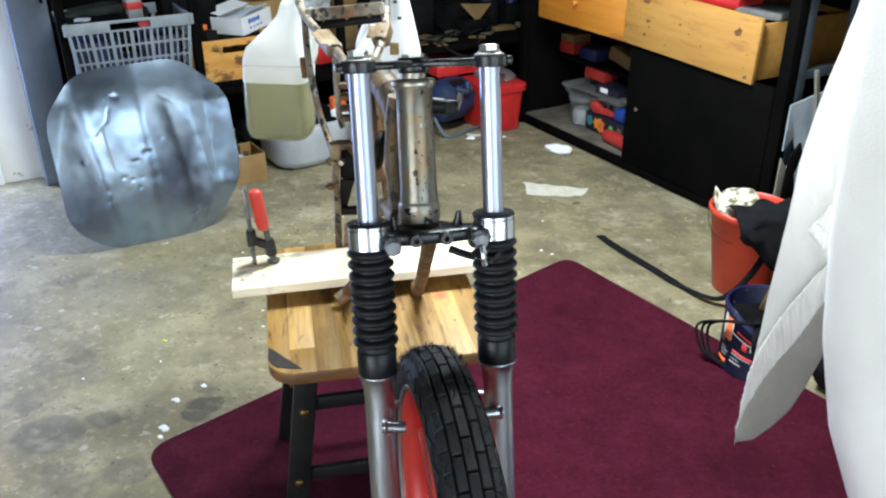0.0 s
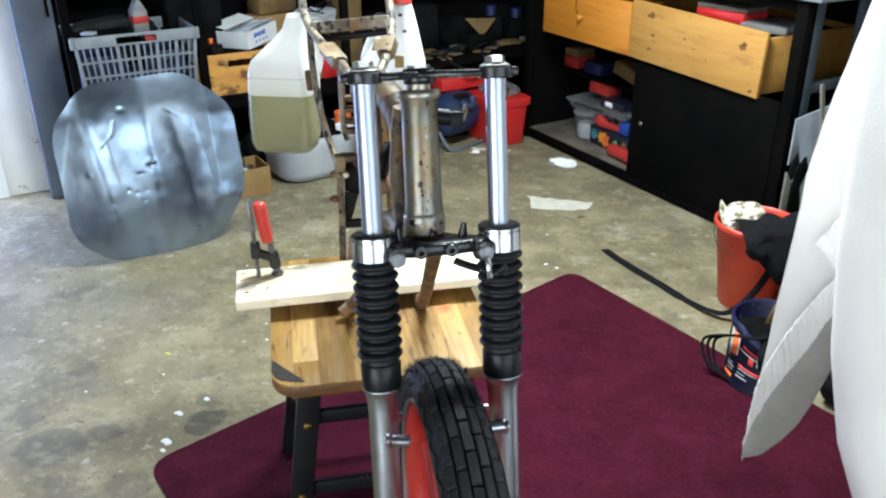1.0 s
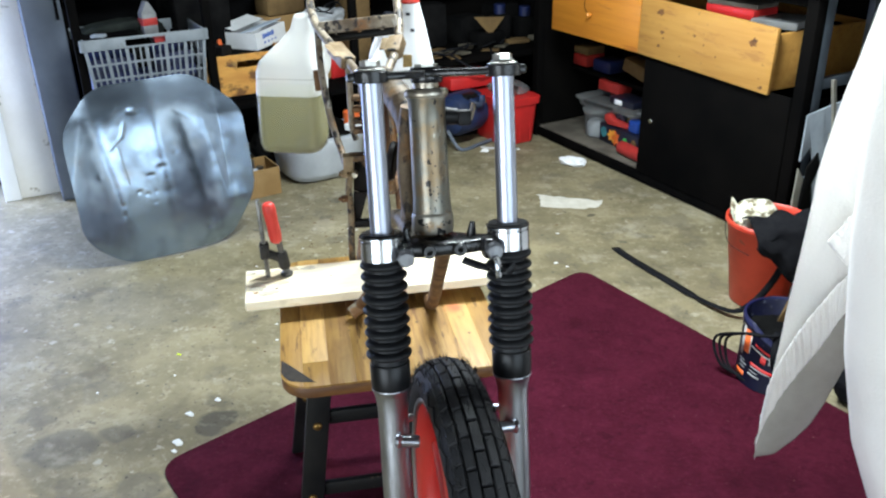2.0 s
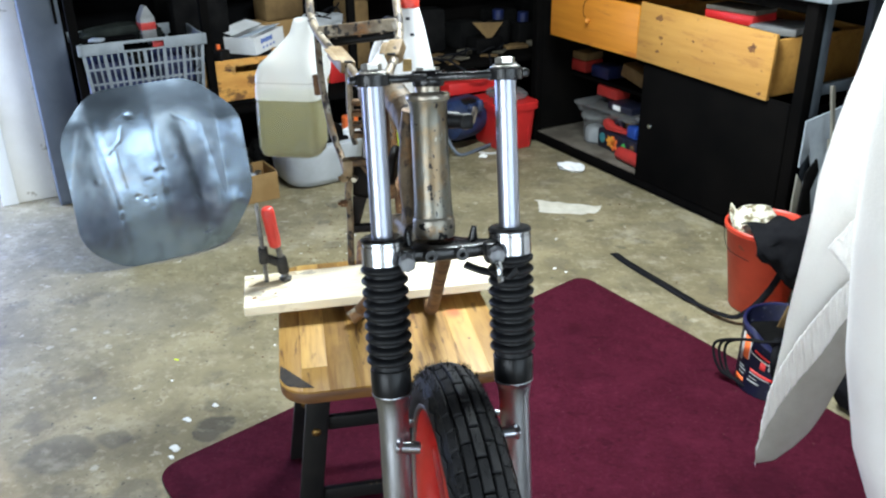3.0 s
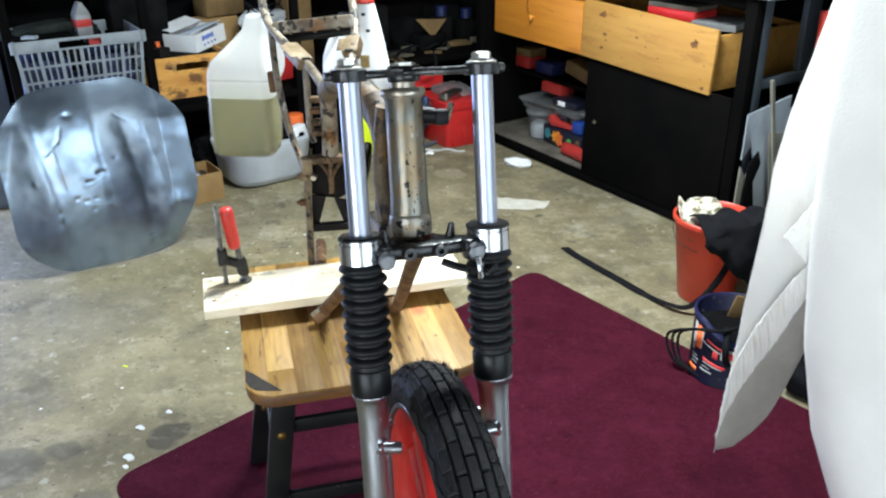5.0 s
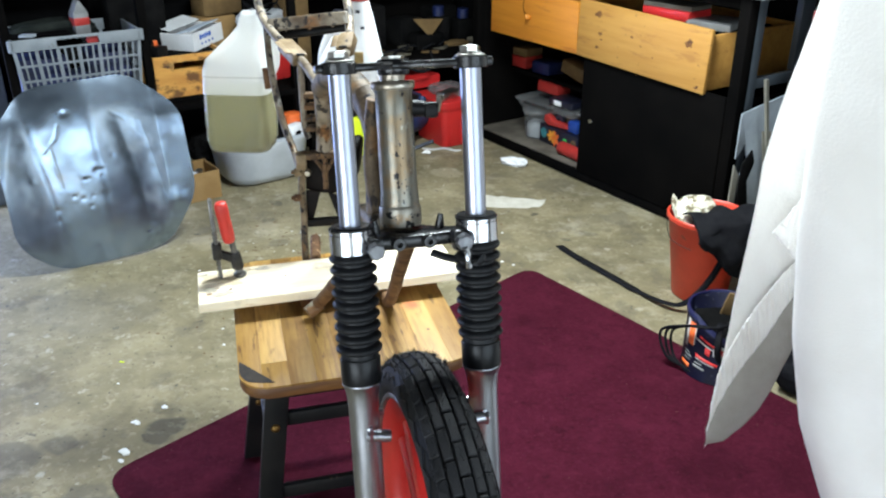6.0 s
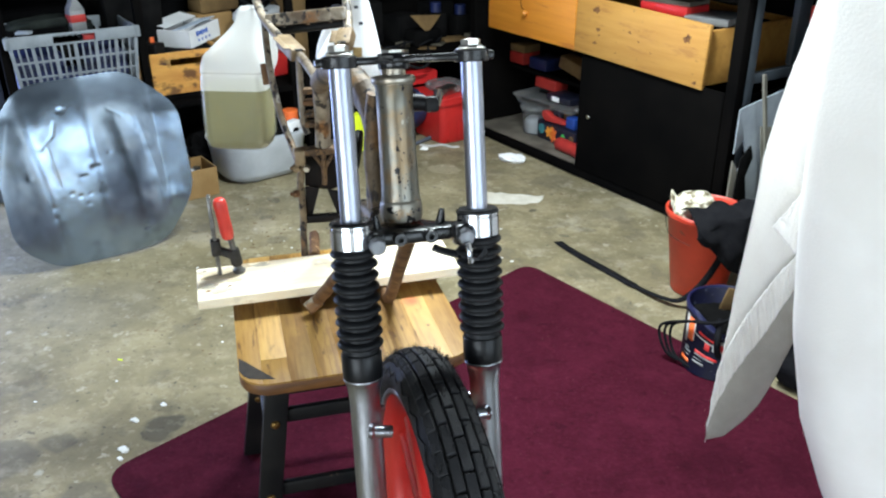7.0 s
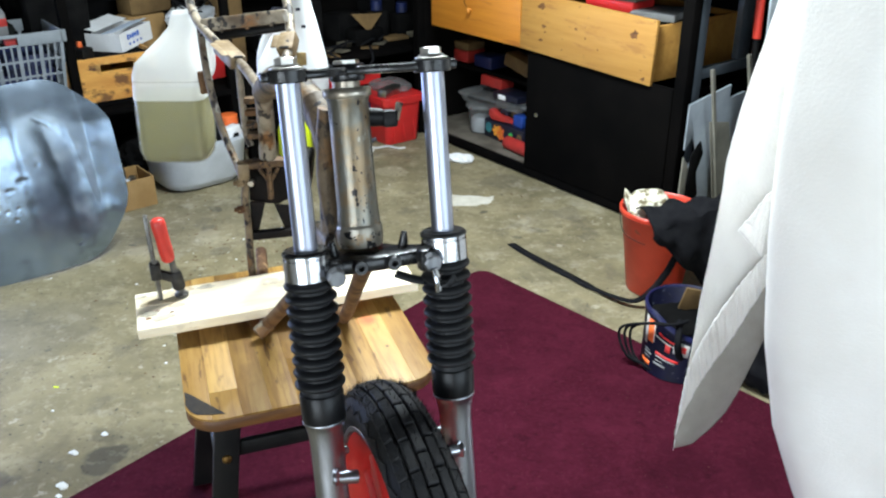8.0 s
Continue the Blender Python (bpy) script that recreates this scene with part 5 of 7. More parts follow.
def plate_z(x, y):
    # a shallow dome that breaks downwards beside its crown
    d = y - 0.49
    z = 0.070 + 0.195 * x - 0.250 * ramp_to(x - 0.006, 0.009) + 0.045 * d - (0.115 if d < 0 else 0.175) * d * d
    wob = 0.02 * math.sin(6.5 * x + 1.6) + 0.012 * math.sin(17 * x + 2)
    z -= 0.07 * ramp_to(y - 0.615 - wob, 0.02)
    # the long crease with a valley before it and a turned-up wing behind
    xc = 0.118 + 0.045 * min(1.0, max(0.0, (0.56 - y) / 0.35))
    fade = min(1.0, max(0.0, (y - 0.02) / 0.10)) * min(1.0, max(0.0, (0.64 - y) / 0.08))
    z -= fade * (0.066 * ramp_to(x - xc + 0.050, 0.012) - 0.085 * ramp_to(x - xc, 0.003) - 0.13 * ramp_to(x - xc - 0.065, 0.025))
    # the bent side strip, the turned side beside it, soft knocks and the curled corner
    z -= 0.13 * ramp_to((-0.262 - x) * 0.954 + (y - 0.70) * 0.300 + 0.004, 0.003)
    z += 0.395 * ramp_to(-0.205 - 0.10 * (y - 0.40) - x, 0.012) + bulge(x, y, 0.30, 0.20, 0.005, 0.03) - bulge(x, y, 0.20, 0.36, 0.003, 0.04, 0.10)
    z -= 0.30 * ramp_to(0.075 + 0.35 * (x - 0.24) - y, 0.012) * min(1.0, max(0.0, (x - 0.10) / 0.10))
    z += 0.0022 * noise.noise((x * 4.3 + 4, y * 4.3, 0.3)) + 0.0014 * noise.noise((x * 7, y * 7, 1.7)) + 0.0007 * noise.noise((x * 14, y * 14, 4.1)) + 0.00022 * noise.noise((x * 26, y * 26, 2.7))
    for a, b in CRACKS:
        z -= 0.0012 * math.exp(-(near(x, y, a, b) / 0.0034) ** 2)
    for bx, by, br in DENTS:
        z -= 0.13 * br * math.exp(-((x - bx) ** 2 + ((y - by) * 1.25) ** 2) / br ** 2) * (1 if br < 0.02 else 0.22)
    return z


rows = [[plate.verts.new((CXP, CYP, plate_z(CXP, CYP)))]]
edge = [plate_edge(2 * math.pi * k / NA) * (1 + 0.004 * noise.noise((k * 0.09, 0, 5.0))) for k in range(NA)]
for i in range(1, NR + 1):
    row = []
    for k in range(NA):
        a = 2 * math.pi * k / NA
        x, y = CXP + edge[k] * i / NR * math.cos(a), CYP + edge[k] * i / NR * math.sin(a)
        row.append(plate.verts.new((x, y, plate_z(x, y))))
    rows.append(row)
for k in range(NA):
    plate.faces.new((rows[0][0], rows[1][k], rows[1][(k + 1) % NA]))
for a, b in zip(rows[1:], rows[2:]):
    for k in range(NA):
        plate.faces.new((a[k], b[k], b[(k + 1) % NA], a[(k + 1) % NA]))
bmesh.ops.recalc_face_normals(plate, faces=plate.faces)
sheet = solid("steel_sheet", plate, SHEET, "dented burnished steel sheet with rounded corners leaning on the rack", "metal sheet", pose(-1.346, 3.428, 0.004, 0, 0, 38) @ pose(0, 0, 0, 90 - 15.5, 0, 0))
thick = sheet.modifiers.new("thickness", "SOLIDIFY")
thick.thickness, thick.offset, thick.material_offset_rim = 0.0010, -1, 1
sheet.data.materials.append(SHEETRIM)
sheet.modifiers.new("crisp_edge", "EDGE_SPLIT").split_angle = radians(35)

# ---- rack, bench and the wall of clutter ----
rack = thing("storage_rack", R(0, 0), "black steel storage rack crowded with workshop things", "rack")
for x, y in ((0.675, 4.26), (1.265, 4.26), (2.02, 4.26), (0.675, 4.88), (2.02, 4.88)):
    part("post", B((0.04, 0.04, 1.9), (x, y, 0.95), 0.003), BLACK, rack)
for z in (0.425, 1.28, 1.85):
    part("shelf", B((1.42, 0.66, 0.028), (1.35, 4.57, z), 0.003), BLACK, rack)
bench = thing("side_bench", R(0, 0), "low black bench in the corner covered with cables and scraps", "bench")
part("benchtop", B((1.70, 0.60, 0.035), (2.94, 4.63, 0.47), 0.004), BLACK, bench)
for x, y in ((2.14, 4.36), (3.70, 4.36), (2.14, 4.88), (3.70, 4.88)):
    part("leg", B((0.045, 0.045, 0.452), (x, y, 0.226), 0.003), BLACK, bench)
# Black back board and upper shelf are added to close the dim recess.
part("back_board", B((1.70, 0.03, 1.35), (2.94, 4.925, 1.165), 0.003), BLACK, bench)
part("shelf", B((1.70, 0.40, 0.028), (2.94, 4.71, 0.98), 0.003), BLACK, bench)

locker = thing("steel_locker", R(0, 0), "narrow grey-blue steel locker beside the white wall", "locker")
part("body", B((0.175, 0.44, 1.9), (0.565, 4.72, 0.955), 0.004), GREYSTEEL, locker)
part("door", B((0.168, 0.018, 1.86), (0.564, 4.490, 0.96), 0.003), GREYSTEEL, locker)
part("door_handle", B((0.012, 0.02, 0.24), (0.628, 4.472, 1.02), 0.003), BLACK, locker, "black strip handle")

# laundry basket on the rack
basket = thing("basket", R(0.962, 4.405, 0.432, 0), "grey plastic slatted basket full of cans and parts on the rack", "basket")
BWT, BDT, BWB, BDB, BH = 0.535, 0.38, 0.475, 0.33, 0.405


def basket_bar(a, b, w, t):
    """A flat bar of the basket from a to b, w wide along the wall and t thick."""
    a, b = Vector(a), Vector(b)
    bm = B((1, 1, 1))
    for v in bm.verts:
        k = v.co.z + 0.5
        v.co = a + (b - a) * k + Vector((v.co.x * w, v.co.y * t, 0))
    part("slat", bm, BASKET, basket, smooth=False)


for side in (-1, 1):
    for k in range(19):
        f = -0.5 + k / 18
        basket_bar((f * BWB, side * BDB / 2, 0.004), (f * BWT, side * BDT / 2, BH - 0.05), 0.015 if k % 3 == 0 else 0.0075, 0.008)
    for k in range(13):
        f = -0.5 + k / 12
        basket_bar((side * BWB / 2, f * BDB, 0.004), (side * BWT / 2, f * BDT, BH - 0.05), 0.008, 0.0065)
    for j in range(5):
        f = j / 5
        z, w, d = 0.010 + f * (BH - 0.06), BWB + (BWT - BWB) * f, BDB + (BDT - BDB) * f
        part("slat", B((w, 0.0092, 0.009), (0, side * d / 2, z)), BASKET, basket, smooth=False)
        part("slat", B((0.0092, d, 0.009), (side * w / 2, 0, z)), BASKET, basket, smooth=False)
part("base", B((BWB, BDB, 0.008), (0, 0, 0.004)), BASKET, basket, smooth=False)
rimb = bmesh.new()
for side in (-1, 1):
    z, h = BH - 0.026, 0.052
    box(rimb, (0.012, BDT + 0.02, h), (side * (BWT / 2 + 0.004), 0, z), 0.003)
    y = side * (BDT / 2 + 0.004)
    for x, w in ((-0.19, 0.20), (0.19, 0.20)):
        box(rimb, (w, 0.012, h), (x, y, z), 0.003)
    box(rimb, (0.19, 0.012, 0.014), (0, y, z + 0.019), 0.003)
    box(rimb, (0.19, 0.012, 0.008), (0, y, z - 0.022), 0.002)
part("rim", rimb, BASKET, basket, "solid grey rim with hand slots")

rnd = random.Random(11)


def lump(name, size, m, material, label, category, seed=0, group=""):
    bm = B(size, (0, 0, size[2] / 2), min(size) * 0.12)
    rough(bm, min(size) * 0.06, 3 / max(size), seed)
    return solid(name, bm, material, label, category, m, group)


def crumple(name, size, m, material, label, category, seed=0.0, group=""):
    """A crumpled soft thing that rests on its flattened foot."""
    bm = bmesh.new()
    bmesh.ops.create_icosphere(bm, subdivisions=4, radius=1.0)
    sd = Vector((seed, seed * 1.3, seed * 0.7))
    for v in bm.verts:
        n = v.co.normalized()
        k = 1 + 0.25 * noise.noise(n * 1.5 + sd) - 0.22 * abs(noise.noise(n * 3.2 + sd)) - 0.10 * abs(noise.noise(n * 7.5 + sd))
        sq = 1 / max(abs(n.x), abs(n.y), abs(n.z)) ** 0.45
        v.co = Vector((n.x * size[0] * 0.5 * k * sq, n.y * size[1] * 0.5 * k * sq, max(n.z * size[2] * 0.5 * k * sq + size[2] * 0.42, 0.0)))
    return solid(name, bm, material, label, category, m, group)


def can(name, r, h, m, material, label, category, lidmat=None, group=""):
    ob = thing(name, m, label, category, group)
    part("body", lathe([(0, 0), (r - 0.002, 0), (r, 0.003), (r * 0.985, 0.008), (r * 0.985, h - 0.01), (r, h - 0.006), (r, h - 0.002), (r - 0.004, h), (0, h - 0.004)], 24), material, ob)
    if lidmat:
        part("lid", lathe([(0, h + 0.012), (r * 0.5, h + 0.012), (r * 0.55, h), (0, h - 0.004)], 20), lidmat, ob)
    return ob


# in the basket
lump("parts_box", (0.22, 0.20, 0.29), R(0.80, 4.37, 0.452, 3), DULLBLUE, "dark blue plastic parts box in the basket", "box", 1)
lump("parts_box", (0.19, 0.20, 0.29), R(1.10, 4.37, 0.452, -3), DULLBLUE, "dark blue plastic parts box in the basket", "box", 2)
lump("grease_tin", (0.09, 0.11, 0.20), R(0.955, 4.34, 0.452, 3), DULLBLUE, "navy tin among the basket's contents", "tin", 3)
lump("battery_case", (0.16, 0.16, 0.30), R(0.97, 4.50, 0.452, 12), CLUTTER, "dark battery case in the basket", "case", 4)
crumple("canvas_roll", (0.40, 0.17, 0.10), R(0.90, 4.49, 0.78, 4), DULLGREEN, "dusty green canvas bundle heaped in the basket", "bundle", 72)
lump("folded_manual", (0.26, 0.17, 0.03), R(0.82, 4.42, 0.80, 6), CLUTTER, "dark folded manual lying on the basket", "booklet", 5)
lump("glue_carton", (0.06, 0.045, 0.012), R(0.77, 4.29, 0.833, -30), OFFCUT, "small white glue carton", "carton", 6)
lump("tape_roll_box", (0.05, 0.03, 0.030), R(1.03, 4.24, 0.792, 0), DULLRED, "orange printed box in the basket's hand slot", "box", 7)
milk = thing("drink_carton", R(1.02, 4.42, 0.80, 10), "white and red drink carton with gabled top", "carton")
part("body", B((0.07, 0.06, 0.10), (0, 0, 0.05), 0.003), DULLPALE, milk)
part("gable", prism([(-0.035, 0.0), (0.035, 0.0), (0.005, 0.055), (-0.005, 0.055)], -0.03, 0.03, 0.002, None, Matrix.Translation((0, 0, 0.1)) @ Matrix.Rotation(radians(90), 4, "X")), DULLPALE, milk)
part("red_band", B((0.072, 0.062, 0.035), (0, 0, 0.062), 0.002), DULLRED, milk, "red printed band")

# wooden crate with the glove box on it
lump("shelf_board", (0.43, 0.34, 0.026), R(1.46, 4.47, 0.4395, 0), BLACK, "black board lying on the rack shelf", "board", 61)
crate = thing("wooden_crate", R(1.445, 4.47, 0.466, 0), "orange stained wooden crate with hand slot on the rack", "crate")
fr = bmesh.new()
for x, w in ((-0.135, 0.17), (0.165, 0.11)):
    box(fr, (w, 0.014, 0.205), (x, -0.165, 0.105))
box(fr, (0.16, 0.014, 0.034), (0.03, -0.165, 0.1905))
box(fr, (0.16, 0.014, 0.138), (0.03, -0.165, 0.0715))
part("front_board", fr, CRATEWOOD, crate, "stained front board with hand slot", smooth=False)
for s in (-1, 1):
    part("side_board", B((0.014, 0.33, 0.205), (s * 0.213, 0.006, 0.105), 0.002), CRATEWOOD, crate)
part("back_board", B((0.41, 0.014, 0.205), (0, 0.165, 0.105), 0.002), CRATEWOOD, crate)
part("base_board", B((0.41, 0.315, 0.012), (0, 0, 0.008), 0.002), CRATEWOOD, crate)
part("lid_board", B((0.40, 0.31, 0.012), (0, 0, 0.188), 0.002), CLUTTER, crate, "dark board lying in the crate")
glove = thing("glove_box", R(1.575, 4.575, 0.668, 38, 0, -4), "white and blue glove carton with torn open top", "carton")
gb = bmesh.new()
box(gb, (0.270, 0.008, 0.088), (0.0, -0.11, 0.044), 0.001)
box(gb, (0.270, 0.008, 0.088), (0.0, 0.11, 0.044), 0.001)
box(gb, (0.008, 0.22, 0.085), (-0.131, 0, 0.043), 0.001)
box(gb, (0.008, 0.22, 0.085), (0.131, 0, 0.043), 0.001)
box(gb, (0.26, 0.22, 0.006), (0, 0, 0.004))
part("carton_body", gb, PAPER, glove, smooth=False)
part("flap", B((0.262, 0.10, 0.003), (0, 0.07, 0.105), 0, Matrix.Rotation(radians(10), 4, "X")), PAPER, glove)
part("flap", B((0.262, 0.09, 0.003), (0, -0.055, 0.094), 0, Matrix.Rotation(radians(-12), 4, "X")), mat("pale_blue_card", (0.55, 0.63, 0.74), (0.48, 0.56, 0.66), 6, 0.7), glove, "pale blue carton flap")
for k in range(5):
    part("printed_bar", B((0.016, 0.002, 0.024 - 0.006 * (k % 2)), (-0.068 + k * 0.021, -0.1148, 0.060)), PRINTBLUE, glove)
for k in range(4):
    part("printed_dot", B((0.012, 0.002, 0.012), (-0.062 + k * 0.032, -0.1148, 0.026), 0.0009), PRINTBLUE, glove)
crumple("plastic_bag", (0.09, 0.08, 0.14), R(1.36, 4.62, 0.661, 20), DULLPALE, "crumpled pale plastic bag beside the glove carton", "bag", 8)
lump("trigger_tool", (0.07, 0.10, 0.06), R(1.335, 4.36, 0.661, 30), BLACKMETAL, "black power tool with orange trigger", "tool", 9)
lump("tool_trigger", (0.02, 0.02, 0.025), R(1.335, 4.355, 0.722, 10), ORANGE, "small orange trigger cap on the tool", "tool part", 9)
lump("brown_carton", (0.22, 0.16, 0.26), R(1.93, 4.56, 0.439, 8), CARD, "brown cardboard carton on the rack", "carton", 10)
lump("brown_carton", (0.22, 0.14, 0.34), R(1.76, 4.75, 0.439, 12), CARD, "brown cardboard carton with raised flap on the rack", "carton", 12)
lump("brown_carton", (0.16, 0.14, 0.38), R(2.165, 4.60, 0.488, 6), DULLCARD, "tall tan cardboard carton on the black bench", "carton", 73)
lump("brown_carton", (0.24, 0.14, 0.14), R(1.79, 4.75, 0.781, 12), DULLCARD, "dimmed grey-brown carton on top of another carton", "carton", 74)
crumple("paper_bag", (0.26, 0.14, 0.13), R(1.96, 4.56, 0.702, 8), TUBWHITE, "pale crumpled bag with black cables on a carton", "bag", 13)
for k in range(3):
    solid("cable", tube([(0.10 * math.cos(a), 0.05 * math.sin(a) + 0.01 * k, 0.03 * math.sin(2 * a + k)) for a in [0.5 * j + k for j in range(9)]], 0.004, 8), BLACKCLOTH, "loose black cable over a pale bag", "cable", R(1.96, 4.50, 0.815 + 0.012 * k))
lump("printed_carton", (0.12, 0.10, 0.13), R(2.02, 4.52, 0.439, 5), TUBRED, "red printed carton on the rack", "carton", 14)
# Added block; its near-black stands for the dim back of the rack.
lump("dark_bin", (0.30, 0.30, 0.30), R(1.30, 4.68, 0.661, 8), CLUTTER, "near-black filler block at the back of the rack", "bin", 15)

# under the rack
carton = thing("open_carton", R(1.385, 4.14, 0.0, 3), "open brown cardboard carton with bottles inside on the floor", "carton")
cb = bmesh.new()
box(cb, (0.175, 0.006, 0.145), (0, -0.10, 0.073), 0.001)
box(cb, (0.175, 0.006, 0.145), (0, 0.10, 0.073), 0.001)
box(cb, (0.006, 0.20, 0.145), (-0.088, 0, 0.073), 0.001)
box(cb, (0.006, 0.20, 0.145), (0.088, 0, 0.073), 0.001)
box(cb, (0.17, 0.2, 0.005), (0, 0, 0.004))
part("carton_body", cb, CARD, carton, smooth=False)
part("flap", B((0.005, 0.20, 0.22), (-0.095, 0, 0.25), 0, Matrix.Rotation(radians(-4), 4, "Y")), CARD, carton)
for k in range(5):
    can("small_bottle", 0.018, 0.115 + 0.012 * k, R(1.335 + 0.03 * (k % 3), 4.10 + 0.05 * (k // 3), 0.006, 9 * k), TUBWHITE if k % 2 else ZINC, "small pale bottle standing in the carton", "bottle", None, "bottles in the carton")
tub = thing("storage_tub", R(1.77, 4.235, 0.0, 4), "pale grey rounded plastic tub on the floor", "tub")
part("tub_body", slab([(0.0, 0, 0, 0.33, 0.24, 0.09), (0.008, 0, 0, 0.38, 0.28, 0.11), (0.05, 0, 0, 0.45, 0.35, 0.14), (0.20, 0, 0, 0.485, 0.37, 0.14), (0.215, 0, 0, 0.50, 0.385, 0.145), (0.23, 0, 0, 0.50, 0.385, 0.145)]), TUBWHITE, tub, angle=60)
part("contents", rough(B((0.37, 0.30, 0.03), (0, 0, 0.235), 0.01), 0.012, 14), CLUTTER, tub, "dark parts lying in the tub")
can("orange_tin", 0.045, 0.085, R(1.965, 4.225, 0.232, 0), ORANGE, "orange plastic tin on the tub", "tin")
lump("white_packet", (0.09, 0.05, 0.05), R(1.935, 4.135, 0.232, 30), PAPER, "white packet lying on the tub", "packet", 16)
crumple("grey_sack", (0.30, 0.20, 0.26), R(1.60, 4.44, 0.0, 15), CLUTTER, "dark grey sack slumped behind the pale tub", "sack", 66)
# Black blocks added to stand for the dark space under rack and bench.
lump("dark_crate", (0.38, 0.36, 0.30), R(0.98, 4.52, 0.0, 0), BLACK, "black block filling the dark space under the rack", "crate", 17)
lump("dark_crate", (0.34, 0.30, 0.36), R(2.26, 4.66, 0.0, 0), BLACK, "black block filling the dark space under the bench", "crate", 18)
hv = thing("hi_vis_can", R(2.36, 4.28, 0.0, 4), "fluorescent yellow fuel can with dark cap on the floor", "can")
part("can_body", slab([(0, 0, 0, 0.16, 0.11, 0.03), (0.01, 0, 0, 0.175, 0.125, 0.035), (0.15, 0, 0, 0.17, 0.12, 0.035), (0.21, 0.0, 0, 0.13, 0.09, 0.03), (0.225, 0, 0, 0.06, 0.06, 0.025)]), YELLOW, hv, angle=60)
part("cap", lathe([(0, 0.26), (0.024, 0.26), (0.026, 0.225), (0, 0.225)], 18), BLACKMETAL, hv)
part("label_patch", B((0.05, 0.003, 0.06), (-0.05, -0.063, 0.10)), STAINDARK, hv)

comp = thing("air_compressor", R(2.70, 4.30, 0.0, 18), "dusty blue air compressor on a grey tube stand", "compressor")
part("tank", lathe([(0, 0), (0.06, 0.004), (0.11, 0.03), (0.125, 0.07), (0.125, 0.22), (0.11, 0.26), (0.06, 0.285), (0, 0.29)], 32, None, (0.145, 0, 0.18), Matrix.Rotation(radians(-90), 4, "Y")), BLUE, comp, "blue steel tank")
part("motor", B((0.12, 0.12, 0.10), (0, -0.02, 0.25), 0.02), BLACKMETAL, comp, "black motor housing")
part("gauge_bracket", B((0.03, 0.03, 0.10), (0.09, -0.09, 0.21), 0.004, Matrix.Rotation(radians(15), 4, "Y")), CARD, comp, "tan bracket")
part("air_hose", tube([(-0.05, -0.10, 0.27), (0.0, -0.14, 0.25), (0.03, -0.12, 0.29)], 0.022, 12), BLUE, comp, "blue hose elbow")
part("stand", tube([(-0.15, -0.02, 0.10), (-0.15, -0.12, 0.012), (0.0, -0.14, 0.012), (0.14, -0.13, 0.012), (0.15, -0.10, 0.02), (0.14, -0.02, 0.10)], 0.011, 10), GREYSTEEL, comp, "grey tube stand")

rt = thing("red_tub", R(2.955, 4.235, 0.0, 0), "tapered red plastic tub with ribbed sides in the corner", "tub")
part("tub_body", slab([(0, 0, 0, 0.215, 0.30, 0.03), (0.01, 0, 0, 0.225, 0.31, 0.035), (0.235, 0, 0, 0.25, 0.345, 0.035), (0.237, 0, 0, 0.275, 0.37, 0.035), (0.275, 0, 0, 0.28, 0.375, 0.035), (0.28, 0, 0, 0.27, 0.365, 0.03)]), TUBRED, rt, angle=35)
for x in (-0.07, 0.0, 0.07):
    part("rib", B((0.012, 0.006, 0.22), (x, -0.163, 0.125), 0.002, Matrix.Rotation(radians(-4.5), 4, "X")), TUBRED, rt)
crumple("plastic_sack", (0.20, 0.24, 0.06), R(2.98, 4.24, 0.279, 12), CLEARBOX, "crumpled grey plastic sack on the red tub", "sack", 20)
lump("steel_tube_offcut", (0.15, 0.06, 0.05), R(2.90, 4.13, 0.279, 20), ZINC, "short steel tube lying on the red tub", "tube", 21)
lump("red_crate", (0.34, 0.30, 0.07), R(2.82, 4.50, 0.30, 0), TUBRED, "red plastic crate under the bench", "crate", 22)
# Another added black block for the dark space, carrying the red crate.
lump("black_drum", (0.36, 0.30, 0.30), R(2.82, 4.52, 0.0, 0), BLACK, "black block filling the space under the red crate", "drum", 23)

# on the low bench
for k in range(9):
    w = rnd.uniform(0.08, 0.22)
    lump("card_scrap" if k % 3 else "wood_offcut", (w, w * 0.6, rnd.uniform(0.006, 0.03)), R(2.45 + 0.13 * k + rnd.uniform(-0.03, 0.03), 4.42 + rnd.uniform(0, 0.2), 0.488, rnd.uniform(-60, 60)), SCRAPCARD if k % 2 else DULLCARD, "scrap of card lying on the black bench" if k % 3 else "thin wood offcut on the black bench", "scrap", k)
for k in range(8):
    w = 0.10 + 0.02 * (k % 4)
    lump("card_scrap", (w, w * 0.45, 0.006 + 0.004 * (k % 3)), R(2.36 + 0.055 * k, 4.40 + 0.035 * (k % 3), 0.489 + 0.008 * (k % 2), 25 * k - 70, 0, 4 * (k % 3)), SCRAPCARD if k % 3 else DULLCARD, "curled scrap of pale card on the black bench", "scrap", 80 + k)
lump("dark_bin", (0.20, 0.12, 0.09), R(3.02, 4.56, 0.488, 5), CLUTTER, "near-black filler block on the bench", "bin", 75)
solid("card_flap", prism([(-0.02, 0), (0.015, 0), (0.105, 0.085), (-0.10, 0.10)], 0, 0.004, 0.0, None, Matrix.Rotation(radians(70), 4, "X")), DULLCARD, "bent tan cardboard flap standing on a dark filler block", "card", R(3.015, 4.50, 0.579, -4))
for k in range(5):
    x0 = 2.50 + 0.14 * k
    solid("cable", tube([(0, 0, 0.006), (0.07, -0.06, 0.02), (0.15, -0.08, 0.008), (0.24, -0.02, 0.02), (0.30, 0.05, 0.008)], 0.006, 8), BLACKCLOTH, "black cable lying on the bench", "cable", R(x0, 4.44 + 0.03 * (k % 3), 0.505, 20 * k))
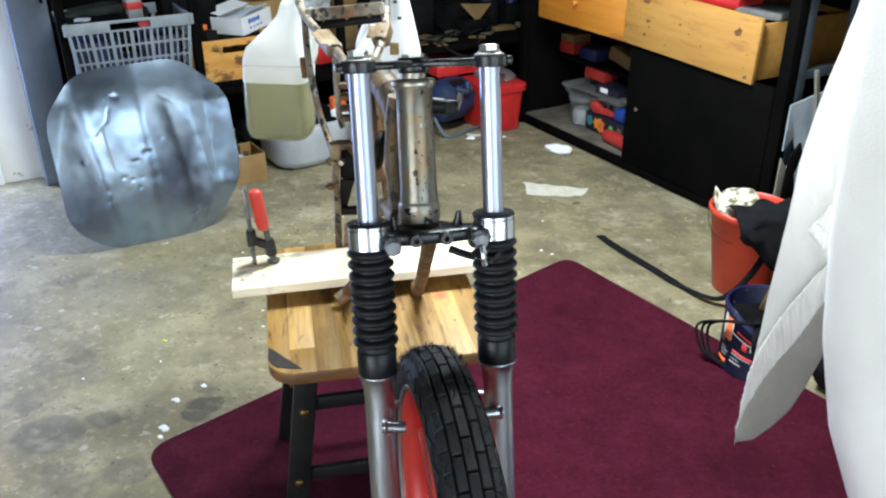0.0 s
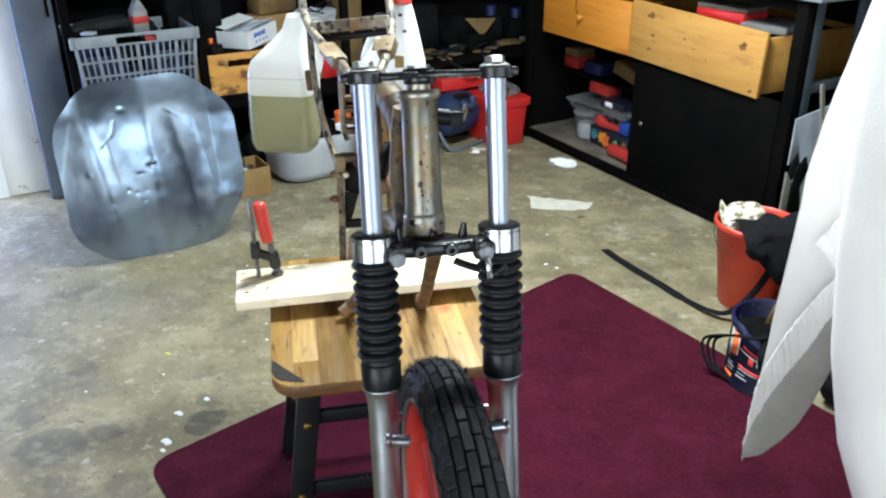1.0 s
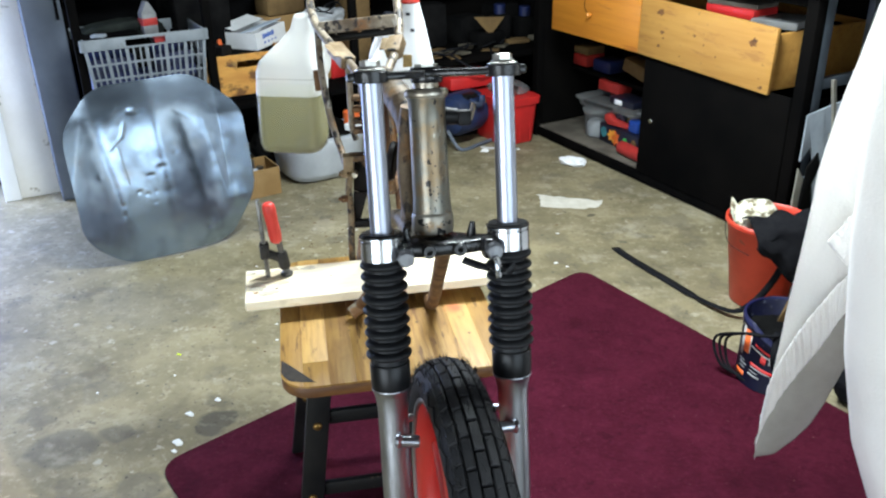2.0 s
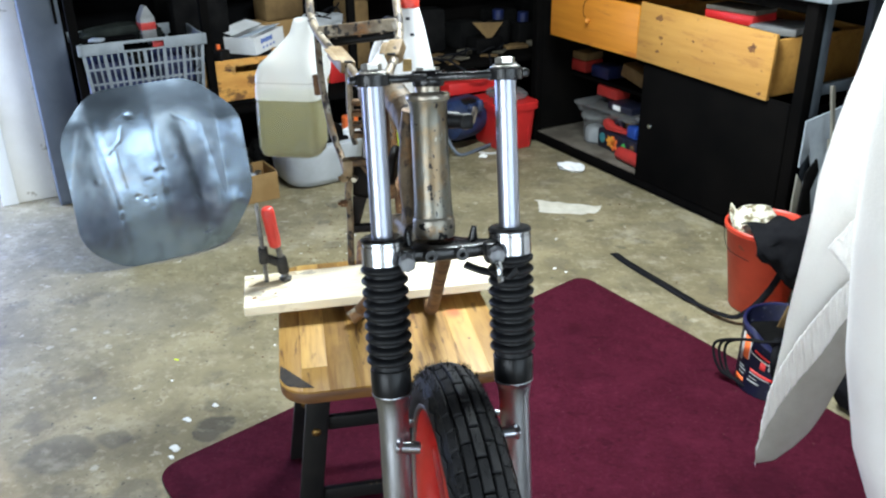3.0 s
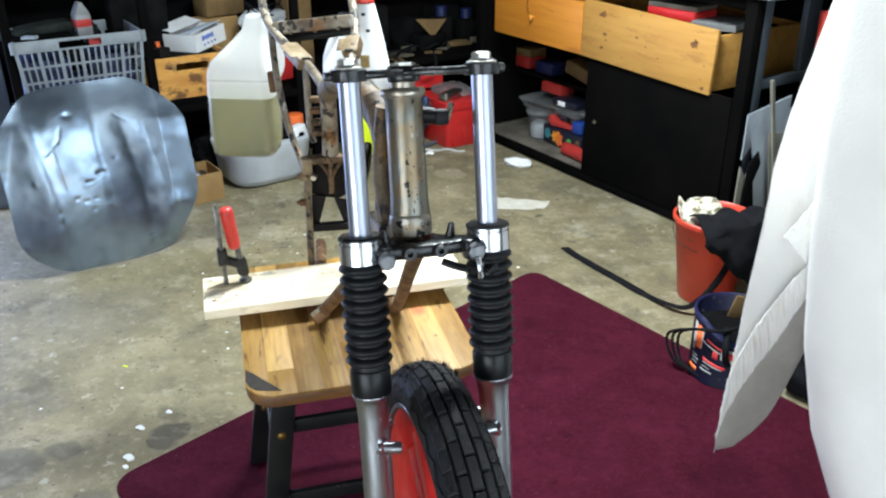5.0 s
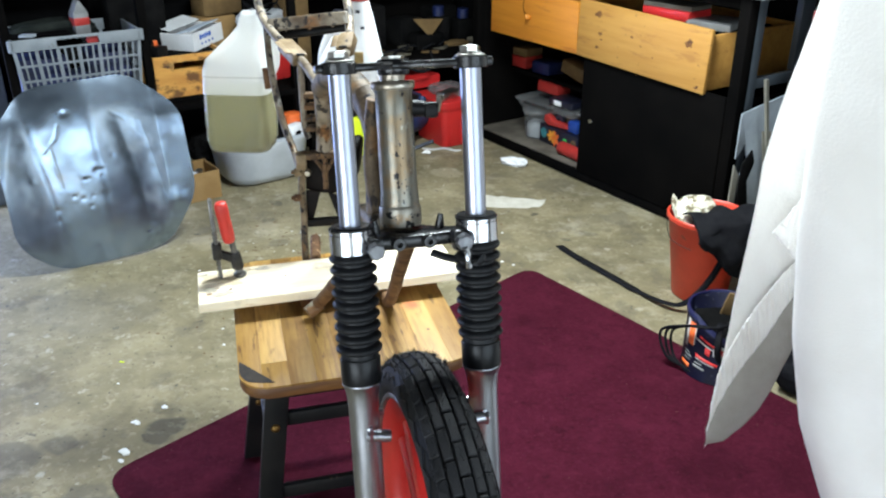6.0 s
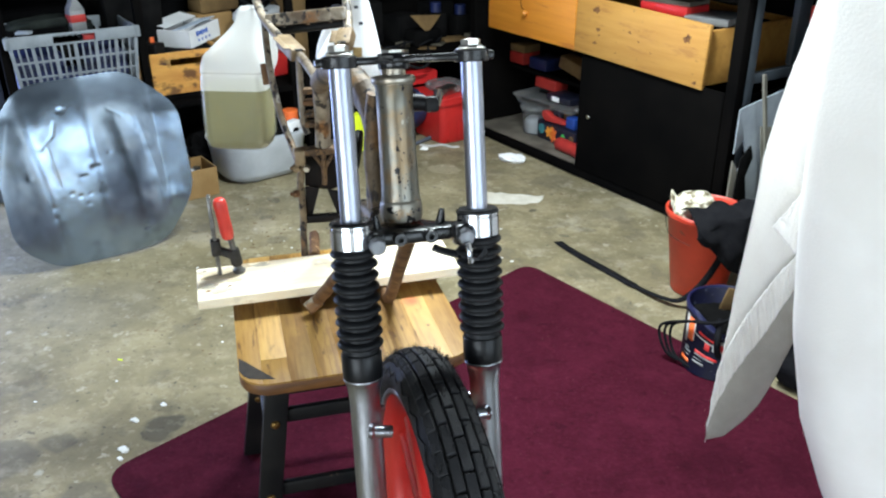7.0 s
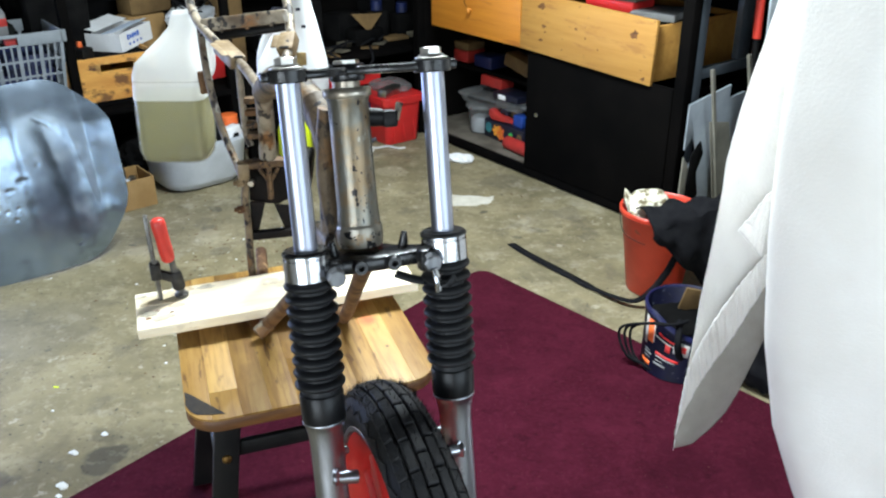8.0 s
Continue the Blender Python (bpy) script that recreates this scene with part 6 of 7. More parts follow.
solid("cable", tube([(0, 0, 0.02), (0.06, -0.07, -0.03), (0.16, -0.09, -0.07), (0.24, -0.07, -0.04), (0.28, 0.02, 0.02)], 0.008, 8), BLACKCLOTH, "black cable hanging over the bench edge", "cable", R(2.66, 4.36, 0.49, 0))
# Added blocks fill the dim back of the bench with near-black.
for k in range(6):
    lump("dark_bin", (0.20, 0.16, 0.16 + 0.05 * (k % 3)), R(2.20 + 0.26 * k, 4.76, 0.488, rnd.uniform(-15, 15)), CLUTTER, "near-black filler block at the back of the bench", "bin", 30 + k, "bins on the bench")
for x, z in ((3.15, 0.69), (3.335, 0.66)):
    lump("dark_bin", (0.12, 0.10, z - 0.030 - 0.488), R(x, 4.62, 0.488, 0), CLUTTER, "near-black filler block carrying a blue tin", "bin", x)
    can("blue_cap_tin", 0.035, 0.06, R(x, 4.62, z - 0.029, 0), DULLBLUE, "blue tin standing on a dark filler block", "tin")

# ---- the workbench with drawers ----
wb = thing("workbench", R(0, 0), "black workbench with pine drawers and grey worktop", "workbench")
XF, YN, YL = 3.15, 2.30, 4.19
part("worktop", B((0.76, 2.0, 0.04), (XF + 0.345, 3.23, 1.075), 0.004), WORKTOP, wb, "grey laminate worktop")
for x, y in ((XF + 0.012, YN + 0.025), (XF + 0.012, YL), (XF + 0.63, YN + 0.025), (XF + 0.63, YL)):
    part("post", B((0.055, 0.055, 1.055), (x, y, 0.5275), 0.004), BLACK, wb)
part("post_side", B((0.05, 0.004, 1.05), (XF + 0.062, YN + 0.0, 0.5275), 0.001), POSTGREY, wb, "grey side face of the post")
part("bottom_shelf", B((0.62, 1.86, 0.022), (XF + 0.32, 3.245, 0.050), 0.002), DUSTSHELF, wb, "dusty grey bottom shelf")
part("plinth", B((0.02, 1.86, 0.05), (XF + 0.002, 3.245, 0.031), 0.003), BLACK, wb)
part("mid_shelf", B((0.40, 0.90, 0.02), (XF + 0.42, 3.70, 0.395), 0.002), BLACK, wb)
part("divider", B((0.60, 0.018, 0.58), (XF + 0.32, 3.235, 0.352), 0.002), BLACK, wb)
part("back_panel", B((0.012, 1.90, 0.99), (XF + 0.635, 3.24, 0.55), 0.002), BLACK, wb)
panel = part("door_panel", B((0.018, 0.885, 0.585), (XF - 0.006, 2.80, 0.350), 0.003), BLACK, wb, "black sliding door panel")
lk2 = lathe([(0, 0.006), (0.011, 0.006), (0.013, 0.003), (0.013, 0)], 20, None, (XF - 0.015, 3.163, 0.345), Matrix.Rotation(radians(-90), 4, "Y"))
part("lock", lk2, CHROME, panel, "chrome cylinder lock")
part("end_panel", B((0.60, 0.016, 0.98), (XF + 0.33, YL - 0.02, 0.56), 0.002), BLACK, wb)
part("side_rail", B((0.60, 0.03, 0.045), (XF + 0.32, YN + 0.02, 0.700), 0.003), POSTGREY, wb, "grey side rail")
part("rear_upright", B((0.085, 0.03, 0.33), (XF + 0.385, YN + 0.03, 0.888), 0.003), POSTGREY, wb, "grey rear upright")
part("side_panel", B((0.60, 0.014, 0.60), (XF + 0.32, YN + 0.045, 0.32), 0.002), BLACK, wb)
part("top_rail", B((0.03, 1.86, 0.05), (XF + 0.02, 3.245, 1.028), 0.003), BLACK, wb)


def drawer(y0, y1, z0, z1, out, tilt, face, label, depth, name="drawer"):
    """A drawer whose front spans y0 to y1; out: how far it stands out."""
    yc, w, h = (y0 + y1) / 2, abs(y1 - y0), z1 - z0
    m = pose(XF - out, yc, (z0 + z1) / 2, tilt, 0, 0)
    fr = B((0.02, w, h), (-0.010, 0, 0), 0.004)
    fr.transform(m)
    ob = part(name, fr, face, wb, label)
    for s in (-1, 1):
        sd = B((depth, 0.016, h * 0.86), (depth / 2 + 0.002, s * (w / 2 - 0.022), -0.01), 0.002)
        sd.transform(m)
        part("drawer_side", sd, PINERAW, ob)
    bt = B((depth, w - 0.06, 0.008), (depth / 2 + 0.002, 0, -h / 2 + 0.02))
    bt.transform(m)
    part("drawer_bottom", bt, PINERAW, ob)
    bk = B((0.016, w - 0.06, h * 0.8), (depth - 0.01, 0, -0.01))
    bk.transform(m)
    part("drawer_back", bk, PINERAW, ob)
    return ob, m


d1, m1 = drawer(3.30, 4.03, 0.660, 0.915, 0.0, 0.3, PINEFACE, "varnished orange pine drawer", 0.5)
kb = lathe([(0, 0.030), (0.010, 0.029), (0.0165, 0.022), (0.0165, 0.016), (0.009, 0.010), (0.009, 0.0), (0, 0)], 20, None, (0, 0, 0), Matrix.Rotation(radians(-90), 4, "Y"))
kb.transform(m1 @ Matrix.Translation((-0.02, 0.02, 0.0)))
part("knob", kb, PINEFACE, d1, "turned wooden knob")
loop = tube([(-0.026, 0.01, 0.008), (-0.030, 0.035, 0.030), (-0.024, 0.045, 0.075), (-0.023, 0.020, 0.105), (-0.024, -0.01, 0.118)], 0.0016, 6)
loop.transform(m1 @ Matrix.Translation((-0.003, 0.02, 0)))
solid("string", loop, CLUTTER, "thin dark string looped on the drawer knob", "string", ROOM)
d2, m2 = drawer(2.462, 3.283, 0.648, 0.922, 0.012, 1.9, PINERAW, "raw knotty pine drawer pulled open", 0.6)
for y, z, r in ((0.27, 0.085, 0.019), (0.25, -0.005, 0.011), (0.265, -0.07, 0.010), (0.04, 0.02, 0.008), (-0.10, -0.045, 0.005), (-0.30, 0.06, 0.022), (-0.37, -0.115, 0.010), (0.24, -0.03, 0.006), (-0.02, -0.01, 0.005), (0.12, -0.09, 0.004)):
    kn = prism([(y + r * math.cos(a) * (1 + 0.35 * math.sin(2 * a + y * 9) + 0.30 * math.sin(3 * a + z * 31)), z + r * (0.8 + 0.25 * math.sin(5 * a + y * 40)) * math.sin(a)) for a in [2 * math.pi * k / 20 for k in range(20)]], 0.0201, 0.0207, 0, None, Matrix(((0, 0, -1, 0), (1, 0, 0, 0), (0, 1, 0, 0), (0, 0, 0, 1))))
    kn.transform(m2)
    part("knot", kn, KNOT, d2)
lump("manual_box", (0.16, 0.26, 0.045), R(XF + 0.12, 2.80, 0.90, 4), TUBRED, "red boxed manual lying in the open drawer", "box", 40)
lump("magazine", (0.15, 0.26, 0.020), R(XF + 0.12, 2.80, 0.945, 7), DUSTSHELF, "dark magazine on the red box", "magazine", 41)
lump("magazine", (0.22, 0.20, 0.03), R(XF + 0.16, 2.60, 0.885, 20), DULLPALE, "pale blue magazine pages in the drawer", "magazine", 42)
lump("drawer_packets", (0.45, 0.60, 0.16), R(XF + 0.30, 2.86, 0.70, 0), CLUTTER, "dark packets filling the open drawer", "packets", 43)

# in the open bay
lump("tool_case", (0.10, 0.18, 0.06), R(3.40, 3.77, 0.325, 0), DULLRED, "red plastic tool case", "case", 50)
ct = thing("clear_tub", R(3.33, 3.82, 0.061, 0), "round clear plastic tub with pale contents on the shelf", "tub")
part("tub_body", lathe([(0, 0), (0.062, 0), (0.066, 0.005), (0.078, 0.14), (0.082, 0.145), (0.082, 0.15)], 28), CLEARBOX, ct)
part("contents", rough(lathe([(0, 0.004), (0.03, 0.004), (0.056, 0.004), (0.060, 0.03), (0.063, 0.06), (0.058, 0.08), (0.040, 0.092), (0.02, 0.086), (0, 0.095)], 30), 0.007, 30), TUBWHITE, ct, "crumpled pale contents")
part("lid", lathe([(0, 0.168), (0.085, 0.168), (0.09, 0.16), (0.09, 0.15), (0, 0.15)], 28), CLEARBOX, ct)
cbx = thing("clear_box", R(3.38, 3.80, 0.232, 6), "shallow clear plastic box stacked on the tub", "box")
part("box_body", slab([(0, 0, 0, 0.18, 0.28, 0.02), (0.035, 0, 0, 0.20, 0.32, 0.025), (0.04, 0, 0, 0.22, 0.34, 0.025), (0.05, 0, 0, 0.22, 0.34, 0.025)]), CLEARBOX, cbx, angle=50)
part("contents", B((0.15, 0.24, 0.025), (0, 0, 0.02), 0.006), CLUTTER, cbx, "dark small parts")
lump("navy_case", (0.14, 0.20, 0.035), R(3.36, 3.58, 0.298, 0), CASENAVY, "navy plastic case with white label", "case", 51)
lump("label_card", (0.003, 0.06, 0.026), R(3.286, 3.60, 0.302, 0), PAPER, "white label on a navy case", "label", 52)
lump("clear_box", (0.14, 0.18, 0.052), R(3.37, 3.575, 0.245, 0), CLEARBOX, "clear shallow plastic box carrying a navy case", "box", 53)
lump("box_lid", (0.12, 0.15, 0.012), R(3.40, 3.43, 0.262, 0), DULLPALE, "pale flat plastic lid on a small carton", "lid", 54)
lump("small_carton", (0.10, 0.10, 0.088), R(3.42, 3.44, 0.171, 4), DULLCARD, "small brown carton on the shelf stack", "carton", 56)
lump("small_carton", (0.07, 0.12, 0.060), R(3.40, 3.58, 0.171, -5), DULLCARD, "small brown carton behind a red tape gun", "carton", 57)
gun = thing("tape_dispenser", R(3.335, 3.62, 0.171, 12), "red tape gun with dark roll lying on a printed carton", "dispenser")
TURNED = Matrix(((0, 0, 1, 0), (1, 0, 0, 0), (0, 1, 0, 0), (0, 0, 0, 1)))  # outline in y and z, raised along x
part("body", prism([(-0.085, 0.004), (0.060, 0.004), (0.085, 0.030), (0.080, 0.060), (0.060, 0.066), (0.020, 0.034), (-0.040, 0.028), (-0.085, 0.022)], -0.045, -0.005, 0.003, None, TURNED), DULLRED, gun, "red plastic body")
part("roll", lathe([(0.012, -0.022), (0.030, -0.022), (0.030, 0.022), (0.012, 0.022), (0.012, -0.022)], 24, None, (0.018, 0.010, 0.033), Matrix.Rotation(radians(90), 4, "Y")), STAINDARK, gun, "dark tape roll")
part("handle", tube([(-0.02, -0.07, 0.014), (-0.02, -0.095, 0.020), (-0.02, -0.115, 0.032)], 0.012, 10), DULLBLUE, gun, "blue grip")
lump("navy_tin", (0.06, 0.075, 0.065), R(3.325, 3.475, 0.171, 0), TINBLUE, "blue tin standing on the printed carton", "tin", 55)
pk = thing("printed_carton", R(3.33, 3.57, 0.061, -3), "dark printed carton with yellow, orange and green patches", "carton")
part("carton_body", B((0.10, 0.35, 0.105), (0, 0, 0.054), 0.003), CASENAVY, pk)
TEAL = mat("teal_print", (0.035, 0.20, 0.22), (0.025, 0.13, 0.15), 30, 0.5)
AMBER = mat("amber_print", (0.75, 0.33, 0.03), (0.65, 0.20, 0.03), 24, 0.5)
for y, z, w, h, spikes, mt in ((0.132, 0.060, 0.026, 0.030, 0, TEAL), (0.050, 0.056, 0.040, 0.030, 7, AMBER), (0.020, 0.050, 0.026, 0.036, 5, ORANGE), (-0.065, 0.055, 0.019, 0.021, 0, GREEN), (-0.140, 0.055, 0.022, 0.030, 0, DULLCARD), (-0.140, 0.052, 0.008, 0.016, 4, STAINDARK)):
    shape = [(y + w * (1 + (0.30 * math.cos(spikes * a) if spikes else 0)) * math.cos(a), z + h * (1 + (0.30 * math.cos(spikes * a) if spikes else 0)) * math.sin(a)) for a in [2 * math.pi * k / 28 for k in range(28)]]
    part("printed_patch", prism(shape, 0.0505, 0.0525 if mt is not STAINDARK else 0.054, 0, None, Matrix(((0, 0, -1, 0), (1, 0, 0, 0), (0, 1, 0, 0), (0, 0, 0, 1)))), mt, pk)
solid("red_roll", rod((0, -0.10, 0.036), (0, 0.10, 0.036), 0.035, seg=24, bevel=0.006), DULLRED, "red plastic roll lying on the bottom shelf", "roll", R(3.235, 3.40, 0.061, -4))
for y, w, h, mt, lab in ((4.10, 0.13, 0.070, DULLRED, "dimmed red carton on the middle shelf"), (3.90, 0.15, 0.07, DULLBLUE, "dark blue case on the middle shelf"), (3.42, 0.05, 0.07, DULLRED, "red tin on the middle shelf")):
    lump("shelf_box", (0.14, w, h), R(3.46, y, 0.406, 3), mt, lab, "box", y, "boxes on the middle shelf")
lump("shelf_folder", (0.10, 0.26, 0.075), R(3.44, 3.585, 0.432, 2, 13), DULLCARD, "tan card folder leaning on the middle shelf", "folder", 62)
lump("shelf_box", (0.13, 0.13, 0.045), R(3.46, 4.10, 0.477, 3), DULLCARD, "yellow-brown flat box on a red carton", "box", 60)

# boards, dark gap shapes and tools at the bench's end, outlines in x and z
END_BOARDS = [
    (2.250, OFFCUT, "torn pale grey sheet with ragged edge leaning on the workbench", [(3.113, 0.603), (3.379, 0.646), (3.380, 0.589), (3.486, 0.600), (3.543, 0.407), (3.56, 0.0), (3.22, 0.0), (3.154, 0.326), (3.191, 0.394), (3.164, 0.465), (3.113, 0.410)]),
    (2.222, BEIGEBOARD, "beige board offcut leaning on the workbench", [(3.226, 0.518), (3.361, 0.492), (3.50, 0.0), (3.36, 0.0)]),
    (2.215, BEIGEBOARD, "tan board offcut standing at the workbench post", [(3.066, 0.40), (3.114, 0.336), (3.16, 0.0), (3.06, 0.0)]),
    # Two near-black shapes added for the shaded gaps between the boards.
    (2.206, CLUTTER, "dark shape standing for the gap at the workbench post", [(3.105, 0.400), (3.158, 0.452), (3.182, 0.396), (3.150, 0.318), (3.176, 0.215), (3.140, 0.0), (3.085, 0.0), (3.098, 0.250)]),
    (2.180, CLUTTER, "dark strip standing for the gap beside the boards", [(3.395, 0.520), (3.430, 0.535), (3.520, 0.0), (3.455, 0.0)]),
    (2.100, WALLPANEL, "pale blue-grey panel standing beside the workbench", [(3.318, 1.20), (3.62, 1.20), (3.66, 0.0), (3.42, 0.0)]),
]
for y, mt, lab, o in END_BOARDS:
    solid("board_offcut", prism([(x, -z) for x, z in o], -0.004, 0.004, 0.001, None, Matrix.Rotation(radians(-90), 4, "X")), mt, lab, "board", R(0, y, 0.001), "boards at the bench end")
for y, a, b in ((2.200, (3.167, 0.75), (3.361, 0.002)), (2.190, (3.387, 0.781), (3.62, 0.002))):
    st = B((0.016, 0.012, 1.0), (0, 0, 0.5))
    for v in st.verts:
        v.co.x, v.co.z = v.co.x + b[0] + (a[0] - b[0]) * v.co.z, b[1] + (a[1] - b[1]) * v.co.z
    solid("batten", st, BEIGEBOARD, "thin grey-beige batten leaning on the workbench", "batten", R(0, y, 0.0), "battens at the bench end")
mk = thing("long_torch", R(3.50, 2.20, 0.001, 0), "long black tool with red grip leaning at the bench end", "tool")
part("shaft", rod((0, 0, 0), (0, 0.04, 0.82), 0.014, seg=14), BLACKMETAL, mk)
part("grip", rod((0, 0.04, 0.82), (0, 0.047, 0.98), 0.019, seg=16, bevel=0.004), REDCAP, mk, "red plastic grip")

# ---- bucket, bag and cables by the rug ----
bk = thing("bucket", pose(1.065, 3.205, 0, 0, 0, 0), "orange-red plastic bucket with rag and black bag", "bucket")
part("bucket_body", lathe([(0, 0.003), (0.098, 0.0), (0.104, 0.006), (0.146, 0.315), (0.150, 0.318), (0.155, 0.322), (0.155, 0.336), (0.150, 0.340), (0.144, 0.336), (0.141, 0.318), (0.100, 0.012), (0, 0.010)], 48), BUCKETRED, bk, angle=50)
part("handle_wire", tube([(-0.151, 0.02, 0.32), (-0.158, -0.03, 0.285), (-0.145, -0.085, 0.26), (-0.09, -0.135, 0.245)], 0.0014, 8), BLACKMETAL, bk)


def cloth(nu, nv, place):
    bm = bmesh.new()
    vs = [[bm.verts.new(place(i / nu, j / nv)) for i in range(nu + 1)] for j in range(nv + 1)]
    for j in range(nv):
        for i in range(nu):
            bm.faces.new((vs[j][i], vs[j][i + 1], vs[j + 1][i + 1], vs[j + 1][i]))
    return bm


def thicken(ob, t):
    s = ob.modifiers.new("thickness", "SOLIDIFY")
    s.thickness, s.offset = t, 0
    return ob


def rag_place(u, v):
    x, y = (u - 0.5) * 0.185, (v - 0.5) * 0.16
    z = 0.296 + 0.108 * math.exp(-((x / 0.088) ** 4 + (y / 0.062) ** 2)) + 0.014 * noise.noise((u * 3.1, v * 2.6, 2.0)) - 0.020 * abs(noise.noise((u * 2.6 + v * 2 + 3, v * 1.5, 1.0))) + 0.004 * noise.noise((u * 9, v * 9, 4.0))
    if u < 0.14 and v < 0.5:
        z += 0.075 * (0.14 - u) / 0.14
    return Vector((x - 0.035, y - 0.02, z))


thicken(solid("rag", cloth(26, 22, rag_place), RAGCLOTH, "stained pale rag heaped in the bucket", "rag", pose(1.058, 3.245, 0.0, 0, 0, -10)), 0.003)


def bag_place(u, v):
    # over the rim and down the outside
    x = -0.120 + 0.31 * u
    run = v * 0.44
    r = 0.135
    if run < 0.12:
        y, z = 0.02 - run * 1.15, 0.345 + 0.022 * math.sin(math.pi * run / 0.12) + 0.045 * u
    else:
        y, z = -0.118 - 0.035 * math.sin((run - 0.12) * 7), 0.347 + 0.03 * u - (run - 0.12) * (0.12 + 1.05 * u)
    y -= 0.035 * u * (1 - 0.4 * v)
    fold = 0.012 * noise.noise((u * 6, v * 5, 7.0)) + 0.006 * math.sin(u * 19 + v * 4)
    return Vector((x, y + fold - 0.02, z + fold))


thicken(solid("black_bag", cloth(30, 30, bag_place), BLACKCLOTH, "black fabric bag hanging over the bucket's rim", "bag", pose(1.075, 3.19, 0, 0, 0, 8)), 0.005)
STRAP = [(0.556, 3.616, 0.004), (0.60, 3.535, 0.004), (0.665, 3.43, 0.006), (0.745, 3.318, 0.004), (0.83, 3.185, 0.008), (0.90, 3.085, 0.02), (0.955, 3.045, 0.03), (1.01, 3.04, 0.075), (1.06, 3.045, 0.15), (1.095, 3.055, 0.23), (1.11, 3.07, 0.30)]
sb = bmesh.new()
prev = None
line = [Vector(p) for p in STRAP]
fine = []
for i in range(len(line) - 1):
    p0, p1, p2, p3 = line[max(i - 1, 0)], line[i], line[i + 1], line[min(i + 2, len(line) - 1)]
    for k in range(5):
        t = k / 5
        fine.append(0.5 * ((2 * p1) + (p2 - p0) * t + (2 * p0 - 5 * p1 + 4 * p2 - p3) * t * t + (3 * p1 - p0 - 3 * p2 + p3) * t ** 3))
for i, p in enumerate(fine):
    way = (fine[min(i + 1, len(fine) - 1)] - fine[max(i - 1, 0)]).normalized()
    side = way.cross(Vector((0.25, -0.35, 1))).normalized() * (0.019 if i < 20 else 0.012)
    pair = (sb.verts.new(p - side), sb.verts.new(p + side))
    if prev:
        sb.faces.new((prev[0], prev[1], pair[1], pair[0]))
    prev = pair
thicken(solid("strap", sb, BLACKCLOTH, "black webbing strap trailing from the bucket over the floor", "strap"), 0.003)

pt = thing("paint_pail", pose(1.035, 2.75, 0.012, 0, 0, 0), "dark blue paint pail with orange label on the rug edge", "pail")
part("pail_body", lathe([(0, 0), (0.118, 0), (0.122, 0.005), (0.138, 0.20), (0.142, 0.205), (0.142, 0.222), (0.136, 0.225), (0.132, 0.20), (0.118, 0.02), (0, 0.015)], 44), NAVY, pt)
part("rim", lathe([(0.139, 0.212), (0.1445, 0.214), (0.1445, 0.226), (0.138, 0.229), (0.134, 0.226), (0.136, 0.212)], 44), mat("dark_blue_rim", (0.008, 0.010, 0.055), (0.006, 0.007, 0.035), 10, 0.4), pt, "dark blue pail rim")
for a0, a1, z0, z1, mt in ((194, 207, 0.115, 0.195, ORANGE), (207, 209, 0.12, 0.195, DULLWHITE), (214, 250, 0.088, 0.100, TUBRED), (214, 246, 0.080, 0.086, DULLPALE), (182, 204, 0.03, 0.045, ORANGE), (186, 193, 0.10, 0.20, DULLWHITE), (216, 244, 0.165, 0.175, TUBRED), (210, 240, 0.150, 0.156, DULLWHITE), (240, 262, 0.13, 0.19, DULLWHITE), (246, 258, 0.145, 0.175, TUBRED), (188, 206, 0.070, 0.076, DULLPALE), (188, 202, 0.082, 0.086, DULLPALE), (190, 204, 0.058, 0.062, DULLPALE), (212, 232, 0.050, 0.058, DULLPALE), (214, 228, 0.066, 0.070, DULLPALE), (228, 236, 0.12, 0.15, TUBRED)):
    lb = bmesh.new()
    rowsl = []
    for k in range(7):
        a = radians(a0 + (a1 - a0) * k / 6)
        rowsl.append([lb.verts.new(((0.1225 + 0.0165 * z / 0.2 + 0.0012) * math.cos(a), (0.1225 + 0.0165 * z / 0.2 + 0.0012) * math.sin(a), z)) for z in (z0, z1)])
    for p, q in zip(rowsl, rowsl[1:]):
        lb.faces.new((p[0], q[0], q[1], p[1]))
    thicken(part("label_patch", lb, mt, pt), 0.0008)
# Dark contents, near-black so the pail's shaded inside is in the colour.
part("filling", rough(lathe([(0.128, 0.165), (0.08, 0.185), (0, 0.175)], 24), 0.02, 25), CLUTTER, pt, "dark contents inside the pail")
for ob in pt.children:
    for v in ob.data.vertices:  # slumped: the near rim sags and the foot stands forward of it
        x, y, z = v.co
        sag = min(1.0, max(0.0, (0.45 * x - 0.89 * y) / 0.14))
        v.co = (0.95 * x + 0.24 * z - 0.045, 0.95 * y + 0.52 * z - 0.105, 0.72 * z * (1 - 0.45 * sag))
part("torn_card", rough(B((0.075, 0.010, 0.10), (0.03, 0.03, 0.155), 0.002, Matrix.Rotation(radians(14), 4, "Y")), 0.004, 20), DULLCARD, pt, "torn tan card inside the pail")
for k in range(3):
    d = 0.012 * k
    solid("cable", tube([(1.02, 2.665, 0.165), (0.965 - d, 2.63, 0.172), (0.90 - d, 2.665, 0.160), (0.845 - 1.6 * d, 2.70, 0.12), (0.85 - d, 2.66, 0.045), (0.895, 2.60 + d, 0.022), (0.95, 2.575 + d, 0.020), (1.02, 2.56 + d, 0.022)], 0.0048, 10), BLACKCLOTH, "black cable looped over the paint pail", "cable", None, "cables on the pail")
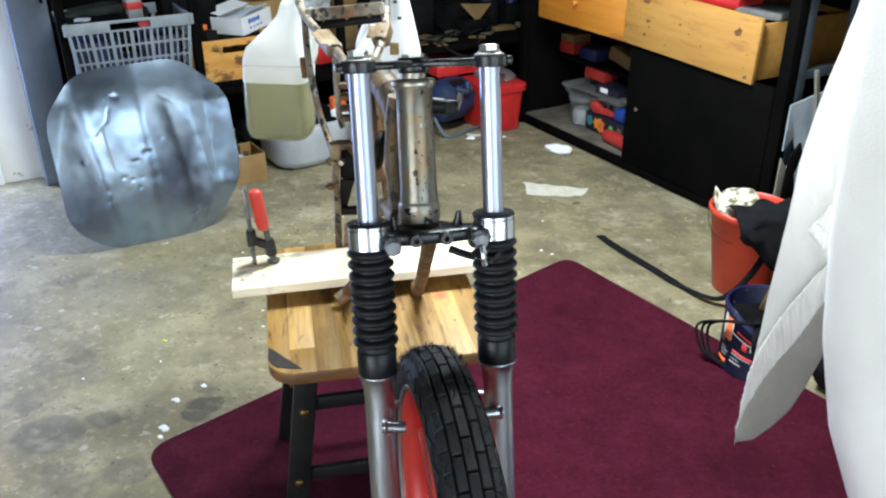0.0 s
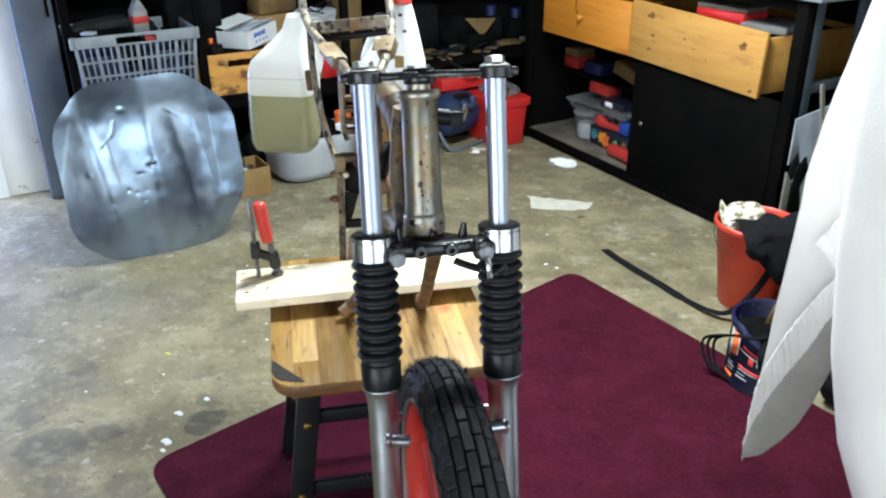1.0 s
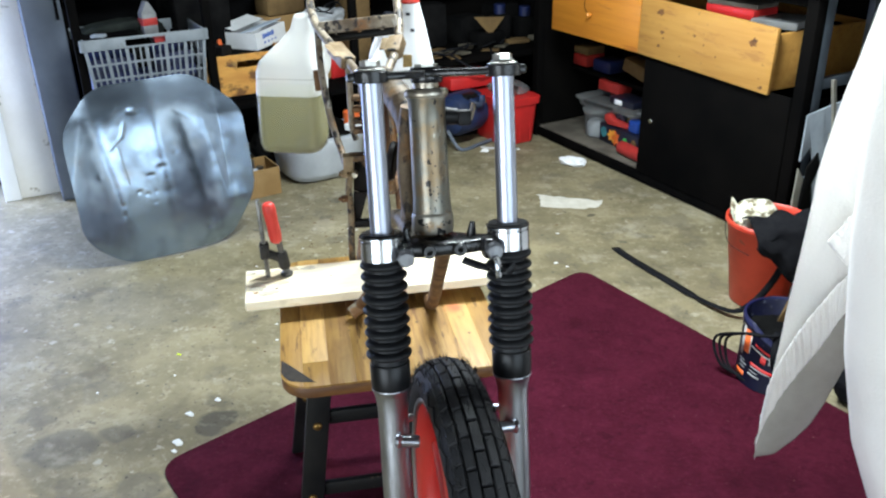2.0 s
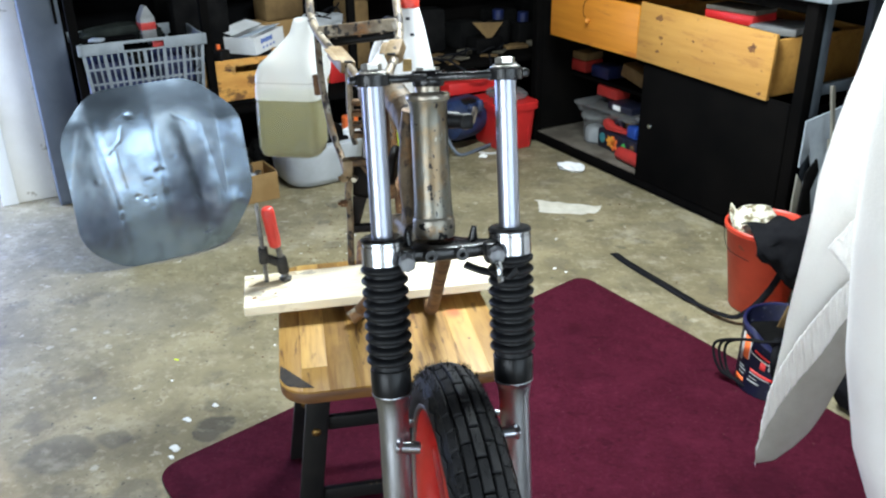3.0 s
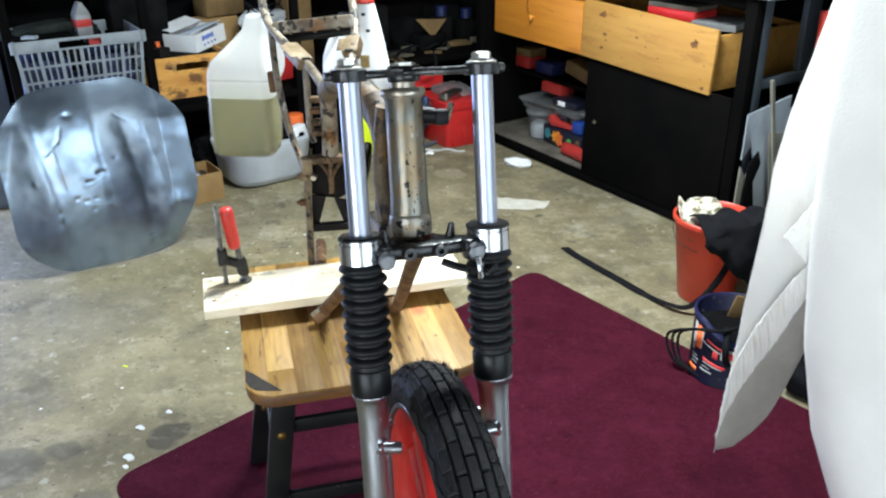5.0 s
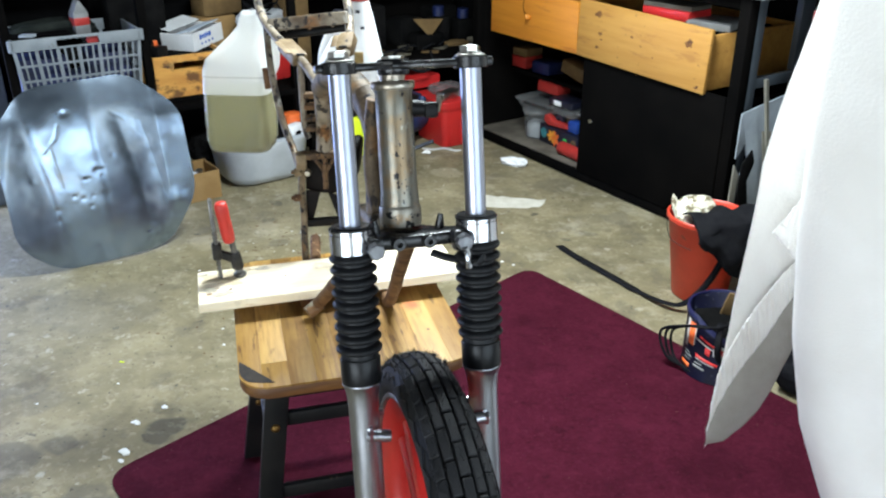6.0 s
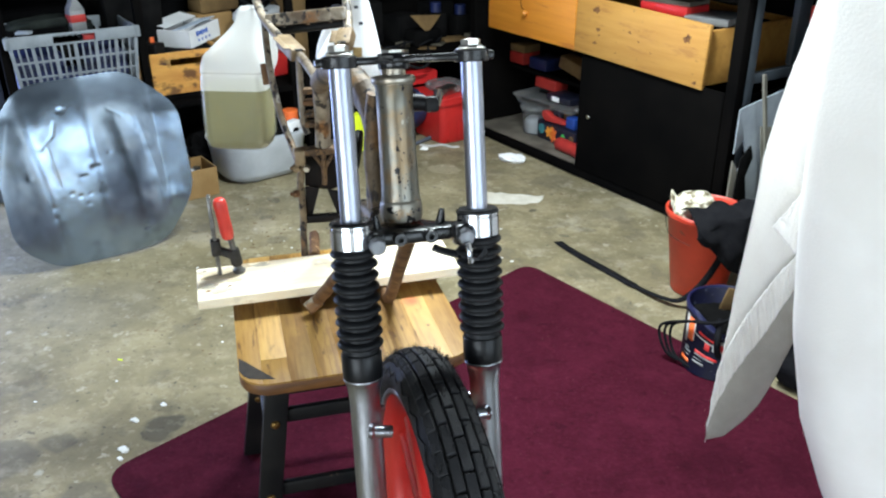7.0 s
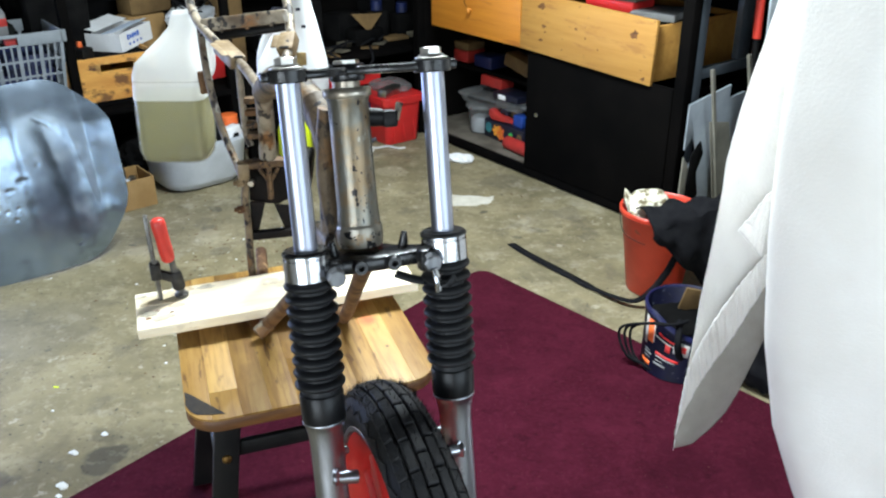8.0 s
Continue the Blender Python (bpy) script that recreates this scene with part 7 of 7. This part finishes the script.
solid("cable", tube([(0.99, 2.66, 0.168), (0.970, 2.602, 0.13), (0.975, 2.592, 0.08), (1.01, 2.60, 0.04), (1.05, 2.58, 0.022)], 0.011, 10), BLACKCLOTH, "thick black cable hanging down the pail", "cable")

solid("cable_plug", rod((-0.03, 0, 0.015), (0.03, 0.012, 0.015), 0.013, 0.009, 14, bevel=0.003), ORANGE, "orange cable plug lying on the rug", "plug", pose(0.925, 2.63, 0.012, 0, 0, -35))
crumple("black_holdall", (0.34, 0.22, 0.22), pose(1.305, 2.505, 0.0, 0, 0, -45), BLACKCLOTH, "black fabric holdall on the floor behind the dust sheet", "bag", 71)

# ---- white dust sheet ----
ds = thing("dust_sheet", pose(1.2, 1.8, 0), "white dust sheet draped to the floor with a hanging stitched corner", "dust sheet")
DSI = pose(1.2, 1.8, 0).inverted()


def edge_x(z):
    """How far out the drape bulges at a height."""
    table = [(0.0, 1.085), (0.263, 0.954), (0.45, 0.878), (0.669, 0.824), (0.918, 0.793), (1.12, 0.781), (1.331, 0.778), (1.80, 0.80)]
    for (z0, x0), (z1, x1) in zip(table, table[1:]):
        if z <= z1:
            t = (z - z0) / (z1 - z0)
            return x0 + (x1 - x0) * t
    return 0.8


def drape_place(u, v):
    z = 0.004 + 1.72 * v
    a = u * 2 - 0.35
    x0 = edge_x(z)
    if a < 0:
        p = Vector((x0 + 0.62 * (-a) + 0.3 * (-a) ** 1.6, 1.75 - a * 1.3, z))
    else:
        p = Vector((x0 + 0.62 * a ** 1.5, 1.75 - 0.42 * a, z))
    f = 0.0022 * noise.noise((a * 14, z * 9, 8.0)) * min(1, abs(a) * 4) + 0.003 * math.sin(a * 13 + z * 2.4) * min(1, abs(a) * 5) + 0.022 * noise.noise((a * 2.2, z * 1.6, 3.0)) * min(1, abs(a) * 4)
    return DSI @ (p + Vector((-f, -f, 0)))


thicken(part("drape", cloth(70, 50, drape_place), CLOTHWHITE, ds, "white cotton drape"), 0.002)
thicken(part("drape_top", cloth(10, 10, lambda u, v: DSI @ Vector((0.80 + 1.3 * u, 1.1 + 1.3 * v, 1.722 + 0.02 * u))), CLOTHWHITE, ds), 0.002)


def flap_left(z):
    table = [(0.165, 0.783), (0.30, 0.785), (0.508, 0.795), (0.72, 0.800), (0.936, 0.810), (1.12, 0.836), (1.289, 0.868), (1.72, 0.96)]
    for (z0, x0), (z1, x1) in zip(table, table[1:]):
        if z <= z1:
            return x0 + (x1 - x0) * (z - z0) / (z1 - z0)
    return 0.96


def flap_place(u, v):
    z = 0.165 + 1.55 * v
    left = flap_left(z)
    right = min(left + 0.010 + (z - 0.165) * 0.46, 1.02 + 0.08 * v)
    x = left + (right - left) * u
    zz = z + (0.10 * u * (1 - v) ** 3)
    y = 2.03 + 0.05 * math.sin(math.pi * u) * 0.5 - 0.05 * u * v + 0.016 * noise.noise((x * 8, z * 3.5, 1.0)) + 0.004 * noise.noise((x * 26 + z * 9, z * 9, 5.0)) + 0.0016 * noise.noise((x * 50, z * 34, 2.0))
    return DSI @ Vector((x, y - 0.03 * math.sin(2.2 * u), zz))


flap = thicken(part("corner_flap", cloth(40, 110, flap_place), CLOTHWHITE, ds, "hanging sheet corner"), 0.0015)


def run(table, s):
    """A point on the line through the table's points, s from 0 to 1."""
    k = min(int(s * (len(table) - 1)), len(table) - 2)
    t = s * (len(table) - 1) - k
    return Vector(table[k]) * (1 - t) + Vector(table[k + 1]) * t


HEMLINE = [(0.766, 0.207), (0.812, 0.222), (0.850, 0.265), (0.880, 0.318), (0.905, 0.385), (0.930, 0.470), (0.955, 0.580)]
SEAMLOW = [(0.763, 0.255), (0.776, 0.320), (0.800, 0.395), (0.830, 0.462), (0.865, 0.528), (0.895, 0.605), (0.922, 0.665)]
SEAMTOP = [(0.764, 0.330), (0.768, 0.425), (0.784, 0.495), (0.808, 0.560), (0.842, 0.635), (0.878, 0.700), (0.912, 0.745)]


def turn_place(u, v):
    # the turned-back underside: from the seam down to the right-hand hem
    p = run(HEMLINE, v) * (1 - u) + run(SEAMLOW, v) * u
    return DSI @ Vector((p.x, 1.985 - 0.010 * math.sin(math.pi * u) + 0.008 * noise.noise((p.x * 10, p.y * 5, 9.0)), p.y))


# Greyer than the drape because the shade is in its colour.
thicken(part("turned_underside", cloth(18, 40, turn_place), CLOTHSHADE, ds, "underside of the white sheet, its shade in the colour"), 0.0015)


def hem_place(u, v):
    # puckers run across the band
    p = run(SEAMLOW, v) * (1 - u) + run(SEAMTOP, v) * u
    ruck = 0.0042 * noise.noise((u * 1.2 + v * 6, v * 42, 2.0)) + 0.0022 * noise.noise((u * 2.5, v * 95, 6.0))
    return DSI @ Vector((p.x, 1.980 - 0.005 * math.sin(math.pi * u) ** 0.6 + ruck, p.y + 0.004 * noise.noise((v * 22, 0, 4.0)) * (1 - u)))


thicken(part("stitched_hem", cloth(14, 150, hem_place), CLOTHHEM, ds, "puckered stitched hem"), 0.0012)


def fold_place(u, v):
    a, b = Vector((0.836, 0.800)).lerp(Vector((0.888, 0.885)), v), Vector((0.896, 0.735)).lerp(Vector((0.905, 0.900)), v)
    p = a.lerp(b, u)
    return DSI @ Vector((p.x, 1.978 + 0.005 * noise.noise((u * 1.5 + v * 5, v * 12, 3.0)) + 0.004 * noise.noise((u * 3, u * 16 + v * 9, 1.0)), p.y))


thicken(part("turned_fold", cloth(16, 16, fold_place), CLOTHWHITE, ds, "puckered beige fold of the sheet"), 0.0015)

# ---- small things on the floor ----
patch = []
rnd = random.Random(3)
for x0, y0, x1, y1 in ((0.213, 4.225, 0.533, 4.16), (0.533, 4.16, 0.50, 4.063), (0.50, 4.063, 0.226, 4.062), (0.226, 4.062, 0.213, 4.225)):
    for k in range(8):
        t = k / 8
        patch.append((x0 + (x1 - x0) * t + rnd.uniform(-0.012, 0.012), y0 + (y1 - y0) * t + rnd.uniform(-0.012, 0.012)))
structure("floor_patch", prism(patch, 0.0, 0.0025), mat("pale_floor_filler", (0.60, 0.57, 0.49), (0.50, 0.47, 0.39), 14, 0.7, 0, 0.3, 60), "pale filler patch on the concrete", "floor patch")


wad = bmesh.new()
bmesh.ops.create_icosphere(wad, subdivisions=4, radius=1.0)
for v in wad.verts:
    n = v.co.normalized()
    k = 1 + 0.30 * noise.noise(n * 1.7) - 0.16 * abs(noise.noise(n * 4.1)) - 0.08 * abs(noise.noise(n * 9.0))
    v.co = Vector((n.x * 0.085 * k, n.y * 0.044 * k, max(n.z * 0.030 * k + 0.017, 0.0)))
solid("tissue", wad, PAPER, "crumpled white tissue on the floor", "tissue", pose(0.405, 4.69, 0.001, 0, 0, -25))
solid("paper_strip", tube([(-0.13, 4.955, 0.004), (-0.06, 4.93, 0.006), (0.0, 4.945, 0.010), (0.06, 4.915, 0.006), (0.10, 4.93, 0.004)], 0.007, 8, flat=0.25), DULLWHITE, "torn white paper strip lying on the floor", "paper strip")
for x, y, s in ((-0.784, 2.378, 0.014), (-0.843, 2.295, 0.018), (-0.826, 2.157, 0.022), (-0.821, 2.118, 0.012), (-0.10, 4.885, 0.03), (-0.55, 2.95, 0.007), (-0.7, 2.75, 0.006), (0.30, 3.45, 0.010), (0.345, 3.42, 0.008), (-0.98, 2.5, 0.005), (-0.62, 3.25, 0.006)):
    crumb = bmesh.new()
    bmesh.ops.create_icosphere(crumb, subdivisions=2, radius=s * 0.75)
    for v in crumb.verts:
        v.co = Vector((v.co.x * 1.2, v.co.y * 0.8, max(v.co.z * 0.5, 0) + 0.0005))
    rough(crumb, s * 0.35, 1.6 / s, x * 10)
    solid("plaster_crumb", crumb, PLASTERBIT, "white plaster crumb on the floor", "crumb", pose(x, y, 0.001, 0, 0, 40 * x), "crumbs on the floor")
solid("yellow_scrap", B((0.018, 0.006, 0.002), (0, 0, 0.002), 0.0005), YELLOW, "small yellow plastic scrap on the floor", "scrap", pose(-1.017, 2.627, 0, 0, 0, -15))

# rust and plaster grit swept off the frame, too fine to count
rnd = random.Random(29)
for tint, count, label in ((RUSTY, 210, "brown rust flakes scattered under the frame"), (PLASTERBIT, 40, "pale plaster grit scattered on the concrete")):
    verts, faces = [], []
    for k in range(count):
        if k % 3:
            x, y = rnd.gauss(-0.62, 0.22), rnd.gauss(3.55, 0.28)
        else:
            x, y = rnd.uniform(-1.2, 1.0), rnd.uniform(2.3, 4.4)
        if x + 0.935 * (y - 3.385) < 0.55 and x - 0.933 * (y - 3.385) > 0.30:
            continue
        s, a = rnd.uniform(0.003, 0.008), rnd.uniform(0, 6.28)
        ring = [(x + s * rnd.uniform(0.6, 1.2) * math.cos(a + q * 1.257), y + s * rnd.uniform(0.5, 1.0) * math.sin(a + q * 1.257)) for q in range(5)]
        at = len(verts)
        verts += [(px, py, 0.0003) for px, py in ring] + [(x, y, 0.0003 + s * 0.35)]
        faces += [(at + q, at + (q + 1) % 5, at + 5) for q in range(5)] + [tuple(at + 4 - q for q in range(5))]
    me = bpy.data.meshes.new("floor_grit")
    me.from_pydata(verts, [], faces)
    me.materials.append(tint)
    tagged(new("floor_grit", me), label, "grit", "", "stuff")
